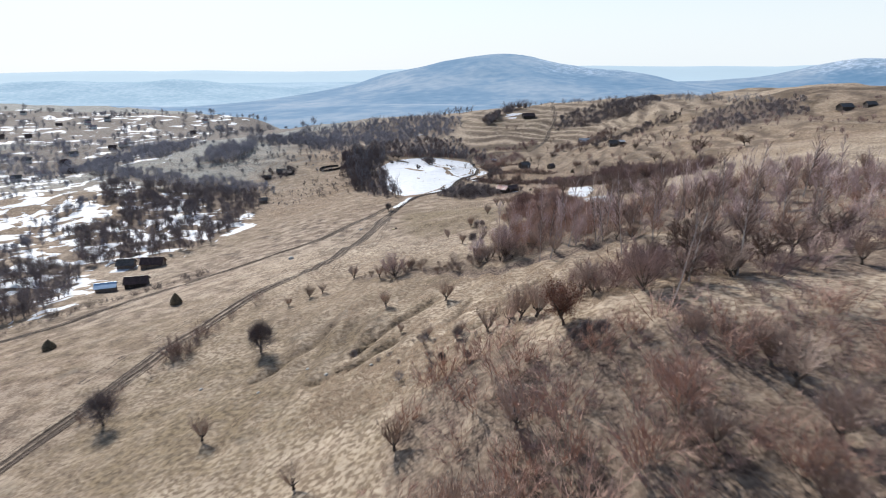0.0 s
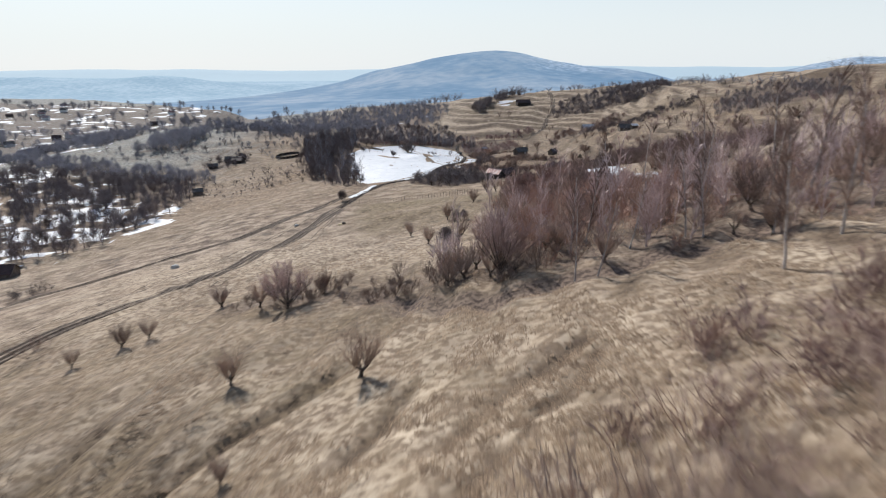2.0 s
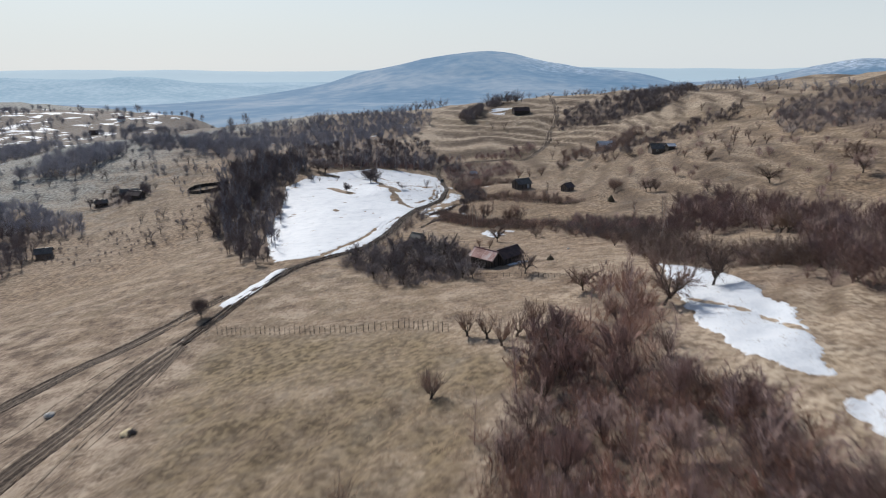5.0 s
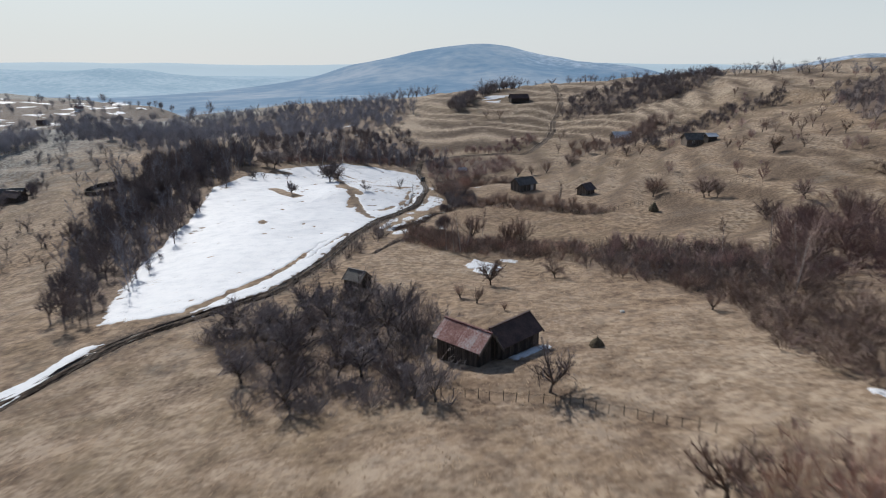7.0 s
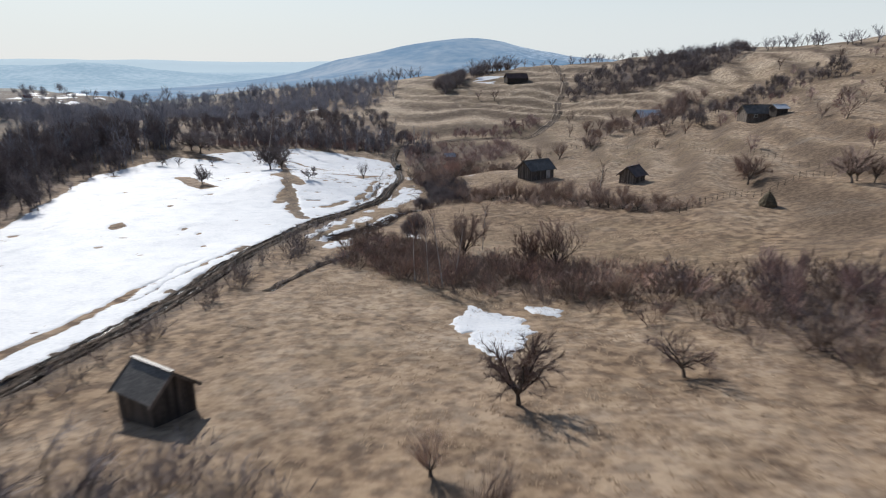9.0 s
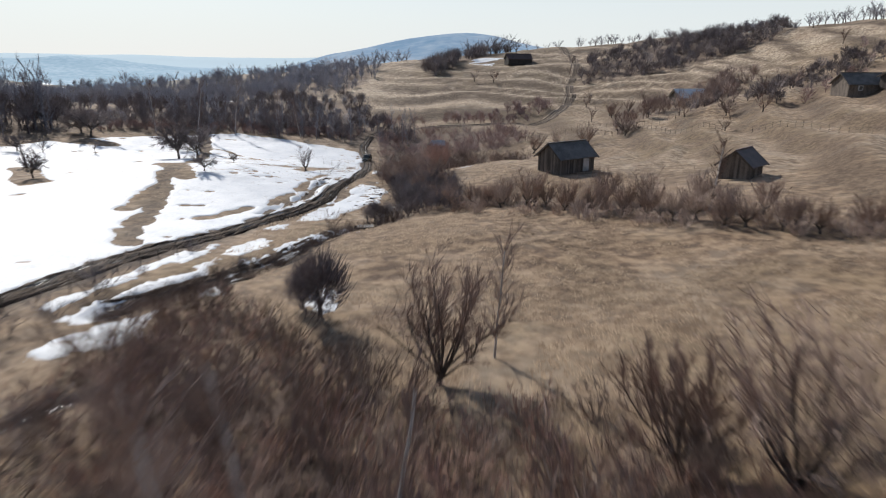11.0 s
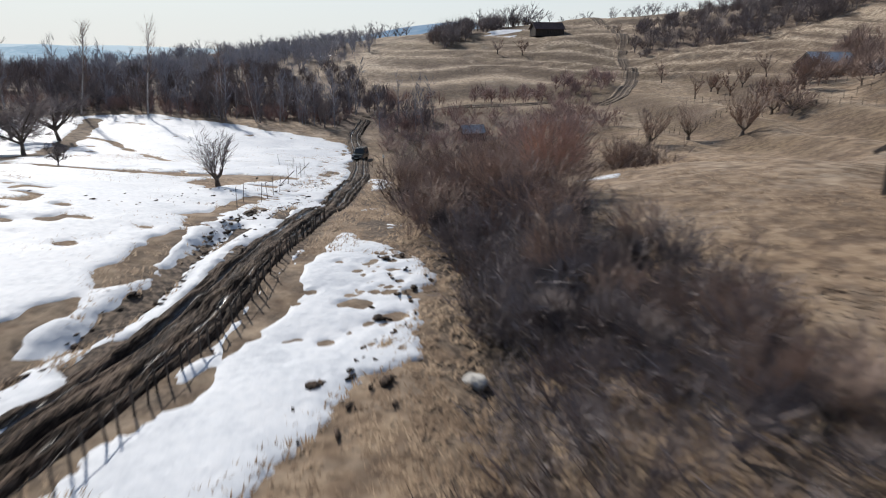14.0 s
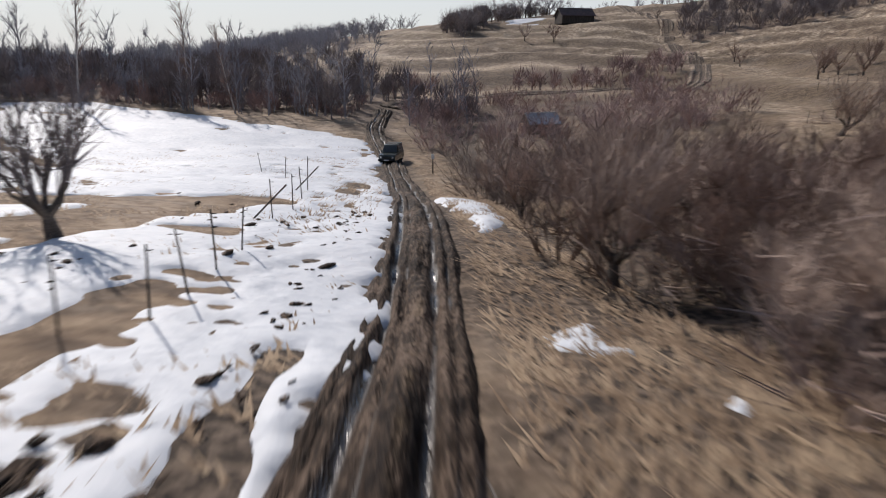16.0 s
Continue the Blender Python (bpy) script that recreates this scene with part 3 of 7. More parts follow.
def ribbon(name, pts, half, rut, label, mat=None, category="track", grassy=1.0, taper=((0, 1), (1, 1))):
    """A rutted track laid along a bent line."""
    p = np.array(pts, float)
    s = np.concatenate([[0], np.cumsum(np.hypot(*np.diff(p, axis=0).T))])
    t = np.arange(0, s[-1], 0.35)
    lx, ly = np.interp(t, s, p[:, 0]), np.interp(t, s, p[:, 1])
    k = np.ones(15) / 15
    pad = lambda v: np.convolve(np.pad(v, 7, mode="edge"), k, "valid")
    lx, ly = pad(pad(lx)), pad(pad(ly))
    tx, ty = np.gradient(lx), np.gradient(ly)
    n = np.hypot(tx, ty)
    tx, ty = tx / n, ty / n
    u = np.linspace(-half, half, 37)
    wob = (1 + 0.1 * wave(t, t * 0, 7, 4)) * np.interp(ly, *taper)
    X = lx[:, None] + ty[:, None] * u * wob[:, None]
    Y = ly[:, None] - tx[:, None] * u * wob[:, None]
    base = land(X.ravel(), Y.ravel()).reshape(X.shape)
    au = np.abs(u)
    grooves = sum(d * np.exp(-((u - c) / w)**2) for c, d, w in ((-0.62, 1.0, 0.13), (0.52, 0.9, 0.12), (-0.25, 0.5, 0.07), (0.93, 0.6, 0.08), (-0.98, 0.45, 0.07)))
    prof = 0.10 - rut * grooves + 0.07 * np.exp(-((au - 0.78) / 0.1)**2) + 0.06 * np.exp(-((u - 0.15) / 0.2)**2) - 0.34 * smooth(au, half * 0.7, half)
    prof = prof[None, :] + 0.05 * wave(X, Y, 0.45, 9) + 0.05 * wave(X, Y, 1.3, 10) + 0.09 * wave(np.broadcast_to(t[:, None] / 9, X.shape), np.broadcast_to(u, X.shape), 0.22, 19) * (1 - smooth(au, half * 0.7, half))
    ob = sheet(name, np.stack([X, Y, base + prof], -1).reshape(-1, 3), grid_faces(len(u), len(t)), mat or MUD)
    layer(ob, "grassy", np.broadcast_to(grassy * (0.3 * np.exp(-((u - 0.15) / 0.18)**2) + 0.34 * smooth(au, half * 0.75, half * 0.98)), X.shape).ravel())
    layer(ob, "wet", np.clip(np.broadcast_to(grooves, X.shape) + 0.35 * wave(X, Y, 1.1, 29) - 0.1, 0, 1).ravel())
    return tagged(ob, label, category, kind="structure")


def worn(name, pts, half, label, seed):
    """Grass worn by wheels into a bundle of wandering ruts."""
    p = np.array(pts, float)
    s = np.concatenate([[0], np.cumsum(np.hypot(*np.diff(p, axis=0).T))])
    t = np.arange(0, s[-1], 0.8)
    k = np.ones(15) / 15
    pad = lambda v: np.convolve(np.pad(v, 7, mode="edge"), k, "valid")
    lx, ly = pad(np.interp(t, s, p[:, 0])), pad(np.interp(t, s, p[:, 1]))
    tx, ty = np.gradient(lx), np.gradient(ly)
    n = np.hypot(tx, ty)
    u = np.linspace(-half, half, 45)
    X, Y = lx[:, None] + (ty / n)[:, None] * u, ly[:, None] - (tx / n)[:, None] * u
    T, U = np.broadcast_to(t[:, None], X.shape), np.broadcast_to(u, X.shape)
    rut = np.zeros(X.shape)
    for q, (c, deep) in enumerate(((-0.65, 1.0), (0.7, 1.0), (-2.0, 0.75), (2.1, 0.8), (-0.1, 0.6), (1.5, 0.55))):
        mid = c * half / 2.6 + 0.5 * wave(T, T * 0, 23, seed + q) + 0.15 * wave(T, T * 0, 6, seed + q + 9)
        rut = np.maximum(rut, deep * (0.75 + 0.35 * wave(T, T * 0, 17, seed + q + 20)) * np.exp(-((U - mid) / 0.42)**2))
    edge = smooth(np.abs(U), half * 0.72, half)
    z = land(X.ravel(), Y.ravel()).reshape(X.shape) + 0.10 - 0.32 * rut * (1 - edge) + 0.05 * wave(X, Y, 0.8, 9) - 0.6 * edge
    ob = sheet(name, np.stack([X, Y, z], -1).reshape(-1, 3), grid_faces(len(u), len(t)), GRASS)
    layer(ob, "mud", np.clip((rut * 1.9 + 0.16) * (1 - edge), 0, 1).ravel())
    layer(ob, "pale", np.full(X.size, 0.42))
    return tagged(ob, label, "track", kind="structure")


ribbon("road", [(-24.6, 262)] + TRACK[11:33], 1.5, 0.17, "deeply rutted wet muddy farm track across the meadows", taper=((395, 422), (1, 0.8)))
worn("road_lower", TRACK[:12], 2.9, "bundle of muddy wheel ruts worn into the meadow", 70)
ribbon("brook_bed", BROOK[:6], 1.7, 0.1, "narrow dark muddy brook bed cut into the meadow", category="brook", grassy=0.35)
ribbon("ditch", [(13, 347), (14, 349.5), (15.6, 353.4), (17.3, 357.2), (19.2, 360.8), (20.5, 363)], 0.75, 0.1, "dark muddy ditch running to the brook", category="ditch", grassy=0.2)
worn("road_upper", TRACK[32:], 2.6, "braided muddy track climbing the terraced hill", 160)
worn("road_side", SIDE_TRACK, 2.3, "narrow muddy cart track joining the farm track", 100)
worn("road_trail", [(-71, 108), (-64, 128), (-56, 150), (-48.5, 172), (-43, 196), (-39, 220), (-35, 240), (-29, 262)], 1.9, "faint wheel marks across the dry grass", 130)

worn("road_fork", [(-31.5, 166), (-30, 179), (-28.5, 190), (-26, 202), (-24, 214), (-24.5, 226), (-23.5, 238), (-23, 250), (-23.5, 262), (-23.5, 272)], 1.5, "narrow wheel ruts forking off the farm track", 190)

# ---- snow


def melted(pts, wide, count):
    """Small melt holes strewn along a line: centre and radius."""
    rng = np.random.default_rng(count)
    p = np.array(pts, float)
    s = np.concatenate([[0], np.cumsum(np.hypot(*np.diff(p, axis=0).T))])
    t, off = rng.uniform(0, s[-1], count), rng.normal(size=(count, 2)) * wide
    size = rng.uniform(0.05, 0.17, count) + 0.22 * (rng.random(count) > 0.93)
    return zip(np.interp(t, s, p[:, 0]) + off[:, 0], np.interp(t, s, p[:, 1]) + off[:, 1], size)


def snow_field(name, outline, cell, ragged, label, bare=(), holes=0.0, deep=0.09, spot=7.0, trodden=(), fine=None):
    """A snow blanket that thins out to nothing at a ragged edge; bare: lines along which it has melted."""
    p = np.array(outline, float)
    xs = np.arange(p[:, 0].min() - 3, p[:, 0].max() + 3, cell)
    ys = np.arange(p[:, 1].min() - 3, p[:, 1].max() + 3, cell)
    if fine:
        x0, x1, y0, y1, step = fine
        xs = np.sort(np.concatenate([xs[(xs < x0) | (xs > x1)], np.arange(x0, x1, step)]))
        ys = np.sort(np.concatenate([ys[(ys < y0) | (ys > y1)], np.arange(y0, y1, step)]))
    X, Y = [m.ravel() for m in np.meshgrid(xs, ys)]
    d = inside(X, Y, outline) + ragged * (wave(X, Y, 5 * ragged, 11) + 0.6 * wave(X, Y, 1.6 * ragged, 12) + 0.5 * wave(X, Y, 0.6 * ragged, 13))
    for pts, w in bare:
        d = np.minimum(d, to_line(X, Y, pts) - w + min(0.5, w + 0.12) * (wave(X, Y, 2.2, 14) + 0.5 * wave(X, Y, 0.8, 18)))
    for pts, w, more in trodden:
        for sx, sy, sr in melted(pts, w, more):
            k = (np.abs(X - sx) < 2) & (np.abs(Y - sy) < 2)
            d[k] = np.minimum(d[k], np.hypot(X[k] - sx, Y[k] - sy) - sr * (1 + 0.8 * wave(X[k], Y[k], 0.5, 27)))
    if holes:
        d = np.minimum(d, 0.85 * spot * (0.78 - holes + 0.55 * wave(X, Y, spot, 15) + 0.35 * wave(X, Y, spot * 0.31, 16)))
    z = land(X, Y) + np.where(d > 0, deep * (1 - np.exp(-d / 0.18)) + 0.025 * wave(X, Y, 1.3, 17), np.maximum(d * 0.8, -0.6))
    f = grid_faces(len(xs), len(ys))
    f = f[(d[f] > -1.2).any(1)]
    used, f = np.unique(f, return_inverse=True)
    f = f.reshape(-1, 4)
    ob = sheet(name, np.stack([X, Y, z], 1)[used], f, SNOW)
    return tagged(ob, label, "snow", kind="structure")


snow_field("snow_field", [(-20, 311), (-25, 326), (-33, 355), (-36, 388), (-45, 438), (-40, 468), (-26, 494), (-12, 510), (2, 509), (20, 497), (21.8, 488), (23, 465), (23.1, 449), (22.4, 440), (21.6, 433), (21.2, 429), (21, 425), (20.5, 421), (18.8, 412),
                         (16.8, 405.6), (14.6, 400), (11.4, 391), (6.7, 366), (3.7, 345), (-1.4, 325), (-8, 314.5)], 0.4, 0.55,
           "broad melting snowfield with bare grass patches beside the track",
           bare=[(SNOW_PATH, 1.05), ([(-3.3, 453.8), (5.4, 449.2), (9.5, 450.9), (13, 453.5), (17.9, 455.5)], 0.75), ([(14, 448.5), (15.7, 453.9), (17.8, 456.5)], 1.4), ([(16.2, 413), (16.9, 418.7), (17.7, 422.3), (18.1, 425), (18.2, 429.5), (18.1, 436), (18.5, 440), (18.6, 444)], 0.42), ([(21.4, 436.5), (21.5, 439), (21.7, 441)], 0.22),
                 ([(20.8, 462), (21, 470)], 0.5), ([(-10.3, 312.4), (-7.5, 320.8), (-5.4, 328.7), (-1.2, 341), (2.7, 356), (5.8, 368)], 0.8), ([(-15.4, 380.4), (-16.5, 385)], 0.9), ([(-38, 474), (-30, 475)], 3.2), ([(-26, 439.5), (-15.5, 423)], 1.8), ([(-6, 450), (-3, 436), (3, 424)], 1.9), ([(2, 420), (2.5, 408)], 1.1), ([(11.5, 405), (14.5, 411)], 0.9), ([(-12.7, 486.5), (-7.4, 483.7), (2.2, 471.9), (12, 456.6)], 0.25), ([(21.6, 436), (21.5, 441)], 0.15)], holes=0.15, spot=3.0, trodden=[(TRACK[14:32], 1.5, 120), ([(17.5, 405), (19.6, 422), (19.8, 433), (20.8, 462)], 0.5, 150), (SNOW_PATH, 2.0, 60), ([(-3, 454), (9, 451), (18, 456)], 1.6, 50), ([(8, 470), (16, 474), (20, 485)], 2.0, 60), ([(0, 440), (12, 432)], 2.0, 40), ([(-20, 400), (-14, 425), (-8, 470)], 3.0, 50), ([(19.5, 438), (20.5, 470)], 1.0, 70)], fine=(9, 24, 406, 456, 0.22))
snow_field("snow_strip", [(24.6, 434), (23.9, 428.4), (23.6, 424), (22.7, 419.9), (22.3, 414.7), (21.6, 412), (20.9, 408.5), (20.6, 406), (20.9, 404.1), (22.5, 404.2), (23.8, 406.8), (24.6, 409), (24.8, 411.4), (25.8, 413.6), (26.9, 416.7), (28.8, 418.2), (28.9, 422.8), (29.6, 425.2), (28.9, 427.6), (27, 430.5)], 0.18, 0.25,
           "wedge of trodden snow between the track fence and the brook", deep=0.09, bare=[([(22.8, 416), (23.2, 418.6), (23.9, 424), (24.4, 429), (24.8, 434)], 0.42)], trodden=[([(27.2, 427), (28.2, 420)], 0.9, 60), ([(25.5, 430), (24.5, 418)], 1.2, 26)])
snow_field("snow_patch", [(18.3, 399.8), (20, 399.2), (19.9, 401.5), (19.4, 401.9)], 0.2, 0.15, "small flat snow remnant beside the track", deep=0.12)
snow_field("snow_patch", [(17.7, 388.2), (18.1, 391.8), (18.6, 394.6), (19.4, 395), (20.7, 391.7), (20.5, 388.8), (19.7, 386.3)], 0.2, 0.5, "ragged snow remnant between track and brook", holes=0.2, deep=0.08)
snow_field("snow_patch", [(25.3, 394), (26.3, 396.5), (27.6, 399), (27.1, 399.5), (25.5, 397), (24.6, 394.4)], 0.2, 0.4, "broken snow along the brook", holes=0.2, deep=0.08)
snow_field("snow_bank", [(21.8, 385.5), (22.6, 389.5), (23.6, 391.5), (24.3, 391.2), (23.4, 388.5), (22.6, 385.5)], 0.2, 0.5, "broken snow remnants along the brook", holes=0.2, deep=0.08)
snow_field("snow_verge", [(-9, 311.5), (-4.5, 319), (-0.4, 333), (2.5, 352), (5, 366), (8, 380), (7, 381), (3.4, 366), (1, 352), (-2, 333), (-6, 320)], 0.35, 0.5, "strip of snow on the verge of the track", holes=0.2, deep=0.08)
snow_field("snow_patch", [(55.2, 272), (58.6, 266), (59.2, 253.5), (56.8, 235), (52.6, 223.8), (50, 216.2), (48.6, 216.8), (46.2, 223.5), (46.4, 233.5), (49.8, 250)], 0.3, 0.5, "long patch of snow below the birch thicket", bare=[([(50, 246), (53, 236), (53.6, 226)], 0.3), ], holes=0.05, spot=2.6, deep=0.1)
snow_field("snow_patch", [(47.2, 211.8), (50.6, 212.5), (53.4, 204), (54, 195), (51, 185.5), (46, 178.5), (44.6, 184), (44.8, 192), (46, 204)], 0.3, 0.7, "long patch of snow below the birch thicket", holes=0.2, spot=2.4, deep=0.1)
snow_field("snow_patch", [(31.2, 337.5), (31.8, 329), (34, 328.5), (36, 333), (37.5, 334), (36, 336.5)], 0.35, 0.6, "small snow patch at the edge of the thicket", holes=0.1)
snow_field("snow_patch", [(30.5, 338), (32.2, 342), (33.8, 340), (36.5, 337.5), (34, 335), (31, 335)], 0.35, 0.5, "small snow patch at the edge of the thicket")
snow_field("snow_patch", [(37, 341), (39.6, 339.5), (39.6, 337.4), (37.4, 338.2)], 0.35, 0.4, "small snow patch at the edge of the thicket")
snow_field("snow_patch", [(25.6, 466), (27.3, 462), (27.2, 454), (26.2, 452), (25.7, 458)], 0.3, 0.4, "narrow snow remnant beside the track", holes=0.1, deep=0.15)
snow_field("snow_patch", [(-22.5, 279), (-19, 284), (-16.5, 300), (-15, 304), (-18, 303), (-20.5, 292), (-23.5, 282)], 0.35, 0.5, "slushy snow along the track", holes=0.15, deep=0.12)
snow_field("snow_patch", [(64, 692), (80, 691), (88, 700), (82, 688), (75, 670), (67, 667)], 1.0, 1.5, "far snow patch under the hilltop trees")
snow_field("snow_patch", [(40.4, 442.6), (42, 441.4), (43, 442.8), (41.6, 443.8)], 0.3, 0.4, "small snow patch in the meadow")
snow_field("valley_snow", [(-131, 160), (-113, 176), (-113, 190), (-126, 215), (-112, 244), (-105, 264), (-96, 294), (-101, 318), (-112, 345), (-150, 392), (-196, 410), (-308, 521), (-420, 540), (-420, 200), (-200, 150)], 1.7, 4.0,
           "patchy snow over the valley meadows", holes=0.8, spot=9.0)
snow_field("valley_snow", [(-330, 500), (-230, 520), (-260, 700), (-400, 900), (-900, 900), (-900, 480)], 5.0, 9.0, "patchy snow on the village hillside", holes=1.1, spot=12.0)
snow_field("snow_patch", [(31.2, 288.1), (35.1, 291.2), (35.8, 290.4), (31.9, 287.3)], 0.2, 0.25, "narrow shaded snow strip under the barn's eaves", deep=0.2)
snow_field("valley_snow", [(-700, 760), (-320, 720), (-280, 860), (-330, 1080), (-760, 1120)], 5.0, 9.0, "patchy snow on the far village fields", holes=1.06, spot=16.0)
for strip in ([(18.4, 380.1), (17.8, 383.3), (18.2, 385.9), (19.0, 384.4), (18.7, 381.7)], [(15.8, 384.3), (15.7, 388.5), (16.1, 392.2), (16.5, 390.7), (16.6, 386.2), (16.8, 382.6)], [(20.5, 378.1), (20.0, 380.9), (20.5, 382.4), (21.2, 380.8), (21.4, 378.1)],
              [(25.1, 378.3), (25.6, 378.9), (26.2, 378.5), (26.2, 378.0)], [(26.1, 376.0), (27.0, 378.0), (27.9, 376.9), (28.6, 371.9), (27.5, 371.1)], [(21.2, 383.6), (21.6, 385.9), (22.6, 387.5), (22.6, 386.5), (21.9, 384.3)],
              [(16.1, 364.8), (16.3, 368.3), (19.2, 371.4), (20.7, 367.5), (18.5, 366.0)], [(14.8, 370.7), (15.8, 376.7), (18.5, 381.7), (19.2, 380.6), (16.8, 375.8), (15.8, 370.3)],
              [(13.2, 372.4), (14.1, 382.7), (15.0, 388.7), (16.1, 388.0), (15.3, 379.6), (13.8, 372.1)], [(20.2, 373.6), (20.0, 376.6), (21.2, 377.4), (21.9, 374.4)],
              [(25.6, 397.8), (25.4, 399.8), (26.6, 400.5), (27.1, 399.1)], [(24, 395.6), (25.2, 396.5), (26, 396.7), (25.6, 398.3), (24.4, 397)],
              [(30.5, 409), (31.8, 410.5), (30.2, 410.4)], [(26.1, 440.6), (26.9, 441.2), (26.6, 442.6), (25.9, 442)], [(27, 437.6), (27.6, 437.9), (27.4, 438.9)], [(27.7, 434.6), (28.3, 434.9), (27.8, 436)], [(23.8, 401.5), (24.9, 403), (24.3, 403.5)], [(20.4, 399.8), (20.2, 402), (19.2, 401)]):
    snow_field("snow_patch", strip, 0.15, 0.4, "thin ragged snow remnant in the dead grass by the brook", deep=0.08, holes=0.12, spot=1.2)
for strip in ([(21.7, 388.6), (22.3, 391.2), (23.2, 394.4), (24.2, 397.2), (24.8, 396.8), (23.8, 393.8), (23.0, 391), (22.4, 388.4)], [(24.4, 398), (26.2, 400.8), (26.8, 400.2), (25, 397.6)], [(20.2, 384), (21.4, 387.6), (22, 387.2), (21, 384)]):
    snow_field("snow_bank", strip, 0.12, 0.45, "broken snow remnants along the brook", deep=0.16, holes=0.3, spot=1.0)
for hx, hy, hr in ((-70, 632, 5), (-42, 618, 4), (-24, 640, 5), (-100, 650, 6), (0, 655, 4), (-15, 600, 3)):
    snow_field("snow_patch", [(hx - hr, hy - 1), (hx - hr * 0.3, hy + 2.5), (hx + hr, hy + 1), (hx + hr * 0.4, hy - 2)], 0.8, 0.9, "small far snow patch between bare trees")

# ---- trees and shrubs


class Sticks:
    """Gathers tapered sticks into arrays."""

    def __init__(self):
        self.v, self.f, self.n = [], [], 0

    def add(self, p, q, r0, r1, sides=3):
        p, q = np.array(p, float), np.array(q, float)
        d = (q - p) / (np.linalg.norm(q - p) + 1e-9)
        if sides == 2:  # a thin flat shoot
            a = np.cross(d, (0.43, -0.61, 0.67))
            a /= np.linalg.norm(a) + 1e-9
            self.v.append(np.array([p - a * r0, p + a * r0, q + a * r1, q - a * r1]))
            self.f.append(np.arange(4)[None] + self.n)
            self.n += 4
            return
        a = np.cross(d, (0.31, 0.87, 0.38))
        a /= np.linalg.norm(a) + 1e-9
        b = np.cross(d, a)
        ang = np.arange(sides) * 2 * np.pi / sides
        ring = np.cos(ang)[:, None] * a + np.sin(ang)[:, None] * b
        self.v += [p + ring * r0, q + ring * r1]
        i = np.arange(sides)
        j = (i + 1) % sides
        self.f.append(np.stack([i, j, j + sides, i + sides], 1) + self.n)
        self.n += 2 * sides

    def leaf(self, p, size, rng):
        a, b = rng.normal(size=3), rng.normal(size=3)
        a /= np.linalg.norm(a)
        b = np.cross(a, b / np.linalg.norm(b))
        p = np.array(p)
        self.v.append(np.array([p - a * size, p + b * size * 0.6, p + a * size, p - b * size * 0.6]))
        self.f.append(np.arange(4)[None] + self.n)
        self.n += 4

    def arrays(self):
        tris = [f if f.shape[1] == 3 else np.concatenate([f[:, (0, 1, 2)], f[:, (0, 2, 3)]]) for f in self.f]
        return np.concatenate(self.v), np.concatenate(tris)


def bent(s, rng, p, d, length, r, parts, sides, droop=0.0, curl=0.25):
    """A bent, tapering branch; returns the points along it."""
    p, d = np.array(p, float), np.array(d, float)
    d /= np.linalg.norm(d)
    pts = [(p.copy(), d.copy(), r)]
    for i in range(parts):
        q = p + d * length / parts
        r1 = r * (1 - 0.75 / parts)
        s.add(p, q, r, r1, sides)
        d = d + rng.normal(size=3) * curl + np.array((0, 0, -droop))
        d /= np.linalg.norm(d)
        p, r = q, r1
        pts.append((p.copy(), d.copy(), r))
    return pts


def blade(s, p, q, r):
    """A hair-thin twig: one long sliver."""
    p, q = np.array(p, float), np.array(q, float)
    a = np.cross(q - p, (0.43, -0.61, 0.67))
    a *= 1.35 * r / (np.linalg.norm(a) + 1e-9)
    s.v.append(np.array([p - a, p + a, q]))
    s.f.append(np.arange(3)[None] + s.n)
    s.n += 3


def spray(s, rng, pts, count, length, r, spread):
    """Fine twigs off a branch."""
    for w in range(count):
        p, d, _ = pts[rng.integers(1, len(pts))]
        v = d + rng.normal(size=3) * spread
        v /= np.linalg.norm(v)
        blade(s, p - d * rng.uniform(0, 0.12), p + v * rng.uniform(0.5, 1) * length, r)


def pollard(seed):
    """Willow-like shrub: a thick short stump with a fan of long straight shoots, two units tall."""
    rng = np.random.default_rng(seed)
    trunk, crown = Sticks(), Sticks()
    top = bent(trunk, rng, (0, 0, -0.1), (rng.normal() * 0.1, rng.normal() * 0.1, 1), 0.45, 0.12, 3, 7, 0, 0.1)[-1][0]
    for k in range(6):
        a = k * 1.05 + rng.uniform(-0.4, 0.4)
        pts = bent(trunk, rng, top - np.array((0, 0, 0.1)), (math.cos(a) * 0.8, math.sin(a) * 0.8, 0.8), 0.42, 0.05, 2, 5, 0, 0.15)
        for m in range(13):
            b, sp = rng.uniform(0, 6.28), rng.uniform(0.1, 0.6)
            d = pts[-1][1] * 0.55 + np.array((math.cos(b) * sp, math.sin(b) * sp, 0.8))
            shoot = bent(crown, rng, pts[rng.integers(1, 3)][0], d, rng.uniform(0.7, 1.3), 0.012, 3, 2, 0.0, 0.1)
            spray(crown, rng, shoot, 7, 0.45, 0.0062, 0.5)
    return trunk.arrays(), crown.arrays()


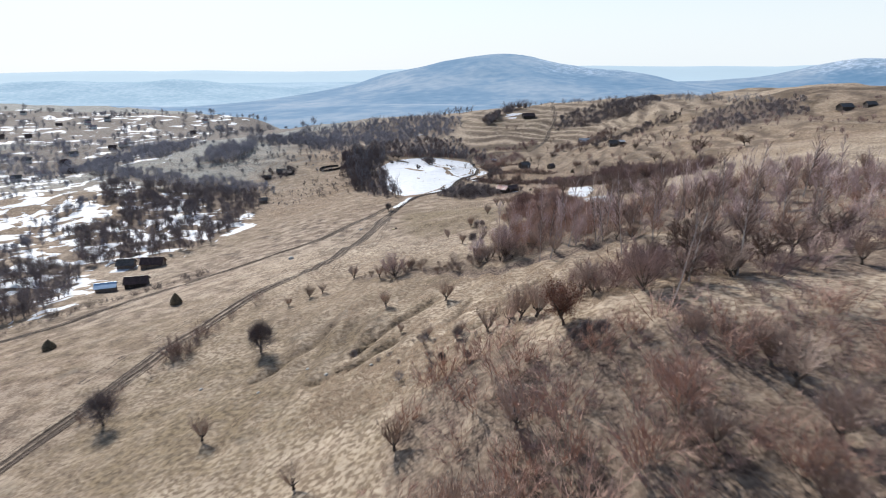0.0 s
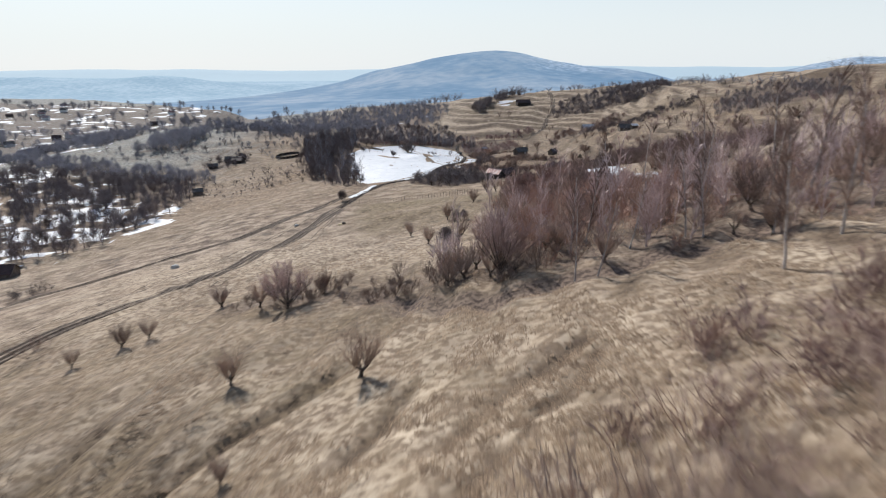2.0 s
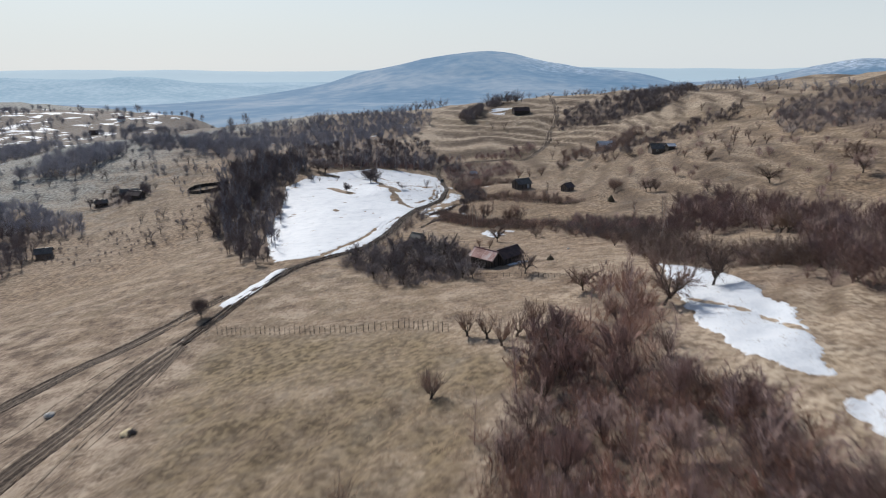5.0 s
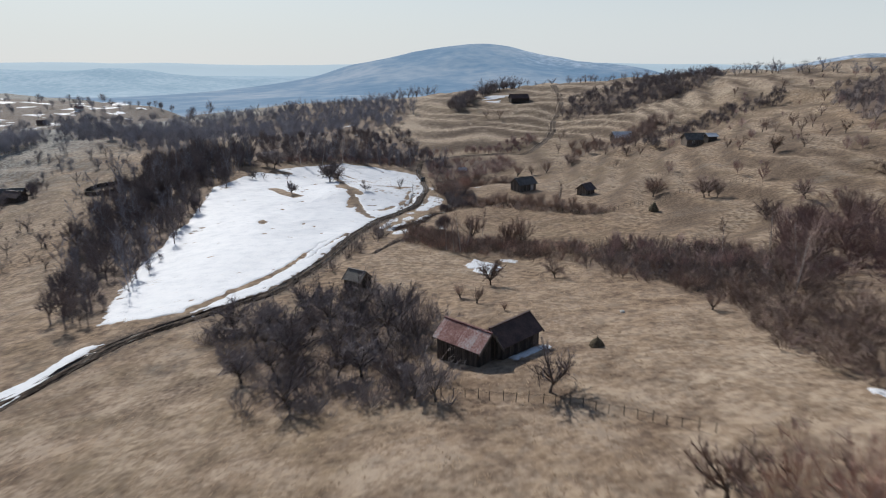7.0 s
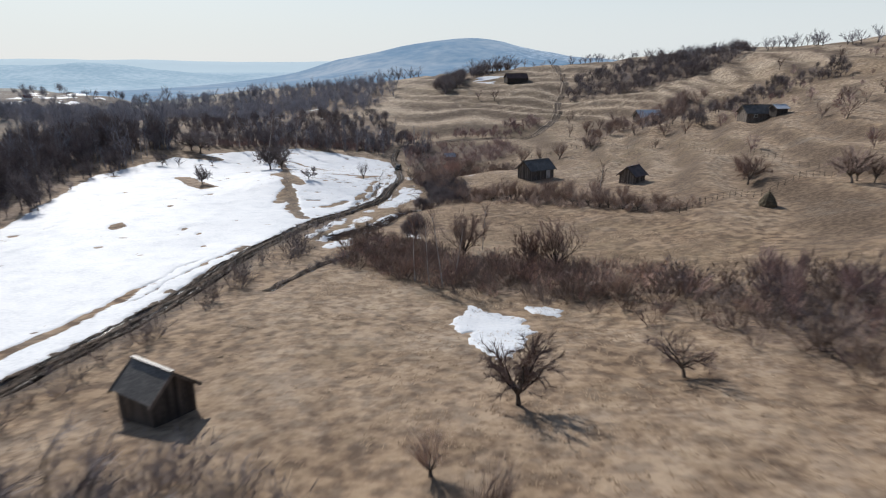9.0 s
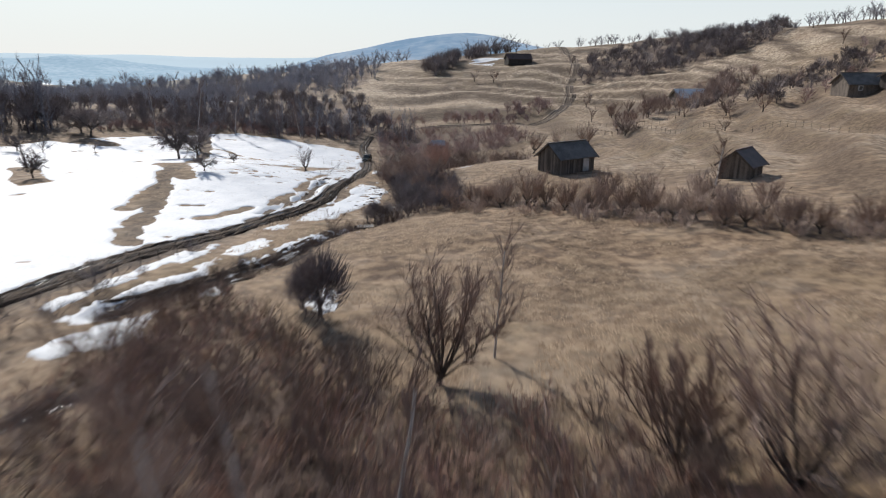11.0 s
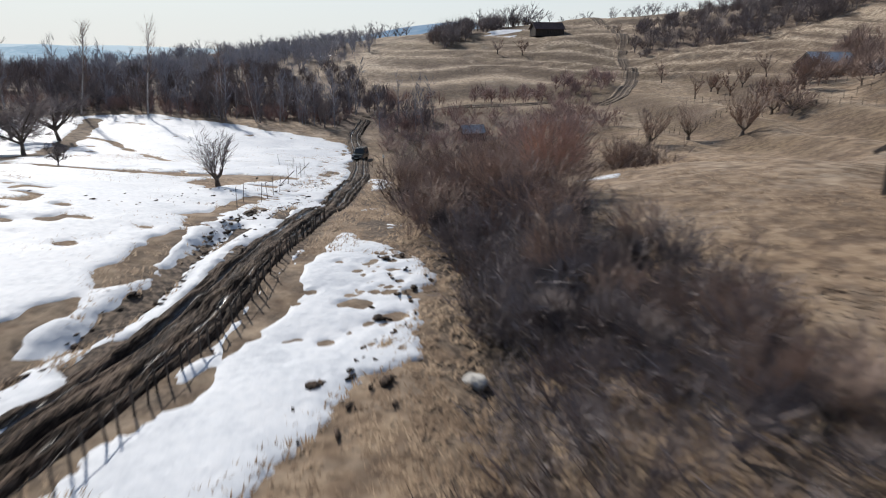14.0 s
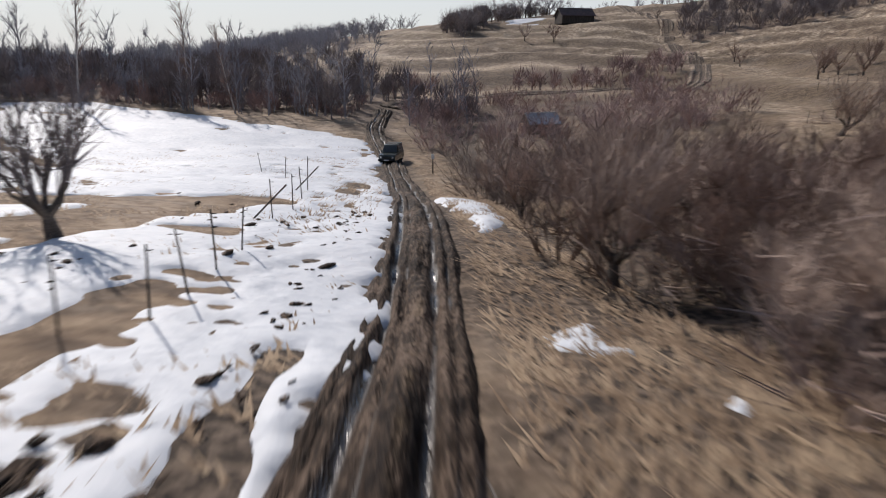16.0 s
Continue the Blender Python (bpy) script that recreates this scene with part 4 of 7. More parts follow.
def fruit_tree(seed, spread=0.75, twigs=14):
    """Round-crowned bare tree, two units tall."""
    rng = np.random.default_rng(seed)
    trunk, crown = Sticks(), Sticks()
    top = bent(trunk, rng, (0, 0, -0.1), (rng.normal() * 0.12, rng.normal() * 0.12, 1), 0.55, 0.075, 3, 7, 0, 0.1)[-1][0]
    for k in range(8):
        a = k * 0.79 + rng.uniform(-0.3, 0.3)
        limb = bent(trunk, rng, top - np.array((0, 0, rng.uniform(0, 0.2))), (math.cos(a) * spread, math.sin(a) * spread, rng.uniform(0.45, 1.3)), rng.uniform(0.75, 1.1), 0.034, 4, 5, -0.06, 0.16)
        for p, d, r in limb[1:]:
            for m in range(3):
                sub = bent(crown, rng, p, d + rng.normal(size=3) * 0.6, rng.uniform(0.3, 0.55), 0.014, 2, 2, -0.03, 0.2)
                spray(crown, rng, sub, twigs, 0.3, 0.0045, 0.6)
    return trunk.arrays(), crown.arrays()


def vase_tree(seed):
    """Bare tree forking low into many rising limbs with a domed crown of fine twigs, two units tall."""
    rng = np.random.default_rng(seed)
    trunk, crown = Sticks(), Sticks()
    foot = bent(trunk, rng, (0, 0, -0.1), (rng.normal() * 0.1, rng.normal() * 0.1, 1), 0.32, 0.085, 2, 7, 0, 0.1)[-1][0]
    for k in range(16):
        a, lean = k * 2.4 + rng.uniform(-0.3, 0.3), rng.uniform(0.25, 1.15)
        limb = bent(trunk, rng, foot - np.array((0, 0, rng.uniform(0, 0.15))), (math.cos(a) * lean, math.sin(a) * lean, 1.0), rng.uniform(1.25, 1.45), 0.022, 5, 5, -0.05, 0.1)
        for p, d, r in limb[2:]:
            for m in range(4):
                sub = bent(crown, rng, p, d + rng.normal(size=3) * 0.38 + np.array((0, 0, 0.15)), rng.uniform(0.3, 0.55), 0.009, 2, 2, -0.02, 0.14)
                spray(crown, rng, sub, 18, 0.3, 0.0036, 0.55)
    return trunk.arrays(), crown.arrays()


def birch(seed):
    """Slender birch, two units tall, with a thin upright crown."""
    rng = np.random.default_rng(seed)
    trunk, crown = Sticks(), Sticks()
    pts = bent(trunk, rng, (0, 0, -0.1), (rng.normal() * 0.06, rng.normal() * 0.06, 1), 2.0, 0.024, 7, 6, 0, 0.03)
    for p, d, r in pts[2:]:
        for m in range(7):
            a = rng.uniform(0, 6.28)
            sub = bent(crown, rng, p - d * rng.uniform(0, 0.2), (math.cos(a) * 0.5, math.sin(a) * 0.5, 0.9), rng.uniform(0.25, 0.5), 0.007, 2, 2, 0.05, 0.15)
            spray(crown, rng, sub, 9, 0.22, 0.003, 0.45)
    return trunk.arrays(), crown.arrays()


def far_tree(seed):
    """Light bare tree for the distance, two units tall."""
    rng = np.random.default_rng(seed)
    trunk, crown = Sticks(), Sticks()
    top = bent(trunk, rng, (0, 0, -0.1), (rng.normal() * 0.1, rng.normal() * 0.1, 1), 0.6, 0.07, 2, 5, 0, 0.1)
    for k in range(8):
        a = rng.uniform(0, 6.28)
        limb = bent(crown, rng, top[rng.integers(1, 3)][0], (math.cos(a) * 0.65, math.sin(a) * 0.65, rng.uniform(0.4, 1.3)), rng.uniform(0.7, 1.15), 0.028, 2, 3, -0.04, 0.2)
        spray(crown, rng, limb, 16, 0.5, 0.0095, 0.7)
    return trunk.arrays(), crown.arrays()


def puff(seed, twigs=120, wide=0.46, foot=0.12, thick=0.011):
    """Round-headed bare tree or bush for woods, one unit tall."""
    rng = np.random.default_rng(seed)
    s = Sticks()
    s.add((0, 0, -0.08), (rng.normal() * 0.03, rng.normal() * 0.03, foot + 0.3), 0.026, 0.012, 4)
    mid = np.array((0, 0, foot + (1 - foot) * 0.42))
    size = np.array((wide, wide, (1 - foot) * 0.55))
    lumps = rng.normal(size=(6, 3))
    lumps /= np.linalg.norm(lumps, axis=1)[:, None]
    for k in range(twigs):
        d = rng.normal(size=3) + (0, 0, 0.35)
        d /= np.linalg.norm(d)
        reach = 0.72 + 0.34 * max(lumps @ d)
        a, b = rng.uniform(0.15, 0.7), rng.uniform(0.8, 1.0)
        root = mid + size * d * a * reach + rng.normal(size=3) * 0.04 - np.array((0, 0, 0.1))
        blade(s, root, mid + size * d * b * reach + (0, 0, 0.06) + rng.normal(size=3) * 0.05, thick)
    for k in range(7):
        a = rng.uniform(0, 6.28)
        s.add((0, 0, foot), (math.cos(a) * wide * 0.6, math.sin(a) * wide * 0.6, rng.uniform(0.45, 0.8)), 0.013, 0.005, 3)
    return s.arrays()


def leafy_oak(seed):
    """Small oak that has kept its withered leaves, two units tall."""
    rng = np.random.default_rng(seed)
    trunk, crown = fruit_tree(seed, 0.6, 5)
    s = Sticks()
    s.v, s.f, s.n = [crown[0]], [crown[1]], len(crown[0])
    tips = crown[0][rng.integers(0, len(crown[0]), 4600)]
    for p in tips:
        s.leaf(p + rng.normal(size=3) * 0.07, rng.uniform(0.024, 0.044), rng)
    return trunk, s.arrays()


def shrub(seed, stems=18, twigs=8, thick=1.0):
    """Many-stemmed shrub, one unit tall, as one set of arrays."""
    rng = np.random.default_rng(seed)
    s = Sticks()
    for k in range(stems):
        a, sp = rng.uniform(0, 6.28), rng.uniform(0.05, 0.85)
        st = bent(s, rng, (math.cos(a) * 0.1, math.sin(a) * 0.1, -0.06), (math.cos(a) * sp, math.sin(a) * sp, 0.9), rng.uniform(0.5, 1.1), 0.009 * thick, 2, 2, 0, 0.14)
        spray(s, rng, st, twigs, 0.4, 0.0062 * thick, 0.6)
    return s.arrays()


def slim(seed, thick=1.0):
    """Thin upright sapling, one unit tall."""
    rng = np.random.default_rng(seed)
    s = Sticks()
    pts = bent(s, rng, (0, 0, -0.05), (rng.normal() * 0.06, rng.normal() * 0.06, 1), 1.0, 0.009 * thick, 4, 3, 0, 0.05)
    for p, d, r in pts[1:]:
        for m in range(4):
            a = rng.uniform(0, 6.28)
            sub = bent(s, rng, p - d * rng.uniform(0, 0.2), (math.cos(a) * 0.45, math.sin(a) * 0.45, 0.9), rng.uniform(0.14, 0.3), 0.005 * thick, 1, 2)
            spray(s, rng, sub, 5, 0.13, 0.0025 * thick, 0.5)
    return s.arrays()


def part(name, arrays, mat, parent, label=""):
    ob = sheet(name, arrays[0], arrays[1], mat, parent, False)
    return tagged(ob, label)


def tree_thing(name, parts, mats, label, category="tree", group=""):
    root = new(name)
    part("trunk", parts[0], mats[0], root)
    part("crown", parts[1], mats[1], root)
    return tagged(root, label, category, group)


def stature(x, y):
    """Trees stand taller on the lower slope, in the valley and on the far hills than along the brook."""
    return 1.4 if y < 262 or y > 478 or x < -50 or x > 76 else 1.0


def scatter(name, outline, count, kinds, low, high, mat, label, seed, clumps=0.75, ragged=2.4):
    """A wood or thicket that nobody could count, as one mesh."""
    rng = np.random.default_rng(seed)
    p = np.array(outline, float)
    V, F, n = [], [], 0
    batch = rng.uniform(p.min(0) - 1, p.max(0) + 1, size=(count * 12, 2))
    ok = inside(batch[:, 0], batch[:, 1], outline) > -0.6 + ragged * wave(batch[:, 0], batch[:, 1], 3 * ragged, seed)
    ok &= wave(batch[:, 0], batch[:, 1], 9, seed + 1) + 0.6 * wave(batch[:, 0], batch[:, 1], 4, seed + 2) > -clumps
    ok &= to_line(batch[:, 0], batch[:, 1], TRACK) > 3.2
    batch = batch[ok][:count]
    zz = land(batch[:, 0], batch[:, 1])
    for (x, y), z in zip(batch, zz):
        v, f = kinds[rng.integers(len(kinds))]
        a, h = rng.uniform(0, 6.28), rng.uniform(low, high) * stature(x, y)
        c, s = math.cos(a) * h * rng.uniform(0.85, 1.2), math.sin(a) * h * rng.uniform(0.85, 1.2)
        w = np.stack([v[:, 0] * c - v[:, 1] * s + x, v[:, 0] * s + v[:, 1] * c + y, v[:, 2] * h + z], 1)
        V.append(w)
        F.append(f + n)
        n += len(v)
    ob = sheet(name, np.concatenate(V), np.concatenate(F), mat, None, False)
    return tagged(ob, label, "shrubs", kind="stuff")


SHRUBS = [shrub(s, 15, 12, 0.78) for s in range(9)]
SLIM = [slim(40 + s, 1.2) for s in range(6)]


FAR_SHRUBS = [puff(60 + s, 80, 0.46, 0.12, 0.0105) for s in range(7)]
WOOD_TREES = [puff(70 + s, 95, 0.34, 0.22, 0.0075) for s in range(6)]
BUSHES = [puff(76 + s, 150, 0.5, 0.04, 0.0075) for s in range(5)]
LOW_SHRUBS = [shrub(80 + s, 14, 10, 0.95) for s in range(5)]

scatter("thicket", WOODS["slope_thicket"], 210, SHRUBS, 1.4, 3.8, RED_TWIG, "dense bare reddish-brown shrubs on the slope", 1)
scatter("thicket", WOODS["strip_thicket"], 100, SHRUBS, 1.6, 3.6, PURPLE_TWIG, "dense bare reddish-brown shrubs beside a mown strip", 2)
scatter("thicket", WOODS["birch_wood"], 190, SHRUBS, 1.2, 3.0, RED_TWIG, "dense bare purplish-brown shrubs below the birches", 3, 0.5)
scatter("young_wood", WOODS["birch_wood"], 110, WOOD_TREES, 2.6, 5.2, MAUVE_TWIG, "bare young wood of mauve twigs", 55, 0.6)
scatter("thicket", WOODS["upper_thicket"], 170, SHRUBS, 1.0, 2.6, RED_TWIG, "bare reddish thicket below a snow patch", 56, 0.5)
scatter("sapling_wood", WOODS["upper_thicket"], 30, SLIM, 2.6, 4.6, PURPLE_TWIG, "slim pale saplings standing in a thicket", 57)
scatter("thicket", [(15, 92), (20, 100), (27, 103), (38, 108), (48, 104), (46, 94), (30, 88), (18, 85)], 90, SHRUBS, 0.9, 2.2, PURPLE_TWIG, "bare purplish brush above the torn slope", 70, 0.6)
scatter("undergrowth", [(4, 56), (8, 66), (20, 70), (34, 72), (48, 70), (46, 46), (30, 40), (14, 46)], 130, SHRUBS, 0.7, 1.5, PURPLE_TWIG, "low mauve bare brush covering the upper slope", 66, 1.1)
scatter("sapling_wood", WOODS["birch_wood"], 90, SLIM, 4.0, 7.0, MAUVE_TWIG, "slim bare saplings standing in a thicket", 4)
scatter("hedge", WOODS["dark_hedge"], 64, SHRUBS + BUSHES, 0.8, 2.4, BROWN_TWIG, "dark bare hedge of shrubs along a bank", 5)
scatter("thicket", WOODS["brook_thicket"], 260, SHRUBS, 1.2, 3.0, BROWN_TWIG, "dense bare brown thicket along a hollow", 6, 0.9)
scatter("thicket", WOODS["brook_thicket"], 190, SHRUBS, 1.0, 2.6, PURPLE_TWIG, "dense bare purplish thicket along a hollow", 67, 0.9)
scatter("young_wood", [(54, 332), (60, 316), (68, 308), (75, 318), (68, 332), (60, 341)], 46, WOOD_TREES, 2.4, 4.4, PURPLE_TWIG, "bare purplish young trees standing in a thicket", 81, 1.2)
scatter("thicket", [(50, 330), (56, 317), (58.5, 304), (68, 304), (75, 318), (68, 332), (60, 341), (51, 342)], 150, SHRUBS, 1.4, 3.0, DARK_TWIG, "dense dark thicket along the foot of the meadow", 80, 1.2)
scatter("thicket", WOODS["hut_hedge"], 150, SHRUBS, 0.8, 1.9, OCHRE_TWIG, "bare grey-brown thicket along the brook below the barns", 7)
scatter("thicket", WOODS["creek_thicket"], 120, SHRUBS, 1.5, 3.2, TWIG, "brown bare thicket along the brook hollow", 30)
scatter("thicket", [(31.5, 417), (30.8, 424), (30.8, 430), (32, 436), (34.2, 433), (34.6, 424), (35.8, 417)], 64, SHRUBS, 1.1, 2.2, DARK_TWIG, "dark dense bushes crowding the brook hollow", 61, 2.0, 0.8)
scatter("thicket", WOODS["hollow_bushes"], 110, SHRUBS + BUSHES, 1.2, 2.6, DARK_TWIG, "dark bare bushes filling the brook hollow", 41)
scatter("thicket", WOODS["red_thicket"], 110, SHRUBS, 1.4, 2.8, RED_TWIG, "dense red-brown bushes at the edge of the birches", 42, 0.9)
scatter("thicket", [(11, 150), (11, 157), (14, 166), (20, 169), (26, 176), (40, 171), (62, 172), (62, 140), (30, 134), (14, 138)], 130, SHRUBS, 1.0, 2.4, OCHRE_TWIG, "dense low rust-coloured brush among the birches", 68, 1.2)
scatter("thicket", [(20, 208), (22, 220), (27, 227), (29, 237), (39, 244), (42, 233), (42, 222), (44, 213), (45, 205), (40, 196), (28, 190), (20, 196)], 70, SHRUBS, 0.7, 1.8, PURPLE_TWIG, "low purplish bushes above the snow patch", 48, 0.4)
scatter("thicket", [(20, 206), (20, 212), (30, 204), (36, 204), (43, 204), (42, 193), (35, 192), (30, 199), (24.5, 198)], 56, SHRUBS, 1.0, 2.4, PURPLE_TWIG, "purplish bushes standing in dry grass", 84, 0.6)
scatter("thicket", [(27, 180), (29, 186), (37, 187.5), (41, 190), (44, 188), (44, 178), (40, 168), (33, 160), (24, 165), (22.5, 172)], 60, SHRUBS, 0.9, 2.0, DARK_TWIG, "dark bushes inside a rust-red thicket", 83, 0.8)
scatter("thicket", [(27, 180), (29, 186), (37, 187.5), (41, 190), (44, 188), (44, 178), (40, 168), (33, 160), (24, 165), (22.5, 172)], 135, SHRUBS, 1.0, 2.3, RED_TWIG, "dense rust-red thicket above a snow patch", 82, 1.1)
scatter("thicket", [(20, 210), (25, 221), (27, 232), (32, 239), (36, 229), (39, 221.5), (43, 213), (44, 207), (41, 202), (34, 202), (25, 207)], 85, SHRUBS, 1.0, 2.3, RED_TWIG, "dense red-brown thicket beside a snow patch", 76, 1.1)
scatter("thicket", [(20, 210), (25, 221), (27, 232), (32, 239), (36, 229), (39, 221.5), (43, 213), (44, 207), (41, 202), (34, 202), (25, 207)], 55, SHRUBS, 0.8, 1.8, DARK_TWIG, "dark low bushes inside a red-brown thicket", 77, 1.1)
scatter("thicket", [(32, 351), (40, 347), (48, 342), (54, 334), (52, 346), (44, 353), (36, 357)], 60, SHRUBS, 0.8, 1.9, RED_TWIG, "low rust-red brush before the two meadow trees", 69, 0.6)
scatter("thicket", [(55, 311), (56, 297), (55, 284), (57, 268), (68, 252), (76, 256), (67, 276), (69, 300), (78, 316), (70, 332), (60, 338)], 190, SHRUBS, 1.6, 3.4, BROWN_TWIG, "dense dark brown thicket in a fold of the meadows", 73, 1.0)
scatter("reeds", [(14.8, 371), (19.6, 381), (21.9, 388), (23.2, 394.5), (25, 398.7), (30, 409), (31.6, 409), (29, 402), (27.4, 398.5), (26, 394.3), (24.6, 388), (21.8, 380.5), (17, 371)], 380, LOW_SHRUBS, 0.3, 0.75, BROWN_TWIG, "low brown reeds and twigs along the brook", 43)
scatter("thicket", WOODS["track_thicket"], 110, SHRUBS, 1.6, 3.4, BROWN_TWIG, "bare brown thicket beside the track", 8)
scatter("thicket", WOODS["east_thicket"], 300, BUSHES + SHRUBS, 1.8, 4.4, PURPLE_TWIG, "bare purplish thicket along a hollow in the meadows", 31)
scatter("thicket", WOODS["snow_thicket"], 60, SHRUBS + BUSHES, 1.6, 3.6, BROWN_TWIG, "bare brown shrubs beside a snow patch", 32)
scatter("wood", WOODS["left_wood"], 330, WOOD_TREES, 2.4, 7.5, DARK_TWIG, "bare grey-brown wood behind the snowfield", 9, 0.9, 5)
scatter("wood", WOODS["left_wood"], 90, SLIM, 5.0, 10.0, HAZE_TINT_TWIG, "tall pale bare trees standing out of the wood", 49, 1.5, 5)
scatter("undergrowth", WOODS["left_wood"], 180, FAR_SHRUBS, 1.2, 2.6, DARK_TWIG, "dark undergrowth beneath the bare wood", 39)
scatter("wood", WOODS["back_wood"], 110, WOOD_TREES, 1.8, 4.5, DARK_TWIG, "bare brown wood at the end of the snowfield", 10, 1.6, 5)
scatter("wood", WOODS["back_wood"], 80, SLIM, 3.0, 7.0, HAZE_TINT_TWIG, "slim pale trees at the end of the snowfield", 50, 1.6, 5)
scatter("undergrowth", WOODS["back_wood"], 260, BUSHES, 0.8, 2.0, PURPLE_TWIG, "low brown bushes at the end of the snowfield", 40, 1.6)
scatter("wood", WOODS["hollow_wood"], 300, WOOD_TREES + FAR_SHRUBS, 2.0, 4.6, DARK_TWIG, "dense dark bare wood in the hollow behind the snowfield", 74, 1.1, 5)
scatter("wood", WOODS["hollow_wood"], 170, FAR_SHRUBS, 1.4, 3.2, HAZE_TINT_TWIG, "grey bare brush in the hollow behind the snowfield", 75, 1.1, 5)
scatter("undergrowth", WOODS["car_bushes"], 170, SHRUBS, 1.0, 2.4, PURPLE_TWIG, "purplish bushes where the track enters the wood", 51, 1.2)
scatter("wood", WOODS["valley_wood"], 600, FAR_SHRUBS + WOOD_TREES, 2.4, 6.0, DARK_TWIG, "dark bare wood on snowy ground in the valley", 11, 0.9, 6)
scatter("wood", WOODS["low_wood"], 240, FAR_SHRUBS + WOOD_TREES, 2.4, 5.6, DARK_TWIG, "dark bare wood below the valley farm", 53, 0.9, 5)
scatter("hedge", WOODS["snow_hedge"], 50, FAR_SHRUBS, 2.0, 4.5, HAZE_TINT_TWIG, "line of dark bare trees across a snowy field", 54)
scatter("wood", WOODS["farm_wood"], 34, FAR_SHRUBS, 2.0, 3.6, DARK_TWIG, "dark bare trees round the far farm", 12)
scatter("wood", WOODS["mid_wood"], 330, FAR_SHRUBS, 3.0, 6.0, HAZE_TINT_TWIG, "dark bare wood along the crest of a valley hill", 13, 0.9)
scatter("wood", WOODS["stream_belt"], 110, FAR_SHRUBS, 4.0, 7.0, HAZE_TINT_TWIG, "dark clump of bare trees on a valley hill", 33)
scatter("wood", WOODS["hump_front"], 270, FAR_SHRUBS + WOOD_TREES, 2.5, 6.0, HAZE_TINT_TWIG, "bare grey wood behind the snowfield", 34, 0.4, 6)
scatter("wood", WOODS["hump_wood"], 900, FAR_SHRUBS + WOOD_TREES, 2.0, 6.0, HAZE_TINT_TWIG, "dark bare wood on a far rounded hill", 14, 0.4, 8)
scatter("wood", WOODS["hill_wood"], 420, FAR_SHRUBS, 2.0, 5.0, DARK_TWIG, "bare brown wood on the far slope", 15)
scatter("hedge", WOODS["field_hedge"], 90, FAR_SHRUBS, 2.0, 4.5, TWIG, "bare hedge between far fields", 16)
scatter("wood", WOODS["house_wood"], 130, FAR_SHRUBS, 3.0, 6.0, DARK_TWIG, "dark bare trees below the hilltop farmhouse", 35)
scatter("thicket", WOODS["orchard"], 230, SHRUBS, 1.0, 2.6, DARK_TWIG, "dark undergrowth between the orchard trees", 17)
scatter("wood", WOODS["valley_belt"], 330, FAR_SHRUBS, 2.5, 5.5, HAZE_TINT_TWIG, "dark belt of bare trees across the valley", 18)
scatter("village_trees", WOODS["village"], 300, FAR_SHRUBS, 4.0, 7.5, HAZE_TINT_TWIG, "bare garden trees between far village houses", 19)
scatter("village_trees", WOODS["far_village"], 300, FAR_SHRUBS, 4.0, 9.0, HAZE_TINT_TWIG, "bare trees between the far village fields", 44)
scatter("hedge", [(36, 414), (44, 411.5), (50, 401), (60, 389), (68, 378), (66, 375.5), (58, 383), (48, 395), (42, 405), (36, 411)], 130, SHRUBS, 0.8, 2.0, OCHRE_TWIG, "bare brown hedge below the barns", 46)
scatter("thicket", [(20, 359), (20, 371), (25, 370), (27, 366), (32, 363), (38, 358.5), (43, 353.5), (46.5, 347), (44, 342), (38, 342), (30, 349.5), (23, 356.5)], 190, SHRUBS, 1.0, 2.0, BROWN_TWIG, "dense brown bushes below the two meadow trees", 85, 1.2)
scatter("thicket", [(20, 359), (20, 371), (25, 370), (27, 366), (32, 363), (38, 358.5), (43, 353.5), (46.5, 347), (44, 342), (38, 342), (30, 349.5), (23, 356.5)], 120, SHRUBS, 0.9, 1.8, RED_TWIG, "dense reddish bushes below the two meadow trees", 47, 1.2)
scatter("thicket", [(37, 358), (43, 352.5), (48, 347), (49.5, 350.5), (44, 357), (39, 361)], 55, SHRUBS, 0.9, 1.8, BROWN_TWIG, "brown bushes round the feet of two meadow trees", 86, 1.2)
scatter("ditch_shrubs", [(13.6, 349.5), (15.2, 353.5), (17, 357.5), (19, 361), (19.6, 360.6), (17.6, 357), (15.9, 353), (14.3, 349)], 44, LOW_SHRUBS, 0.3, 0.9, DARK_TWIG, "low dark shrubs lining a ditch", 79)
scatter("verge_shrubs", [(2, 322), (8, 345), (11, 366), (16, 388), (18.5, 388), (13, 364), (10, 343), (4, 320)], 46, LOW_SHRUBS, 0.7, 2.4, DARK_TWIG, "low dark shrubs along the verge of the track", 20)
scatter("slope_shrubs", [(-14, 84), (-10, 100), (4, 96), (14, 84), (10, 78), (-6, 76)], 22, BUSHES, 0.6, 1.5, DARK_TWIG, "low bare shrubs scattered on the grass slope", 21)
scatter("brook_shrubs", [(22, 384), (24, 398), (29, 410), (32, 409), (28, 397), (25, 385)], 26, LOW_SHRUBS, 0.5, 1.8, TWIG, "low bare shrubs along the brook", 22)
scatter("hill_shrubs", [(80, 300), (90, 420), (110, 470), (190, 560), (260, 600), (330, 450), (260, 330), (150, 260)], 210, FAR_SHRUBS, 0.7, 3.4, PURPLE_TWIG, "bare shrubs dotted over the grazed slope", 23, -0.1, 8)
scatter("slope_hedge", [(106, 505), (117, 483), (147, 519), (170, 526), (189, 526), (200, 549), (178, 544), (156, 547), (117, 498)], 170, FAR_SHRUBS, 1.6, 3.6, DARK_TWIG, "bare brown hedge climbing the slope", 28)
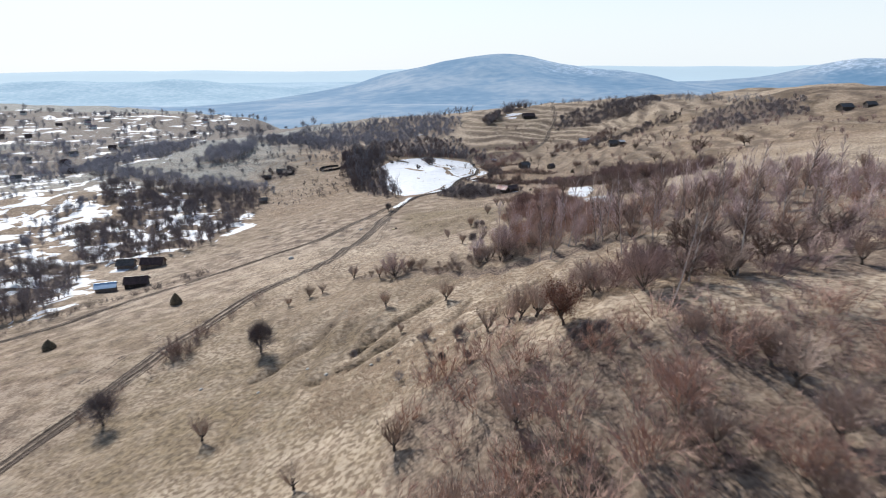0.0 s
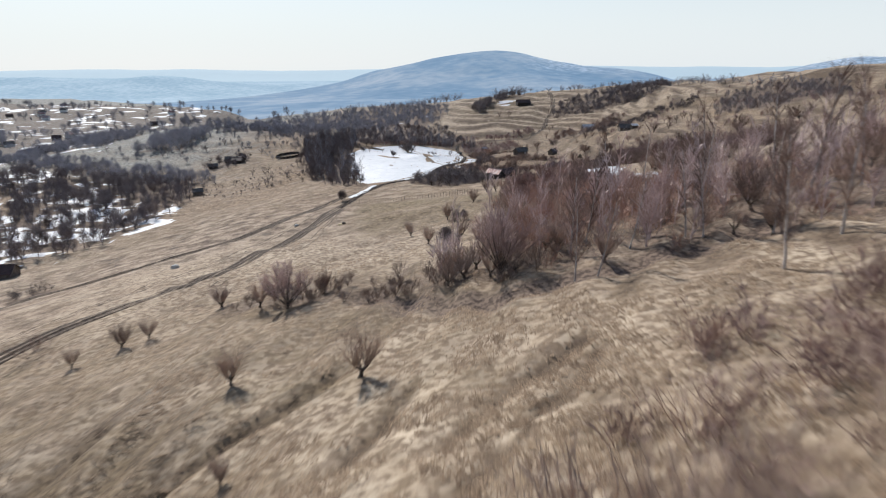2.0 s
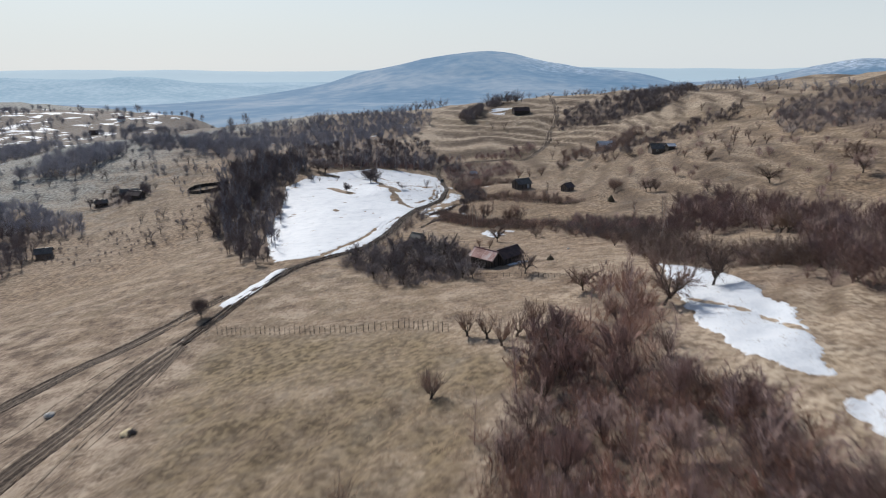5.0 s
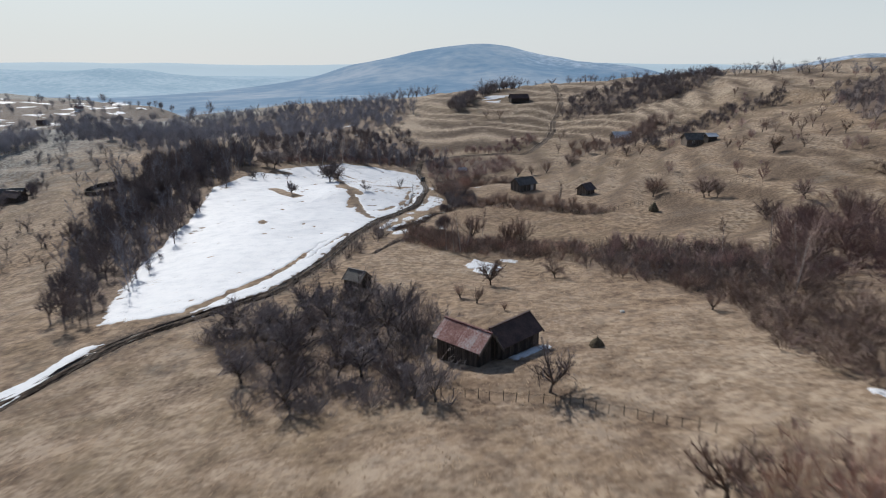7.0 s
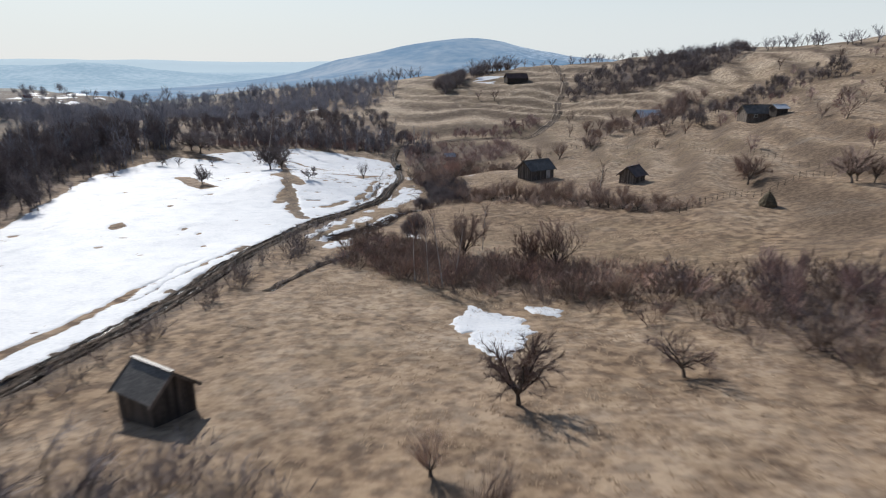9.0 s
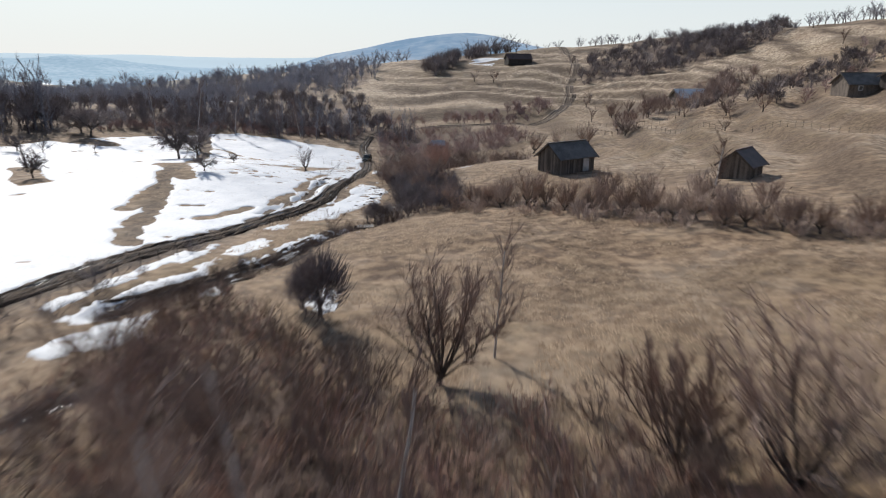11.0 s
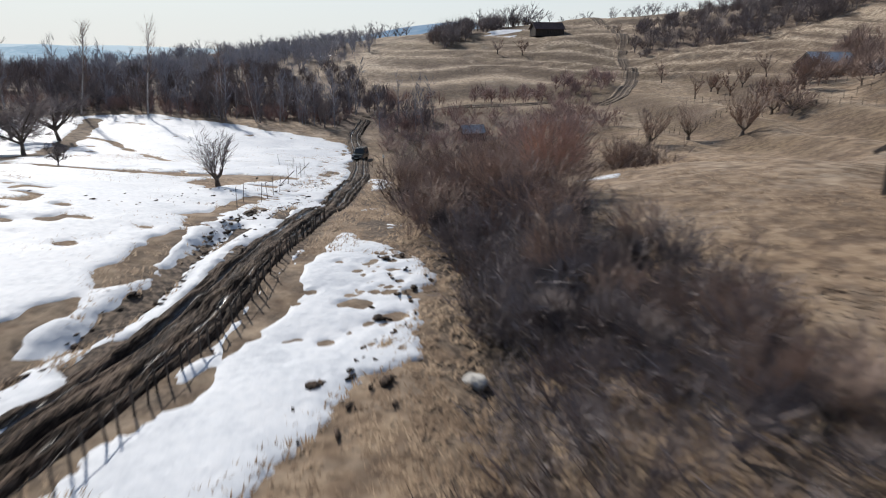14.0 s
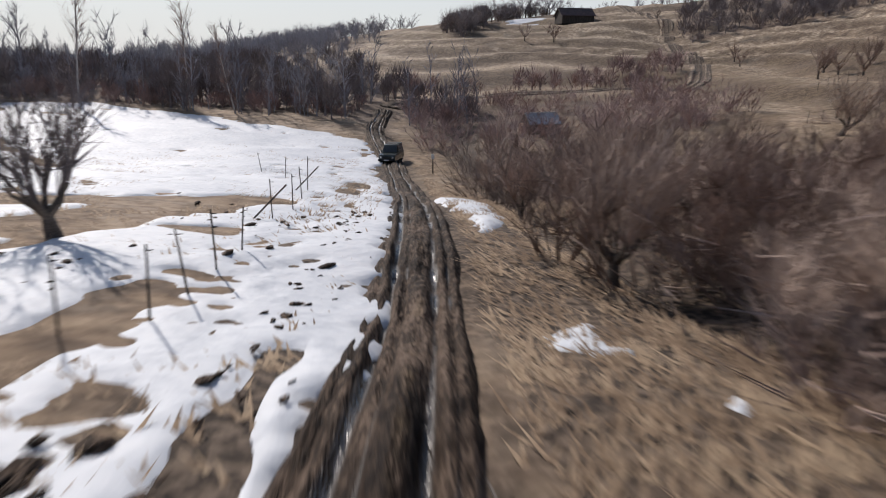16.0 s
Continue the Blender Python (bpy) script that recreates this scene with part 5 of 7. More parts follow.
scatter("valley_shrubs", [(-330, 440), (-180, 470), (-110, 455), (-60, 400), (-60, 500), (-60, 600), (-240, 640), (-330, 560)], 460, FAR_SHRUBS, 1.0, 3.6, HAZE_TINT_TWIG, "bare shrubs dotted over the valley meadows", 29, 0.1, 8)
scatter("valley_shrubs", [(-420, 200), (-150, 240), (-150, 300), (-200, 400), (-330, 520), (-420, 540)], 190, FAR_SHRUBS, 1.6, 4.2, HAZE_TINT_TWIG, "bare shrubs dotted over the snowy valley fields", 58, -0.1, 8)
scatter("ridge_wood", WOODS["ridge_wood"], 420, FAR_SHRUBS, 1.4, 4.0, DARK_TWIG, "bare brown shrubs over the ridge's shoulder", 24, 0.3, 8)
scatter("track_shrubs", [(-64, 96), (-58, 114), (-50, 145), (-46, 145), (-54, 114), (-60, 95)], 40, LOW_SHRUBS, 1.0, 2.8, TWIG, "bare shrubs beside the rutted track", 25)
scatter("farm_hedge", [(-121, 156), (-98, 184), (-76, 208), (-79, 211), (-101, 187), (-124, 159)], 60, LOW_SHRUBS, 0.8, 2.0, DARK_TWIG, "low dark hedge along the cart track", 26)
scatter("scrub", [(-103, 357), (-82, 350), (-69, 363), (-58, 386), (-68, 404), (-97, 397), (-116, 382)], 130, FAR_SHRUBS, 0.4, 1.3, DARK_TWIG, "dark low scrub over a rough valley field", 52)
scatter("brook_bushes", [(24, 524), (50, 538), (70, 542), (86, 560), (80, 570), (50, 550), (24, 538)], 70, FAR_SHRUBS, 1.5, 3.5, PURPLE_TWIG, "brown bushes along the foot of the terraced hill", 36)

# single trees: place on the plan and height
POLLARDS = [(28.4, 446.2, 4.2), (45, 407, 4.4), (61, 484, 4.2), (67, 485, 4.0), (72, 481, 4.4), (30, 310, 2.8), (28, 314, 2.4), (9, 210, 3.0), (20, 177, 3.4), (10, 167, 4.0),
            (6, 84, 3.4), (9, 82.5, 3.6), (10.5, 81.5, 4.0), (12.5, 80.5, 4.4), (2, 88, 2.2), (-3, 94, 2.2), (0, 115, 3.2), (1, 196, 2.4), (21, 248, 3.0), (23.5, 246, 3.4), (27, 244, 3.4), (24.8, 241, 2.8), (29.5, 246.5, 3.2), (16, 230, 2.8), (15, 174, 1.8)]
MORE_POLLARDS = [(36, 431, 4.2), (34.5, 428, 3.6), (33.5, 439, 4.0), (36.5, 441, 4.4), (37.4, 424, 3.2), (5, 172, 2.4), (-12, 119, 2.6), (-32, 139, 2.4), (-29, 140, 2.0), (-36, 135, 1.8), (-18, 63, 3.2), (-6, 63, 3.4), (-36, 81, 3.2), (49, 398, 3.6), (53, 393, 3.2), (58, 386, 3.2),
                 (41, 413, 2.2), (37, 417, 2.4), (34, 424, 3.0), (35, 436, 4.0), (36.5, 447, 3.8), (84, 495, 3.6), (95, 537, 3.4), (99, 532, 3.4), (-8, 104, 1.6), (33, 305, 1.2)]
HEDGE_WILLOWS = [(44.9, 404.4, 4.4), (52, 402.5, 4.0), (50.8, 399.2, 3.8), (54.5, 398.5, 4.2), (58, 394, 3.8), (56, 390, 3.6), (36, 413.5, 2.6), (39.6, 413, 3.0), (41.5, 411, 2.8), (43.5, 412, 3.4), (42.5, 408.5, 2.6), (46.5, 404, 3.0), (48.8, 403.5, 3.2), (47.5, 400.5, 2.8), (49.5, 398, 3.2), (51.7, 395.5, 3.4), (54.5, 391.5, 3.0), (57, 387.5, 3.2), (60, 384.5, 2.8), (63.5, 380.5, 3.2)]
WILLOW_PLOTS = (("birch_wood", 54, 2.4, 4.2), ("upper_thicket", 12, 2.0, 3.2), ("slope_thicket", 30, 2.4, 4.4), ("strip_thicket", 16, 2.6, 4.4), ("brook_thicket", 28, 2.0, 3.4), ("hut_hedge", 30, 2.4, 3.6),
                ("creek_thicket", 7, 2.4, 3.6), ("track_thicket", 16, 3.0, 4.6), ("east_thicket", 26, 2.4, 4.6), ("snow_thicket", 12, 2.2, 4.0), ("dark_hedge", 12, 1.8, 3.2))
plot_rng = np.random.default_rng(77)
WILLOWS = []
for plot, want, low, high in WILLOW_PLOTS:
    p = np.array(WOODS[plot], float)
    q = plot_rng.uniform(p.min(0), p.max(0), size=(want * 14, 2))
    q = q[(inside(q[:, 0], q[:, 1], WOODS[plot]) > -0.8) & (to_line(q[:, 0], q[:, 1], TRACK) > 4.5)][:want]
    WILLOWS += [(x, y, plot_rng.uniform(low, high)) for x, y in q]
ROUND = [(33, 321, 4.8), (43, 323, 4.0), (82, 390, 4.2), (88, 374, 4.4), (124, 412, 4.6), (119, 356, 6.0),
         (144, 356, 6.5), (100, 355, 3.6), (91, 374, 3.2), (84, 490, 4.0), (104, 482, 3.8), (31, 77, 4.6), (38, 81, 4.8), (45, 85, 5.0), (51, 89, 5.2), (34, 94, 4.4), (43, 99, 4.8), (52, 105, 5.0), (61, 95, 5.2), (46, 245, 5.6), (29, 230, 5.2), (40, 262, 5.6), (76, 238, 5.5), (86, 274, 4.5), (55, 251, 5.0), (158, 334, 6.5), (135, 339, 5.5), (84, 395, 3.6), (90, 376, 3.6), (89, 349, 4.0), (40, 100, 6.0)]
FAR_TREES = [(85, 495, 4), (94, 462, 3), (101, 500, 4), (155, 474, 4), (163, 471, 4), (138, 427, 4), (161, 455, 4), (197, 508, 4.5), (120, 432, 3.5), (103, 478, 3), (118, 510, 4.5), (165, 466, 4), (153, 464, 4), (155, 428, 4), (149, 428, 4), (126, 288, 4), (129, 306, 4), (152, 390, 4), (125, 413, 3.5), (70, 623, 5), (93, 525, 4.5), (105, 534, 4), (95, 564, 4), (158, 482, 4.5), (190, 474, 4.5), (174, 472, 4), (209, 484, 4.5), (185, 424, 5), (174, 391, 5), (204, 555, 5), (186, 567, 4.5), (148, 464, 4), (159, 464, 4.5), (144, 433, 4), (131, 409, 4), (134, 514, 4.5),
             (120, 495, 4), (111, 493, 4), (98, 490, 4), (119, 422, 4), (95, 505, 4.4), (94, 532, 4.4), (86, 525, 4), (105, 469, 4), (112, 510, 4), (127, 496, 4.4), (62, 626, 4.6), (72, 630, 4.4), (106, 632, 4), (111, 650, 4.5), (99, 574, 4.5)]
LEFT_TREES = [(-75.2, 368.3, 3.4), (-73.6, 376.0, 3.6), (-67.5, 379.2, 3.4), (-53.1, 368.2, 3.7), (-53.9, 398.0, 3.8), (-44, 377, 4.4), (-47.3, 411.6, 4.2), (-47.7, 427.6, 4.2), (-62.2, 425.3, 3.8), (-89.1, 397.5, 3.4), (-83.9, 398.4, 3.4), (-117.0, 405.4, 3.4), (-142.9, 483.2, 4.2), (-124.0, 492.6, 3.8), (-171.2, 482.3, 4.2), (-182.1, 515.2, 4.2), (-157.6, 497.7, 3.8), (-112.0, 495.4, 4.2), (-90.1, 467.2, 3.4), (-208.2, 526.5, 3.8), (-222.4, 512.9, 4.2), (-173.1, 446.8, 3.8), (-208.4, 458.1, 4.2), (-174.7, 563.1, 5.1), (-171.5, 497.6, 4.2), (-206.6, 528.0, 4.2), (-145.7, 484.7, 4.2), (-135.2, 497.5, 4.2), (-107.6, 497.9, 4.7), (-87.8, 473.7, 4.2), (-75.6, 496.1, 5.1), (-63.3, 479.2, 5.1), (-55.8, 484.2, 5.1), (-101.1, 460.7, 4.2), (-128.4, 437.0, 3.8), (-140.1, 412.6, 3.8), (-168.5, 288.9, 5.1), (-156.5, 217.7, 6.0), (-149.9, 226.9, 6.0), (-205.2, 404.8, 5.1), (-218.5, 359.6, 5.1), (-264.2, 474.3, 5.1), (-43, 374, 4.2), (-52.1, 364.3, 3.4), (-55.9, 360.5, 3.4), (-116.1, 405.8, 3.8), (-80.7, 396.3, 3.8), (-67.2, 380.4, 3.6), (-74.2, 369.3, 3.6), (-34.4, 460.8, 4.2), (-26.5, 463.8, 3.6), (-41, 438, 4), (-71, 363, 2.4), (-67, 363.5, 2.6), (-63, 367, 2.4), (-60, 373, 2.6), (-58.5, 379, 2.4), (-57, 386, 2.6), (-55, 395, 2.5), (-53, 404, 2.6), (-50.5, 413, 2.7)]
BIRCHES = [(20, 127, 5.6), (22, 126.5, 5.8), (34, 131, 6), (39, 127, 6), (45, 120, 6.4), (50, 114, 6.4), (55, 109, 6.2), (27, 133, 5.6), (61, 101, 6.5), (66, 110, 6.5), (58, 118, 6.5), (52, 125, 6.2), (44, 138, 6.4), (36, 150, 6), (51, 148, 6.4), (62, 140, 6.4), (27, 70, 7.5), (31, 76, 7), (35, 84, 8), (38, 78, 7.5), (33.6, 115, 8), (41, 120, 8.5), (21.5, 136, 7), (48, 110, 8), (55, 100, 8), (24, 140, 6.5), (33, 133, 7), (37, 140, 8), (46, 134, 9.5), (53, 136, 8.5), (60, 133, 9), (30, 150, 8), (44, 155, 8.5), (56, 160, 9), (69, 140, 9), (78, 135, 9), (40, 170, 7.5),
           (29, 349.5, 7), (30.2, 349, 7.5), (27.5, 351, 6.5), (31.5, 352, 6), (36, 366, 5.5), (66, 300, 7.5), (70, 306, 8), (66, 318, 7), (73, 318, 8), (-20, 503, 9), (-12, 508, 9.5), (-28, 498, 8.5), (4, 513, 7), (58, 392, 6), (-2, 515, 8)]
orchard_rng = np.random.default_rng(8)
q = orchard_rng.uniform((-3, 279), (26, 321), size=(90, 2))
q = q[(inside(q[:, 0], q[:, 1], WOODS["orchard"]) > 0.5) & (np.hypot(q[:, 0] - 13, q[:, 1] - 322.5) > 4)][:24]
ORCHARD = [(x, y, orchard_rng.uniform(3.6, 5.4)) for x, y in q]
ORCHARD += [(0, 304, 5.0), (4, 299, 5.4), (8, 307, 5.8), (12, 302, 5.6), (15, 309, 6.2), (18, 306, 5.8), (9, 294, 5.4), (14, 295, 5.8), (19, 299, 6.0), (11, 286, 5.0),
           (17, 288, 5.4), (21, 284, 4.8), (21, 303.5, 5.6), (5, 289, 4.8), (24, 280, 4.6), (33.5, 279.5, 5.0)]


def plant(kind, spots, makers, mats, label, group, category="tree"):
    rng = random.Random(len(spots))
    made = []
    for i, (x, y, h) in enumerate(spots):
        h *= stature(x, y)
        m = pose(x, y, ground_at(x, y), 0, 0, rng.uniform(0, 360)) @ Matrix.Scale(h / 2, 4)
        if i < len(makers):
            t = tree_thing(kind, makers[i], mats, label, category, group)
            t.matrix_basis = m
        else:
            t = copy_thing(made[i % len(makers)], m)
            t.scale = (h / 2,) * 3
        made.append(t)


plant("willow_shrub", POLLARDS + MORE_POLLARDS + HEDGE_WILLOWS + WILLOWS, [pollard(s) for s in (1, 2, 3, 4, 26, 27)], (BARK, OCHRE_TWIG), "bare pollarded willow shrub with upright shoots on dry grass", "willow shrubs", "shrub")
plant("pollard_willow", [(15.2, 447.6, 4.4)], [pollard(28)], (BARK, DARK_TWIG), "dark bare pollard willow standing on a bare patch in the snow", "", "tree")
SNOW_TREES = [(-35, 480.5, 6.2), (-11, 463, 8.6), (-8.6, 466.5, 7.6), (-12.7, 481.5, 5.8), (-17.7, 427.3, 4.4), (-38, 459, 4), (5, 426.6, 3.2), (2.3, 451.5, 2), (-38.5, 484, 5), (-48, 490, 5.5)]
plant("snowfield_tree", SNOW_TREES, [fruit_tree(s, 0.8, 40) for s in (41, 42, 43)], (BARK, DARK_TWIG), "dark bare tree standing in the melting snow", "snowfield trees")
plant("bare_tree", [(33.4, 363.5, 5.2), (42.6, 354.6, 5.4), (40.2, 356.5, 4.0)], [vase_tree(s) for s in (53, 54)], (BARK, TWIG), "bare broad-crowned tree rising from dry grass", "meadow tree pair")
plant("tall_willow", [(36.6, 436.6, 5.2), (37.6, 438.2, 4.8)], [pollard(s) for s in (61, 62)], (BARK, RED_TWIG), "tall bare willow with rust-red shoots beside the hollow", "tall willows")
plant("thicket_tree", [(22, 213, 2.8), (24.5, 218, 3.0), (27, 224, 3.2), (26.5, 230, 3.0), (30, 226, 3.4), (31, 233, 3.2), (33.5, 221, 3.0), (35, 228, 3.4), (37, 217, 3.2), (40, 212, 3.0), (30, 214, 2.8), (26, 210, 2.8), (34, 209, 3.0), (38, 205, 2.8), (31, 239, 3.2), (28.5, 237, 3.0), (36, 195, 2.6), (40, 198, 2.8)], [vase_tree(s) for s in (55, 56)], (BARK, PURPLE_TWIG), "bare purplish tree standing in a thicket", "thicket trees")
plant("bare_tree", [(13.5, 135, 5.4), (-12, 141, 4.2), (25, 75, 4.6)], [vase_tree(s) for s in (51, 52)], (BARK, MAUVE_TWIG), "bare broad-crowned tree rising from brush", "brush trees")
plant("bare_tree", ROUND, [fruit_tree(s, 0.8, 24) for s in (5, 6, 7, 8)], (BARK, TWIG), "bare round-crowned tree standing in dry grass", "meadow trees")
plant("orchard_tree", ORCHARD, [fruit_tree(s, 0.6) for s in (9, 10, 11)], (BARK, DARK_TWIG), "dark bare orchard tree beside the barn", "orchard trees")
plant("birch_tree", BIRCHES, [birch(s) for s in (12, 13, 14)], (PALE_TWIG, TWIG), "slender birch with pale bark and bare twigs", "birches")
plant("field_tree", FAR_TREES, [far_tree(s) for s in (15, 16, 17)], (BARK, TWIG), "bare tree on the grazed slope", "slope trees")
plant("valley_tree", LEFT_TREES, [far_tree(s) for s in (18, 19, 20)], (BARK, DARK_TWIG), "dark bare tree in the valley meadows", "valley trees")
DENSE = [(35.4, 438, 2.4), (34, 433, 2.6), (35.8, 428.6, 2.4), (34.6, 425.4, 2.6), (33.4, 443.5, 2.4), (34.6, 416.4, 2.2), (31, 438, 2.2), (32, 441, 2.4), (31.8, 436, 2.0), (30.4, 440.5, 1.6), (31.3, 434, 2.1), (30.2, 431.8, 1.8), (33, 435.5, 2.3), (32.5, 419, 2.1), (34.3, 418.4, 2.0), (35.2, 421, 2.3), (33, 421.6, 2.1), (31.4, 420.2, 1.7), (32.2, 430.6, 1.9), (36.5, 423, 2.2), (-35.5, 110.5, 5.2), (-57, 92, 5.0), (-25, 276, 4.4), (16, 66.2, 1.9), (17.6, 65.6, 1.7), (14.8, 66.8, 1.5), (27.7, 371, 4.2), (26.6, 372.6, 2.6), (28.7, 407.2, 2.6), (30, 408.8, 2.4), (28, 405.6, 2.0), (29.3, 406.4, 1.6),
         (-3.5, 94.9, 1.5), (1.6, 85.7, 1.5), (-16, 100, 1.3), (2.8, 75.1, 1.2), (-0.6, 80.4, 1.1), (8, 172, 2.4), (10.5, 205, 2.6), (12.5, 203, 1.8)]


def dense_tree(seed):
    """Thickly twigged round bush on a short stem, two units tall."""
    trunk = Sticks()
    bent(trunk, np.random.default_rng(seed), (0, 0, -0.1), (0.05, 0.02, 1), 0.9, 0.07, 3, 6)
    v, f = puff(seed, 700, 0.47, 0.1, 0.005)
    return trunk.arrays(), (v * 2, f)


plant("round_bush", DENSE, [dense_tree(s) for s in (31, 32, 33)], (BARK, DARK_TWIG), "dense dark rounded bush on dry grass", "dark bushes", "bush")
plant("oak_tree", [(14.5, 71.5, 4.7)], [leafy_oak(21)], (BARK, OAK_LEAF), "small oak with withered red-brown leaves above a mown strip", "")
ridge_rng = random.Random(5)
RIDGE = [(x + ridge_rng.uniform(-2, 2), 742 + 8 * math.sin(x / 17) + ridge_rng.uniform(-3, 3), ridge_rng.uniform(5, 11)) for x in range(-160, 34, 3)]
RIDGE = [(x, y, h * 0.8) for x, y, h in RIDGE]
RIDGE += [(66 + 3.2 * i + ridge_rng.uniform(-1, 1), 728 + ridge_rng.uniform(-6, 6), ridge_rng.uniform(8, 12)) for i in range(11)]
RIDGE += [(100 + 6 * i, 742 - 0.2 * i * i, ridge_rng.uniform(3, 6)) for i in range(0, 18) if i % 5]
RIDGE += [(178 + 2.2 * i, 664 + 1.4 * i + ridge_rng.uniform(-6, 6), ridge_rng.uniform(4, 8)) for i in range(20)]
RIDGE += [(215 + 2.0 * i, 690 - 6 * i + ridge_rng.uniform(-6, 6), ridge_rng.uniform(4, 8)) for i in range(28)]
crest = np.array([(140, 735), (160, 708), (180, 714), (202, 696), (206, 655), (231, 640), (231, 607)], float)
run = np.concatenate([[0], np.cumsum(np.hypot(*np.diff(crest, axis=0).T))])
for s in np.arange(0, run[-1], 4.2):
    RIDGE.append((float(np.interp(s, run, crest[:, 0])) + ridge_rng.uniform(-4, 4), float(np.interp(s, run, crest[:, 1])) + ridge_rng.uniform(-5, 5), ridge_rng.uniform(3, 6.5)))
plant("ridge_tree", RIDGE, [far_tree(s) for s in (22, 23, 24, 25)], (BARK, HAZE_TINT_TWIG), "bare grey tree standing against the sky on the ridge", "ridge trees")

# ---- buildings


def box(lo, hi):
    v = np.array([(x, y, z) for z in (lo[2], hi[2]) for y in (lo[1], hi[1]) for x in (lo[0], hi[0])], float)
    return v, np.array([(0, 2, 3, 1), (4, 5, 7, 6), (0, 1, 5, 4), (2, 6, 7, 3), (0, 4, 6, 2), (1, 3, 7, 5)])


def slab(corners, thick):
    """A plate of four corners with thickness along its normal."""
    c = np.array(corners, float)
    n = np.cross(c[1] - c[0], c[3] - c[0])
    n /= np.linalg.norm(n)
    v = np.concatenate([c, c - n * thick])
    return v, np.array([(0, 1, 2, 3), (7, 6, 5, 4), (0, 4, 5, 1), (1, 5, 6, 2), (2, 6, 7, 3), (3, 7, 4, 0)])


def house(name, x, y, turn, length, width, eave, rise, wall, roof, label, category="barn", boards=0.0, over=0.45, door=None, door_mat=None, sink=0.6, base=None, group="", windows=(), window_mat=None, sheets=0):
    """A gabled building; the ridge runs along its own x."""
    root = new(name)
    z = ground_at(x, y) if base is None else base
    root.matrix_basis = pose(x, y, z, 0, 0, turn)
    L, W = length / 2, width / 2
    body_v = np.array([(-L, -W, -sink), (L, -W, -sink), (L, W, -sink), (-L, W, -sink), (-L, -W, eave), (L, -W, eave), (L, W, eave), (-L, W, eave), (-L, 0, eave + rise), (L, 0, eave + rise)])
    bm = bmesh.new()
    vs = [bm.verts.new(v) for v in body_v]
    for f in ((0, 1, 5, 4), (2, 3, 7, 6), (1, 2, 6, 9, 5), (3, 0, 4, 8, 7), (3, 2, 1, 0)):
        bm.faces.new([vs[i] for i in f])
    me = bpy.data.meshes.new("wall")
    bm.to_mesh(me)
    bm.free()
    me.materials.append(wall)
    w = new("wall", me)
    w.parent = root
    if boards:
        rng = random.Random(int(x * 7 + y))
        for side in range(4):
            run = length if side < 2 else width
            k = int(run / boards)
            for i in range(k):
                u = -run / 2 + (i + 0.5) * run / k
                top = eave if side < 2 else eave + rise * (1 - abs(u) / W)
                b = box((-run / k * 0.46, -0.03, -sink + rng.uniform(0, 0.05)), (run / k * 0.46, 0.03, top - 0.04))
                ob = part("board", b, wall, w)
                ob.matrix_basis = (pose(u, -W - 0.02, 0), pose(u, W + 0.02, 0), pose(-L - 0.02, u, 0, 0, 0, 90), pose(L + 0.02, u, 0, 0, 0, 90))[side]
    Lo, Wo = L + over, W + over
    drop = rise * over / W
    for sgn, nm in ((-1, "roof"), (1, "roof")):
        a = np.array([(-Lo, sgn * Wo, eave - drop), (Lo, sgn * Wo, eave - drop), (Lo, 0, eave + rise), (-Lo, 0, eave + rise)]) + (0, 0, 0.12)
        if sgn > 0:
            a = a[::-1]
        r = part(nm, slab(a, 0.1), roof, root)
        if sheets:
            k = sheets
            for i in range(k):
                u0, u1 = -Lo + 2 * Lo * i / k + 0.01, -Lo + 2 * Lo * (i + 1) / k - 0.01
                q = np.array([(u0, sgn * (Wo + 0.05), eave - drop), (u1, sgn * (Wo + 0.05), eave - drop), (u1, 0, eave + rise), (u0, 0, eave + rise)]) + (0, 0, 0.15 + 0.012 * (i % 2))
                part("sheet", slab(q if sgn < 0 else q[::-1], 0.02), roof, r)
    part("ridge_cap", box((-Lo, -0.12, eave + rise + 0.1), (Lo, 0.12, eave + rise + 0.19)), roof, root)
    for sgn in (-1, 1):
        for s2 in (-1, 1):
            q = np.array([(sgn * Lo - 0.03, s2 * Wo, eave - drop - 0.1), (sgn * Lo + 0.03, s2 * Wo, eave - drop - 0.1), (sgn * Lo + 0.03, 0, eave + rise - 0.1), (sgn * Lo - 0.03, 0, eave + rise - 0.1)])
            part("bargeboard", slab(q if s2 < 0 else q[::-1], -0.2), OLD_WOOD, root)
    if door:
        u, wd, hd, side = door
        dm = door_mat or wall
        d = part("door", box((-wd / 2, -0.05, 0), (wd / 2, 0.05, hd)), dm, root)
        d.matrix_basis = pose(u, side * (W + 0.09), 0.05)
        part("handle", box((wd * 0.3, -0.1, hd * 0.48), (wd * 0.36, -0.05, hd * 0.56)), GREY_TIN, d)
    for u, zz, side in windows:
        o = part("window", box((-0.45, -0.06, 0), (0.45, 0.06, 1.0)), PLASTER, root)
        o.matrix_basis = pose(u, side * (W + 0.06), zz)
        part("pane", box((-0.36, -0.075, 0.09), (0.36, 0.075, 0.91)), window_mat or SLATE, o)
    return tagged(root, label, category, group)


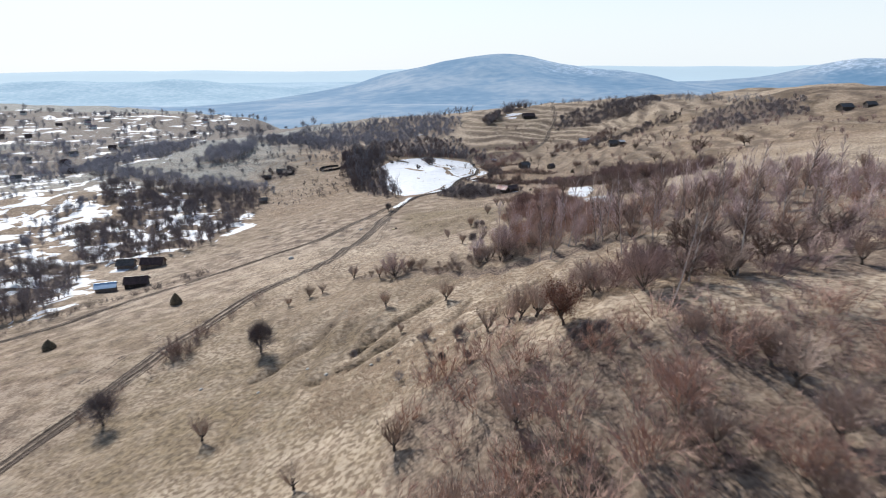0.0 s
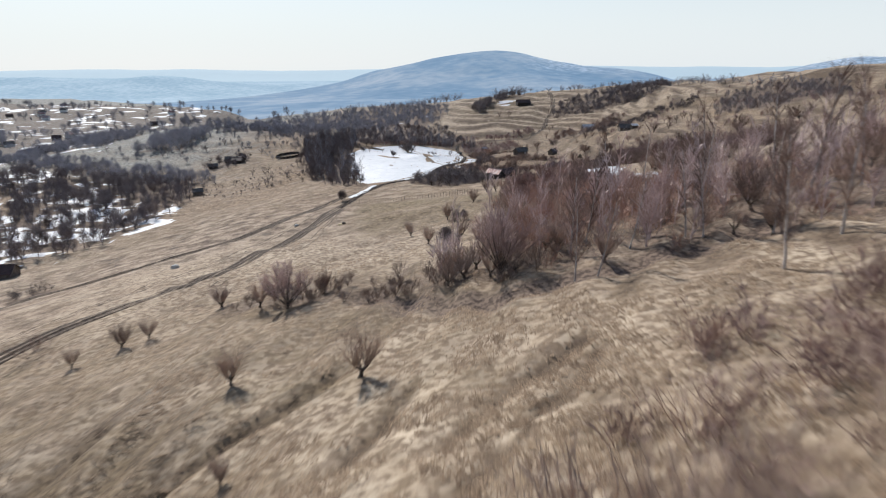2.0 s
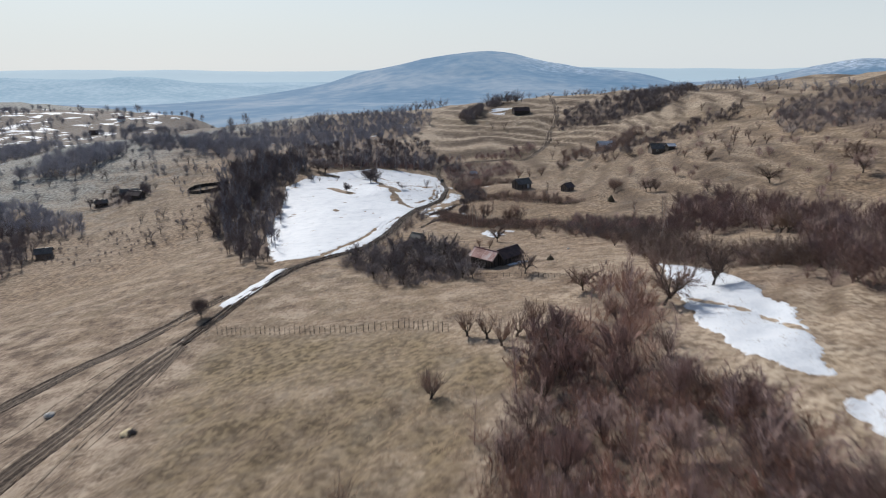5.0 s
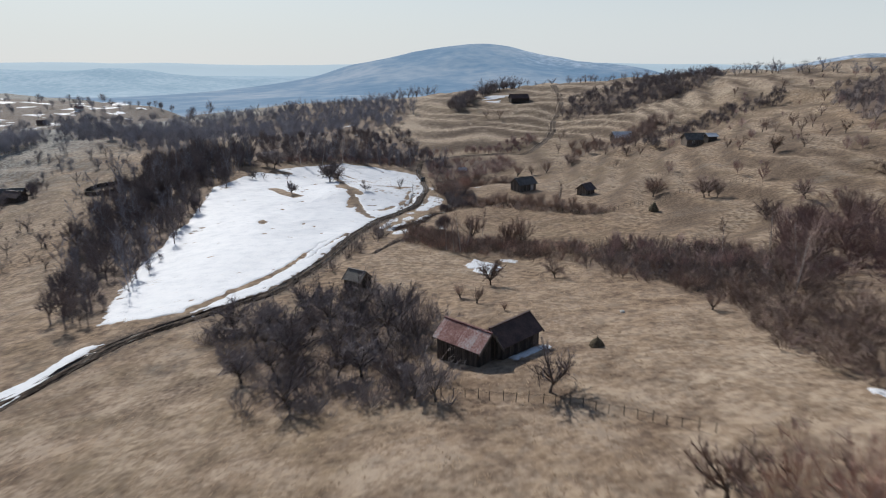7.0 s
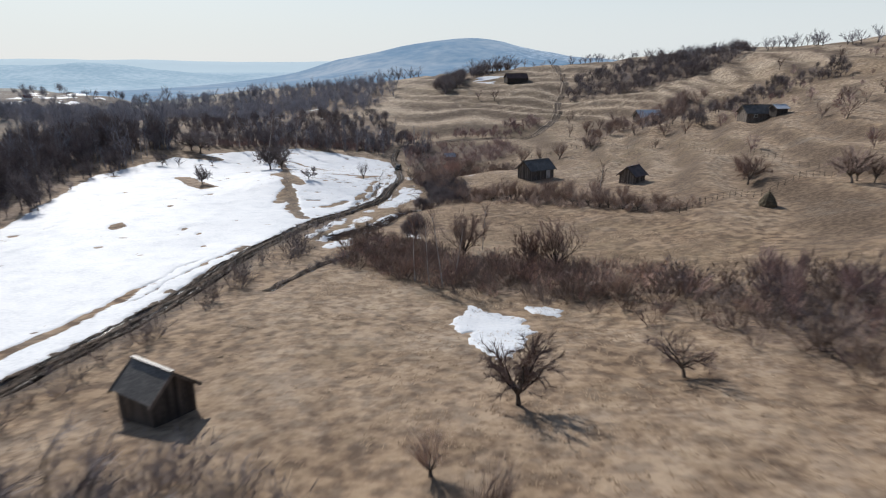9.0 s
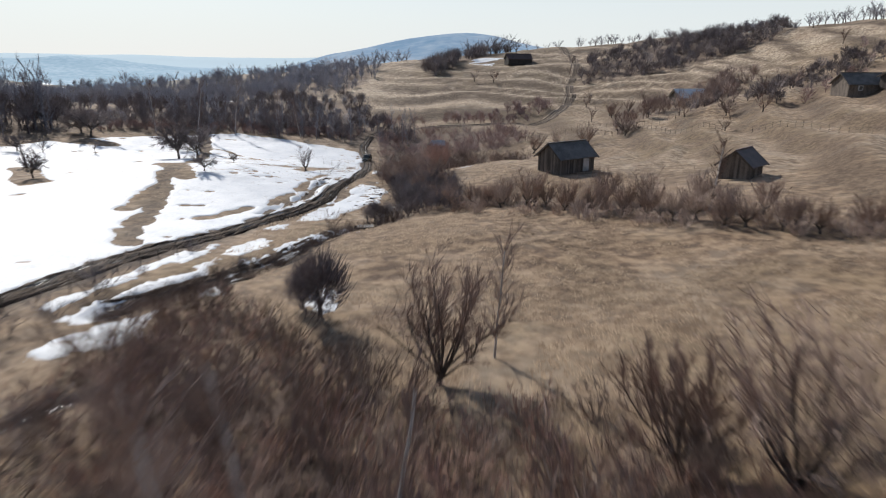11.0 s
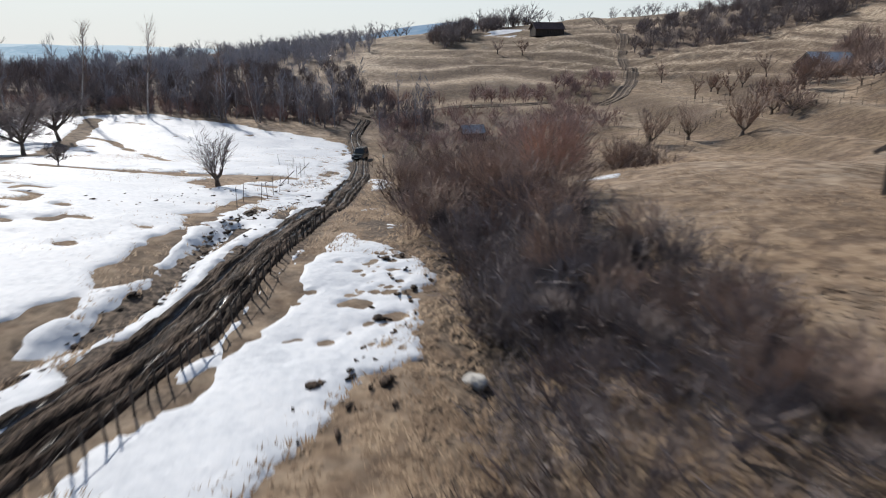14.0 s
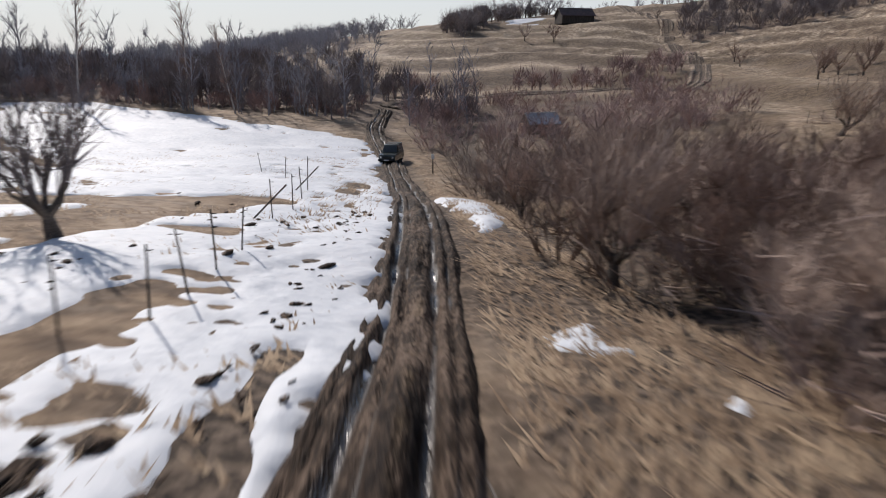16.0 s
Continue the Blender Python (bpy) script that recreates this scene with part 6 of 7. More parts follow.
house("barn", 54.8, 429.3, 31, 6.6, 4.4, 2.2, 1.7, OLD_WOOD, SLATE, "old dark board barn with a grey felt roof on dry grass", boards=0.25, door=(1.6, 1.1, 1.8, -1), door_mat=GREY_TIN, base=27.75)
house("hay_hut", 69.5, 409, 42, 3.8, 3.2, 1.6, 1.35, OLD_WOOD, BROWN_ROOF, "small dark wooden hay hut with a brown roof", "hut", boards=0.25)
house("shed", 13.1, 322.6, -34, 3.0, 2.6, 1.8, 1.1, DARK_WOOD, SLATE, "small black wooden shed with a grey roof beside the track", "shed", boards=0.25, over=0.25)
house("barn", 27.3, 289.4, -44, 5.3, 3.0, 1.95, 1.25, DARK_WOOD, RED_TIN, "dark barn wing with a rusty red tin roof", boards=0.25, sheets=10, over=0.35, base=39.6)
house("barn", 31.6, 290.6, 43, 5.6, 3.0, 1.95, 1.25, DARK_WOOD, BROWN_ROOF, "dark plank barn wing with a brown roof", boards=0.3, over=0.35, base=39.6)
house("shed", 130.5, 467.6, 10, 3.6, 3, 1.9, 0.8, DARK_WOOD, PALE_TIN, "low shed with a pale tin roof before a farmhouse", "shed")
house("farmhouse", 127.5, 472, 0, 10, 5.6, 2.3, 2.0, OLD_WOOD, SLATE, "far weathered farmhouse with a dark roof", "house", windows=[(-2.5, 0.9, -1), (2.5, 0.9, -1)])
house("farmhouse", 118.6, 535.5, 5, 9.4, 6, 2.3, 2.3, OLD_WOOD, PALE_BLUE_TIN, "far wooden house with a pale blue-grey tin roof", "house", windows=[(-2.4, 0.8, -1), (0.4, 0.8, -1), (2.8, 0.8, -1)])
house("hut", 40, 505, 10, 3.0, 2.2, 1.3, 0.8, OLD_WOOD, GREY_TIN, "little hut with a pale tin roof among bushes", "hut")
house("farmhouse", 88, 668, 8, 12, 7, 2.2, 2.4, DARK_WOOD, BROWN_ROOF, "dark far farmhouse below the hilltop", "house")
house("shed", -113, 198, 20, 6, 4, 2.0, 1.0, OLD_WOOD, BLUE_TIN, "farm shed with a blue tin roof beside the cart track", "shed")
house("barn", -105, 203, 15, 7, 5, 2.2, 1.6, DARK_WOOD, BROWN_ROOF, "low dark farm barn beside the cart track")
house("barn", -125, 236, 10, 6, 4.5, 1.8, 1.7, OLD_WOOD, SLATE, "dark farm barn below the bare wood")
house("barn", -114, 235, 5, 8, 5, 1.9, 1.9, OLD_WOOD, BROWN_ROOF, "long dark farm barn below the bare wood")
house("barn", -115, 446, 12, 7, 4.8, 1.8, 1.7, OLD_WOOD, SLATE, "dark barn of a far valley farm")
house("barn", -108, 436, -15, 6, 4.2, 1.8, 1.5, OLD_WOOD, BROWN_ROOF, "dark low barn of a far valley farm")
house("shed", -123, 436, 30, 4.6, 3.4, 1.6, 1.1, OLD_WOOD, SLATE, "dark shed of a far valley farm", "shed")
house("shed", -107, 366, 20, 4.4, 3.6, 1.6, 1.2, OLD_WOOD, SLATE, "dark field shed in the valley meadow", "shed")
house("farmhouse", 287, 462, 15, 10, 6, 2.2, 2.2, DARK_WOOD, SLATE, "dark farmhouse on the far ridge", "house")
house("farmhouse", 298, 452, 5, 7, 5, 2.0, 1.8, DARK_WOOD, SLATE, "dark farm shed on the far ridge", "shed")
VILLAGE = [(-399, 604, 20, 0), (-365, 607, 60, 1), (-322, 604, 10, 2), (-321, 690, 30, 0), (-347, 540, 50, 2), (-317, 538, 0, 1), (-350, 512, 25, 0), (-420, 560, 70, 1), (-440, 630, 15, 2), (-380, 650, 40, 0),
           (-300, 570, 35, 1), (-460, 590, 5, 0), (-410, 520, 45, 2), (-360, 690, 20, 1)]
village_rng = random.Random(12)
VILLAGE += [(village_rng.uniform(-760, -260), village_rng.uniform(680, 1080), village_rng.uniform(0, 90), village_rng.randrange(3)) for _ in range(22)]
for vx, vy, turn, kind in VILLAGE:
    house("village_house", vx, vy, turn, 7.5, 5.5, 2.6, 2.3, (PLASTER, OLD_WOOD, PLASTER)[kind], (SLATE, BROWN_ROOF, RED_TIN)[kind], ("white village house with a dark roof", "wooden village house with a brown roof", "white village house with a reddish roof")[kind], "house", group="village houses")

# ---- fences


def fence(pts, gap, tall, rails, label, seed, mat=OLD_WOOD, thick=0.038):
    rng = random.Random(seed)
    p = np.array(pts, float)
    s = np.concatenate([[0], np.cumsum(np.hypot(*np.diff(p, axis=0).T))])
    root = new("fence")
    heads = []
    for d in np.arange(0, s[-1], gap):
        x, y = np.interp(d, s, p[:, 0]) + rng.uniform(-0.08, 0.08), np.interp(d, s, p[:, 1]) + rng.uniform(-0.08, 0.08)
        z, h = ground_at(x, y), tall * rng.uniform(0.8, 1.15)
        st = Sticks()
        st.add((x, y, z - 0.3), (x + rng.uniform(-0.08, 0.08), y + rng.uniform(-0.08, 0.08), z + h), thick, thick * 0.75, 6)
        part("post", st.arrays(), mat, root)
        heads.append((x, y, z))
    for r in range(rails):
        up = tall * (0.8 - 0.42 * r)
        for a, b in zip(heads[:-1], heads[1:]):
            st = Sticks()
            st.add((a[0], a[1], a[2] + up + rng.uniform(-0.06, 0.06)), (b[0], b[1], b[2] + up + rng.uniform(-0.06, 0.06)), 0.018, 0.015, 4)
            part("rail", st.arrays(), mat, root)
    return tagged(root, label, "fence")


fence([(-18.8, 266), (-7.2, 262), (3.9, 258), (12.5, 256.7), (19, 251.5)], 0.9, 1.4, 1, "rough wooden stake fence across the meadow", 1, DARK_WOOD, 0.055)
fence([(24.4, 281), (34.3, 277), (43.3, 269)], 1.1, 0.9, 1, "rough stake fence in front of the barn", 2, DARK_WOOD)
fence([(18.9, 401), (20.6, 406.5), (21.7, 412), (22.5, 418.6), (23.1, 424), (23.4, 429), (23.7, 432.8), (24.1, 437)], 0.6, 0.75, 1, "dark stake fence along the muddy track", 3, DARK_WOOD, 0.035)
fence([(94, 452), (93, 423), (94, 400), (100, 369)], 2.2, 1.1, 1, "weathered stake fence across the terraced meadow", 11)
fence([(65, 376), (77, 381), (85, 382), (93, 384)], 1.2, 1.1, 2, "dark pole fence running down to the hedge", 12, DARK_WOOD)
fence([(62, 490), (85, 497), (93, 459)], 1.8, 1.1, 1, "weathered stake fence above the barns", 13)
fence([(67, 493), (78, 496), (89, 493), (100, 492)], 1.8, 1.2, 1, "low stake fence across the slope", 4)
fence([(74.6, 510), (84.6, 513.4), (94.5, 510.5), (104, 507)], 1.8, 1.2, 1, "stake fence beyond the meadow", 5)
fence([(0.5, 318), (7.2, 345), (10.5, 366), (15.2, 388)], 2.2, 1.3, 0, "dark leaning stakes along the track verge", 7, DARK_WOOD)

rng = random.Random(9)
for px, py, ph, lean in [(19.3, 452.7, 1.6, 0), (19.6, 454.9, 1.6, 2), (19.5, 458, 1.6, -2), (19.2, 461.7, 1.9, 4), (19.5, 445.4, 1.6, 0), (19.5, 447.5, 1.3, 8), (19.5, 443.6, 1.5, -6), (19.4, 441.9, 1.5, 5),
                         (18.5, 441, 1.4, 4), (19, 437.5, 1.6, 0), (15.1, 472, 1.5, -10), (17, 468.7, 1.4, 6)]:
    ph *= 0.85
    st = Sticks()
    a = radians(lean)
    st.add((0, 0, -0.3), (math.sin(a) * ph, 0.05, ph * math.cos(a)), 0.024, 0.019, 6)
    st.add((math.sin(a) * ph * 0.93, 0, ph * 0.93), (math.sin(a) * ph * 0.93 + 0.12, 0.02, ph * 0.93), 0.012, 0.012, 4)
    o = sheet("fence_post", *st.arrays(), DARK_WOOD)
    o.location = (px, py, ground_at(px, py))
    tagged(o, "thin dark wooden post standing in the snow", "post", "snow posts")
for bx, by in ((18.9, 452.3), (18.9, 461)):
    st = Sticks()
    st.add((0.9, 0.5, 1.05), (-0.3, -0.3, -0.1), 0.03, 0.03, 5)
    o = sheet("brace_pole", *st.arrays(), DARK_WOOD)
    o.location = (bx, by, ground_at(bx, by))
    tagged(o, "slanting pole propped against a fence post", "pole", "braces")

# ---- haystacks, stones and odds and ends


def haystack(x, y, tall, wide):
    root = new("haystack")
    rng = np.random.default_rng(int(abs(x) * 3 + y))
    rings = [(0.0, 1.0), (0.2, 1.06), (0.4, 0.92), (0.6, 0.7), (0.78, 0.45), (0.92, 0.2), (1.0, 0.03)]
    n = 16
    v = np.array([(math.cos(6.2832 * k / n) * wide * r * rng.uniform(0.92, 1.08), math.sin(6.2832 * k / n) * wide * r * rng.uniform(0.92, 1.08), h * tall - 0.1) for h, r in rings for k in range(n)])
    f = [(i * n + k, i * n + (k + 1) % n, (i + 1) * n + (k + 1) % n, (i + 1) * n + k) for i in range(len(rings) - 1) for k in range(n)]
    part("hay", (v, f), HAY, root)
    st = Sticks()
    st.add((0, 0, tall * 0.8), (0.03, 0.02, tall * 1.14), 0.045, 0.03, 6)
    part("pole", st.arrays(), DARK_WOOD, root)
    root.location = (x, y, ground_at(x, y))
    return tagged(root, "dark weathered conical haystack round a pole", "haystack", "haystacks")


for hx, hy, ht, hw in ((-72.5, 159, 3.2, 1.5), (-93.5, 136, 2.6, 1.5), (40, 289, 1.0, 0.7), (76.3, 373.8, 2.2, 1.1)):
    haystack(hx, hy, ht, hw)


def boulder(name, x, y, size, mat, label, category, flat=0.6, lift=0.0):
    bm = bmesh.new()
    bmesh.ops.create_icosphere(bm, subdivisions=3, radius=size)
    for v in bm.verts:
        k = 1 + 0.28 * noise.noise(v.co * (1.4 / size) + Vector((x, y, 0))) + 0.1 * noise.noise(v.co * (4 / size))
        v.co = v.co * k
        v.co.z *= flat
    me = bpy.data.meshes.new(name)
    bm.to_mesh(me)
    bm.free()
    me.materials.append(mat)
    o = new(name, me)
    o.location = (x, y, ground_at(x, y) + size * flat * 0.4 + lift)
    return tagged(o, label, category)


boulder("stone", -51.5, 202, 0.9, STONE, "big pale boulder lying beside the track", "stone", 0.7)
boulder("stone", -33.4, 243.2, 0.6, STONE, "pale boulder lying in the worn grass", "stone", 0.6)
boulder("straw_heap", -19.4, 235.2, 0.9, STRAW, "small heap of loose pale straw", "straw", 0.35)
boulder("stump", -18.7, 234.9, 0.5, DARK_WOOD, "blackened tree stump beside a straw heap", "stump", 0.8, 0.1)
for sx, sy, sr in ((-12, 92, 0.3), (-20, 95, 0.35), (-24, 99, 0.3), (-31, 93, 0.3), (-43, 99, 0.35), (30.3, 417.5, 0.35), (46, 300, 0.3)):
    boulder("stone", sx, sy, sr, STONE, "small pale field stone in the grass", "stone")

# stone-ringed pen
pen = new("sheep_pen")
for k in range(28):
    a = 6.2832 * k / 28
    x, y = -79 + 8 * math.cos(a), 440 + 6 * math.sin(a)
    if k in (3, 4):
        continue
    z = ground_at(x, y)
    o = part("panel", box((-0.95, -0.08, -0.3), (0.95, 0.08, 1.3)), DARK_WOOD, pen)
    o.matrix_basis = pose(x, y, z, 0, 0, math.degrees(a) + 90)
tagged(pen, "round dark board sheep pen in the valley meadow", "pen")

PALE_WOOD = material("bleached_planks", [(0.09, 0.08, 0.07), (0.16, 0.145, 0.13), (0.24, 0.22, 0.20)], 0.4, 0.85, 0.006, 0.05, per_object=0.3)
# plank footbridge over the brook
bridge = new("footbridge")
bridge.matrix_basis = pose(28.1, 400.7, ground_at(29, 400.5) + 0.1, 0, 0, 5) @ Matrix.Scale(0.75, 4)
for k in range(9):
    o = part("plank", box((-0.11, -0.7, 0), (0.11, 0.7, 0.05)), PALE_WOOD, bridge)
    o.matrix_basis = pose(-0.95 + k * 0.235, 0, 0.08 + 0.01 * (k % 3), 0, 0, (k % 3 - 1) * 2)
for sy in (-0.45, 0.45):
    part("beam", box((-1.5, sy - 0.08, -0.25), (1.5, sy + 0.08, 0.07)), DARK_WOOD, bridge)
tagged(bridge, "little weathered plank footbridge over the brook", "bridge")

# post with a white cap beside the parked car
marker = new("marker_post")
mx0, my0 = 26.2, 481.3
marker.location = (mx0, my0, ground_at(mx0, my0))
st = Sticks()
st.add((0, 0, -0.3), (0, 0, 1.2), 0.06, 0.05, 8)
part("post", st.arrays(), OLD_WOOD, marker)
part("cap", box((-0.11, -0.11, 1.15), (0.11, 0.11, 1.5)), PLASTER, marker, "white painted cap")
tagged(marker, "wooden marker post with a white cap beside the track", "post")

# ---- the parked car
PAINT = material("dark_green_car_paint", [(0.03, 0.036, 0.034), (0.05, 0.058, 0.055), (0.085, 0.095, 0.09)], 0.6, 0.25)
GLASS = material("dark_car_glass", [(0.03, 0.035, 0.04), (0.05, 0.055, 0.06)], 1.0, 0.08)
RUBBER = material("tyre_rubber", [(0.012, 0.012, 0.012), (0.025, 0.024, 0.023)], 0.2, 0.8)
CHROME = material("pale_metal", [(0.5, 0.5, 0.5), (0.65, 0.65, 0.66)], 0.3, 0.3, metal=0.7)


def loft(sections):
    """A closed skin through outlines of the same count."""
    n = len(sections[0])
    v = np.array([p for s in sections for p in s], float)
    f = [(i * n + k, i * n + (k + 1) % n, (i + 1) * n + (k + 1) % n, (i + 1) * n + k) for i in range(len(sections) - 1) for k in range(n)]
    bm = bmesh.new()
    vs = [bm.verts.new(p) for p in v]
    for q in f:
        bm.faces.new([vs[i] for i in q])
    bm.faces.new([vs[k] for k in range(n)][::-1])
    bm.faces.new([vs[(len(sections) - 1) * n + k] for k in range(n)])
    bmesh.ops.recalc_face_normals(bm, faces=bm.faces)
    return bm


def bm_part(name, bm, mat, parent, label="", bevel=0.0):
    if bevel:
        bmesh.ops.bevel(bm, geom=list(bm.edges), offset=bevel, segments=2, affect="EDGES")
    me = bpy.data.meshes.new(name)
    bm.to_mesh(me)
    bm.free()
    me.materials.append(mat)
    o = new(name, me)
    o.parent = parent
    return tagged(o, label)


car = new("car")
car.matrix_basis = pose(23.0, 487.0, ground_at(23.0, 487.0) - 0.1, 0, 0, -14) @ Matrix.Scale(0.85, 4)
W_ = 0.84
side = lambda y, zl, zh, w: [(-w, y, zl), (w, y, zl), (w, y, zh * 0.7 + zl * 0.3), (w * 0.95, y, zh), (-w * 0.95, y, zh), (-w, y, zh * 0.7 + zl * 0.3)]
bm_part("body", loft([side(-2.0, 0.45, 0.85, W_ * 0.94), side(-1.9, 0.35, 0.98, W_), side(-0.8, 0.32, 1.06, W_), side(0.0, 0.32, 1.08, W_), side(1.8, 0.35, 1.08, W_), side(1.95, 0.45, 1.02, W_ * 0.96)]), PAINT, car)
cab = loft([side(-0.85, 1.04, 1.1, W_ * 0.92), side(-0.35, 1.04, 1.72, W_ * 0.84), side(1.7, 1.04, 1.76, W_ * 0.84), side(1.85, 1.04, 1.2, W_ * 0.9)])
bm_part("cabin", cab, PAINT, car)
part("windscreen", slab([(-0.62, -0.86, 1.12), (0.62, -0.86, 1.12), (0.58, -0.44, 1.62), (-0.58, -0.44, 1.62)], -0.03), GLASS, car)
for s_ in (-1, 1):
    q = [(s_ * 0.795, -0.25, 1.15), (s_ * 0.795, 1.6, 1.15), (s_ * 0.745, 1.5, 1.6), (s_ * 0.745, -0.2, 1.6)]
    part("side_window", slab(q if s_ > 0 else q[::-1], 0.02), GLASS, car)
    part("mirror", box((s_ * 0.86 - 0.09, -0.62, 1.08), (s_ * 0.86 + 0.09, -0.5, 1.24)), PAINT, car)
    lamp = Sticks()
    lamp.add((s_ * 0.6, -2.03, 0.74), (s_ * 0.6, -1.94, 0.74), 0.11, 0.12, 14)
    part("headlight", lamp.arrays(), CHROME, car, "round pale headlight")
    part("lens", box((s_ * 0.6 - 0.08, -2.035, 0.66), (s_ * 0.6 + 0.08, -2.02, 0.82)), CHROME, car)
    for wy in (-1.25, 1.2):
        wheel = new("wheel")
        wheel.parent = car
        wheel.location = (s_ * 0.72, wy, 0.36)
        t = Sticks()
        t.add((-0.11, 0, 0), (0.11, 0, 0), 0.36, 0.36, 20)
        tv, tf = t.arrays()
        t2 = Sticks()
        t2.add((-0.10, 0, 0), (-0.11, 0, 0), 0.22, 0.36, 20)
        t2.add((0.11, 0, 0), (0.10, 0, 0), 0.36, 0.22, 20)
        a2, f2 = t2.arrays()
        part("tyre", (np.concatenate([tv, a2]), np.concatenate([tf, f2 + len(tv)])), RUBBER, wheel)
        r = Sticks()
        r.add((-0.095, 0, 0), (0.095, 0, 0), 0.22, 0.22, 16)
        r.add((s_ * 0.09, 0, 0), (s_ * 0.06, 0, 0), 0.215, 0.02, 16)
        part("rim", r.arrays(), CHROME, wheel)
part("grille", box((-0.42, -2.03, 0.62), (0.42, -1.98, 0.84)), RUBBER, car)
part("bumper", box((-0.84, -2.14, 0.42), (0.84, -1.98, 0.58)), RUBBER, car)
part("number_plate", box((-0.26, -2.155, 0.45), (0.26, -2.142, 0.55)), PLASTER, car)
part("roof_rack", box((-0.62, -0.1, 1.80), (0.62, 1.4, 1.84)), RUBBER, car)
for k in range(4):
    part("rack_bar", box((-0.66, -0.05 + k * 0.46, 1.74), (0.66, 0.01 + k * 0.46, 1.80)), CHROME, car)
tagged(car, "dark off-road car parked on the muddy track", "car")

# ---- distant hills; a blue glow in their materials stands in for air haze
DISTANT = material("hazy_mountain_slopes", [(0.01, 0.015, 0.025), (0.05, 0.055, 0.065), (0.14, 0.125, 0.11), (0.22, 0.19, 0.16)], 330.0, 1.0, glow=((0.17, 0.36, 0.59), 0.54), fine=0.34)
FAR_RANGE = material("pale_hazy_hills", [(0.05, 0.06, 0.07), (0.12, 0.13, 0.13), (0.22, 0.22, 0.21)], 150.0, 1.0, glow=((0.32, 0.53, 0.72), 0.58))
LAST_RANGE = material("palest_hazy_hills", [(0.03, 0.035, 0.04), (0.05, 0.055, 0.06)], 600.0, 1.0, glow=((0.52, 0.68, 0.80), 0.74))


def range_of_hills(name, peaks, x0, x1, y0, y1, cells, mat, label, rough, bottom=-25.0, snowy=False):
    xs, ys = np.linspace(x0, x1, cells), np.linspace(y0, y1, cells // 2)
    X, Y = [m.ravel() for m in np.meshgrid(xs, ys)]
    z = np.full(X.shape, bottom)
    for cx, cy, rx, ry, h in peaks:
        z = z + h * np.exp(-((X - cx)**2 / (2 * rx * rx) + (Y - cy)**2 / (2 * ry * ry)))
    z = z + rough * (wave(X, Y, 320, 40) + 0.5 * wave(X, Y, 130, 41) + 0.25 * wave(X, Y, 55, 42)) * smooth(z, bottom, bottom + 60)
    ob = sheet(name, np.stack([X, Y, z], 1), grid_faces(len(xs), len(ys)), mat)
    if snowy:
        layer(ob, "snowy", 0.6 * smooth(X, 180, 480) * smooth(z, 10, 60))
    return tagged(ob, label, "hills", kind="structure")


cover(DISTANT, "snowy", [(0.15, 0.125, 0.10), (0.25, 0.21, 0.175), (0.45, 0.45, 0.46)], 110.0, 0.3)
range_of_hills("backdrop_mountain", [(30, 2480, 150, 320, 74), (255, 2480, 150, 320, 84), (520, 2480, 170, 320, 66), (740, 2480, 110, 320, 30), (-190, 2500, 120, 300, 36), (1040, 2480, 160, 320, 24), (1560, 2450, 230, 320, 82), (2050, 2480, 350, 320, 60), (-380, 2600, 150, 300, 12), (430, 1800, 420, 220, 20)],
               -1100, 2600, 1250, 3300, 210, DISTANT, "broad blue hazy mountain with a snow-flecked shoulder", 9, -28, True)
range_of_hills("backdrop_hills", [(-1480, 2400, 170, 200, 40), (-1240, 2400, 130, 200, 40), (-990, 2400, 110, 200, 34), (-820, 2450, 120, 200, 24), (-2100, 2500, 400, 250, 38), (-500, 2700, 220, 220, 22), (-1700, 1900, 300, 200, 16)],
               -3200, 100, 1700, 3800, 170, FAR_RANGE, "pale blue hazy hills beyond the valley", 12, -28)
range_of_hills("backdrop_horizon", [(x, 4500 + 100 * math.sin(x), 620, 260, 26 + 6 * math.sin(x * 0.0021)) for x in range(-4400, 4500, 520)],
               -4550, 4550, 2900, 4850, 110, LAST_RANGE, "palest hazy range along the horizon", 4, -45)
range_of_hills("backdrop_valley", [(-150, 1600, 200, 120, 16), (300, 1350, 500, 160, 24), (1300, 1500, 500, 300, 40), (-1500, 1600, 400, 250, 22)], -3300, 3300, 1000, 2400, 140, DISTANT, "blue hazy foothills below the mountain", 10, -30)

# ---- grass tufts near the flight


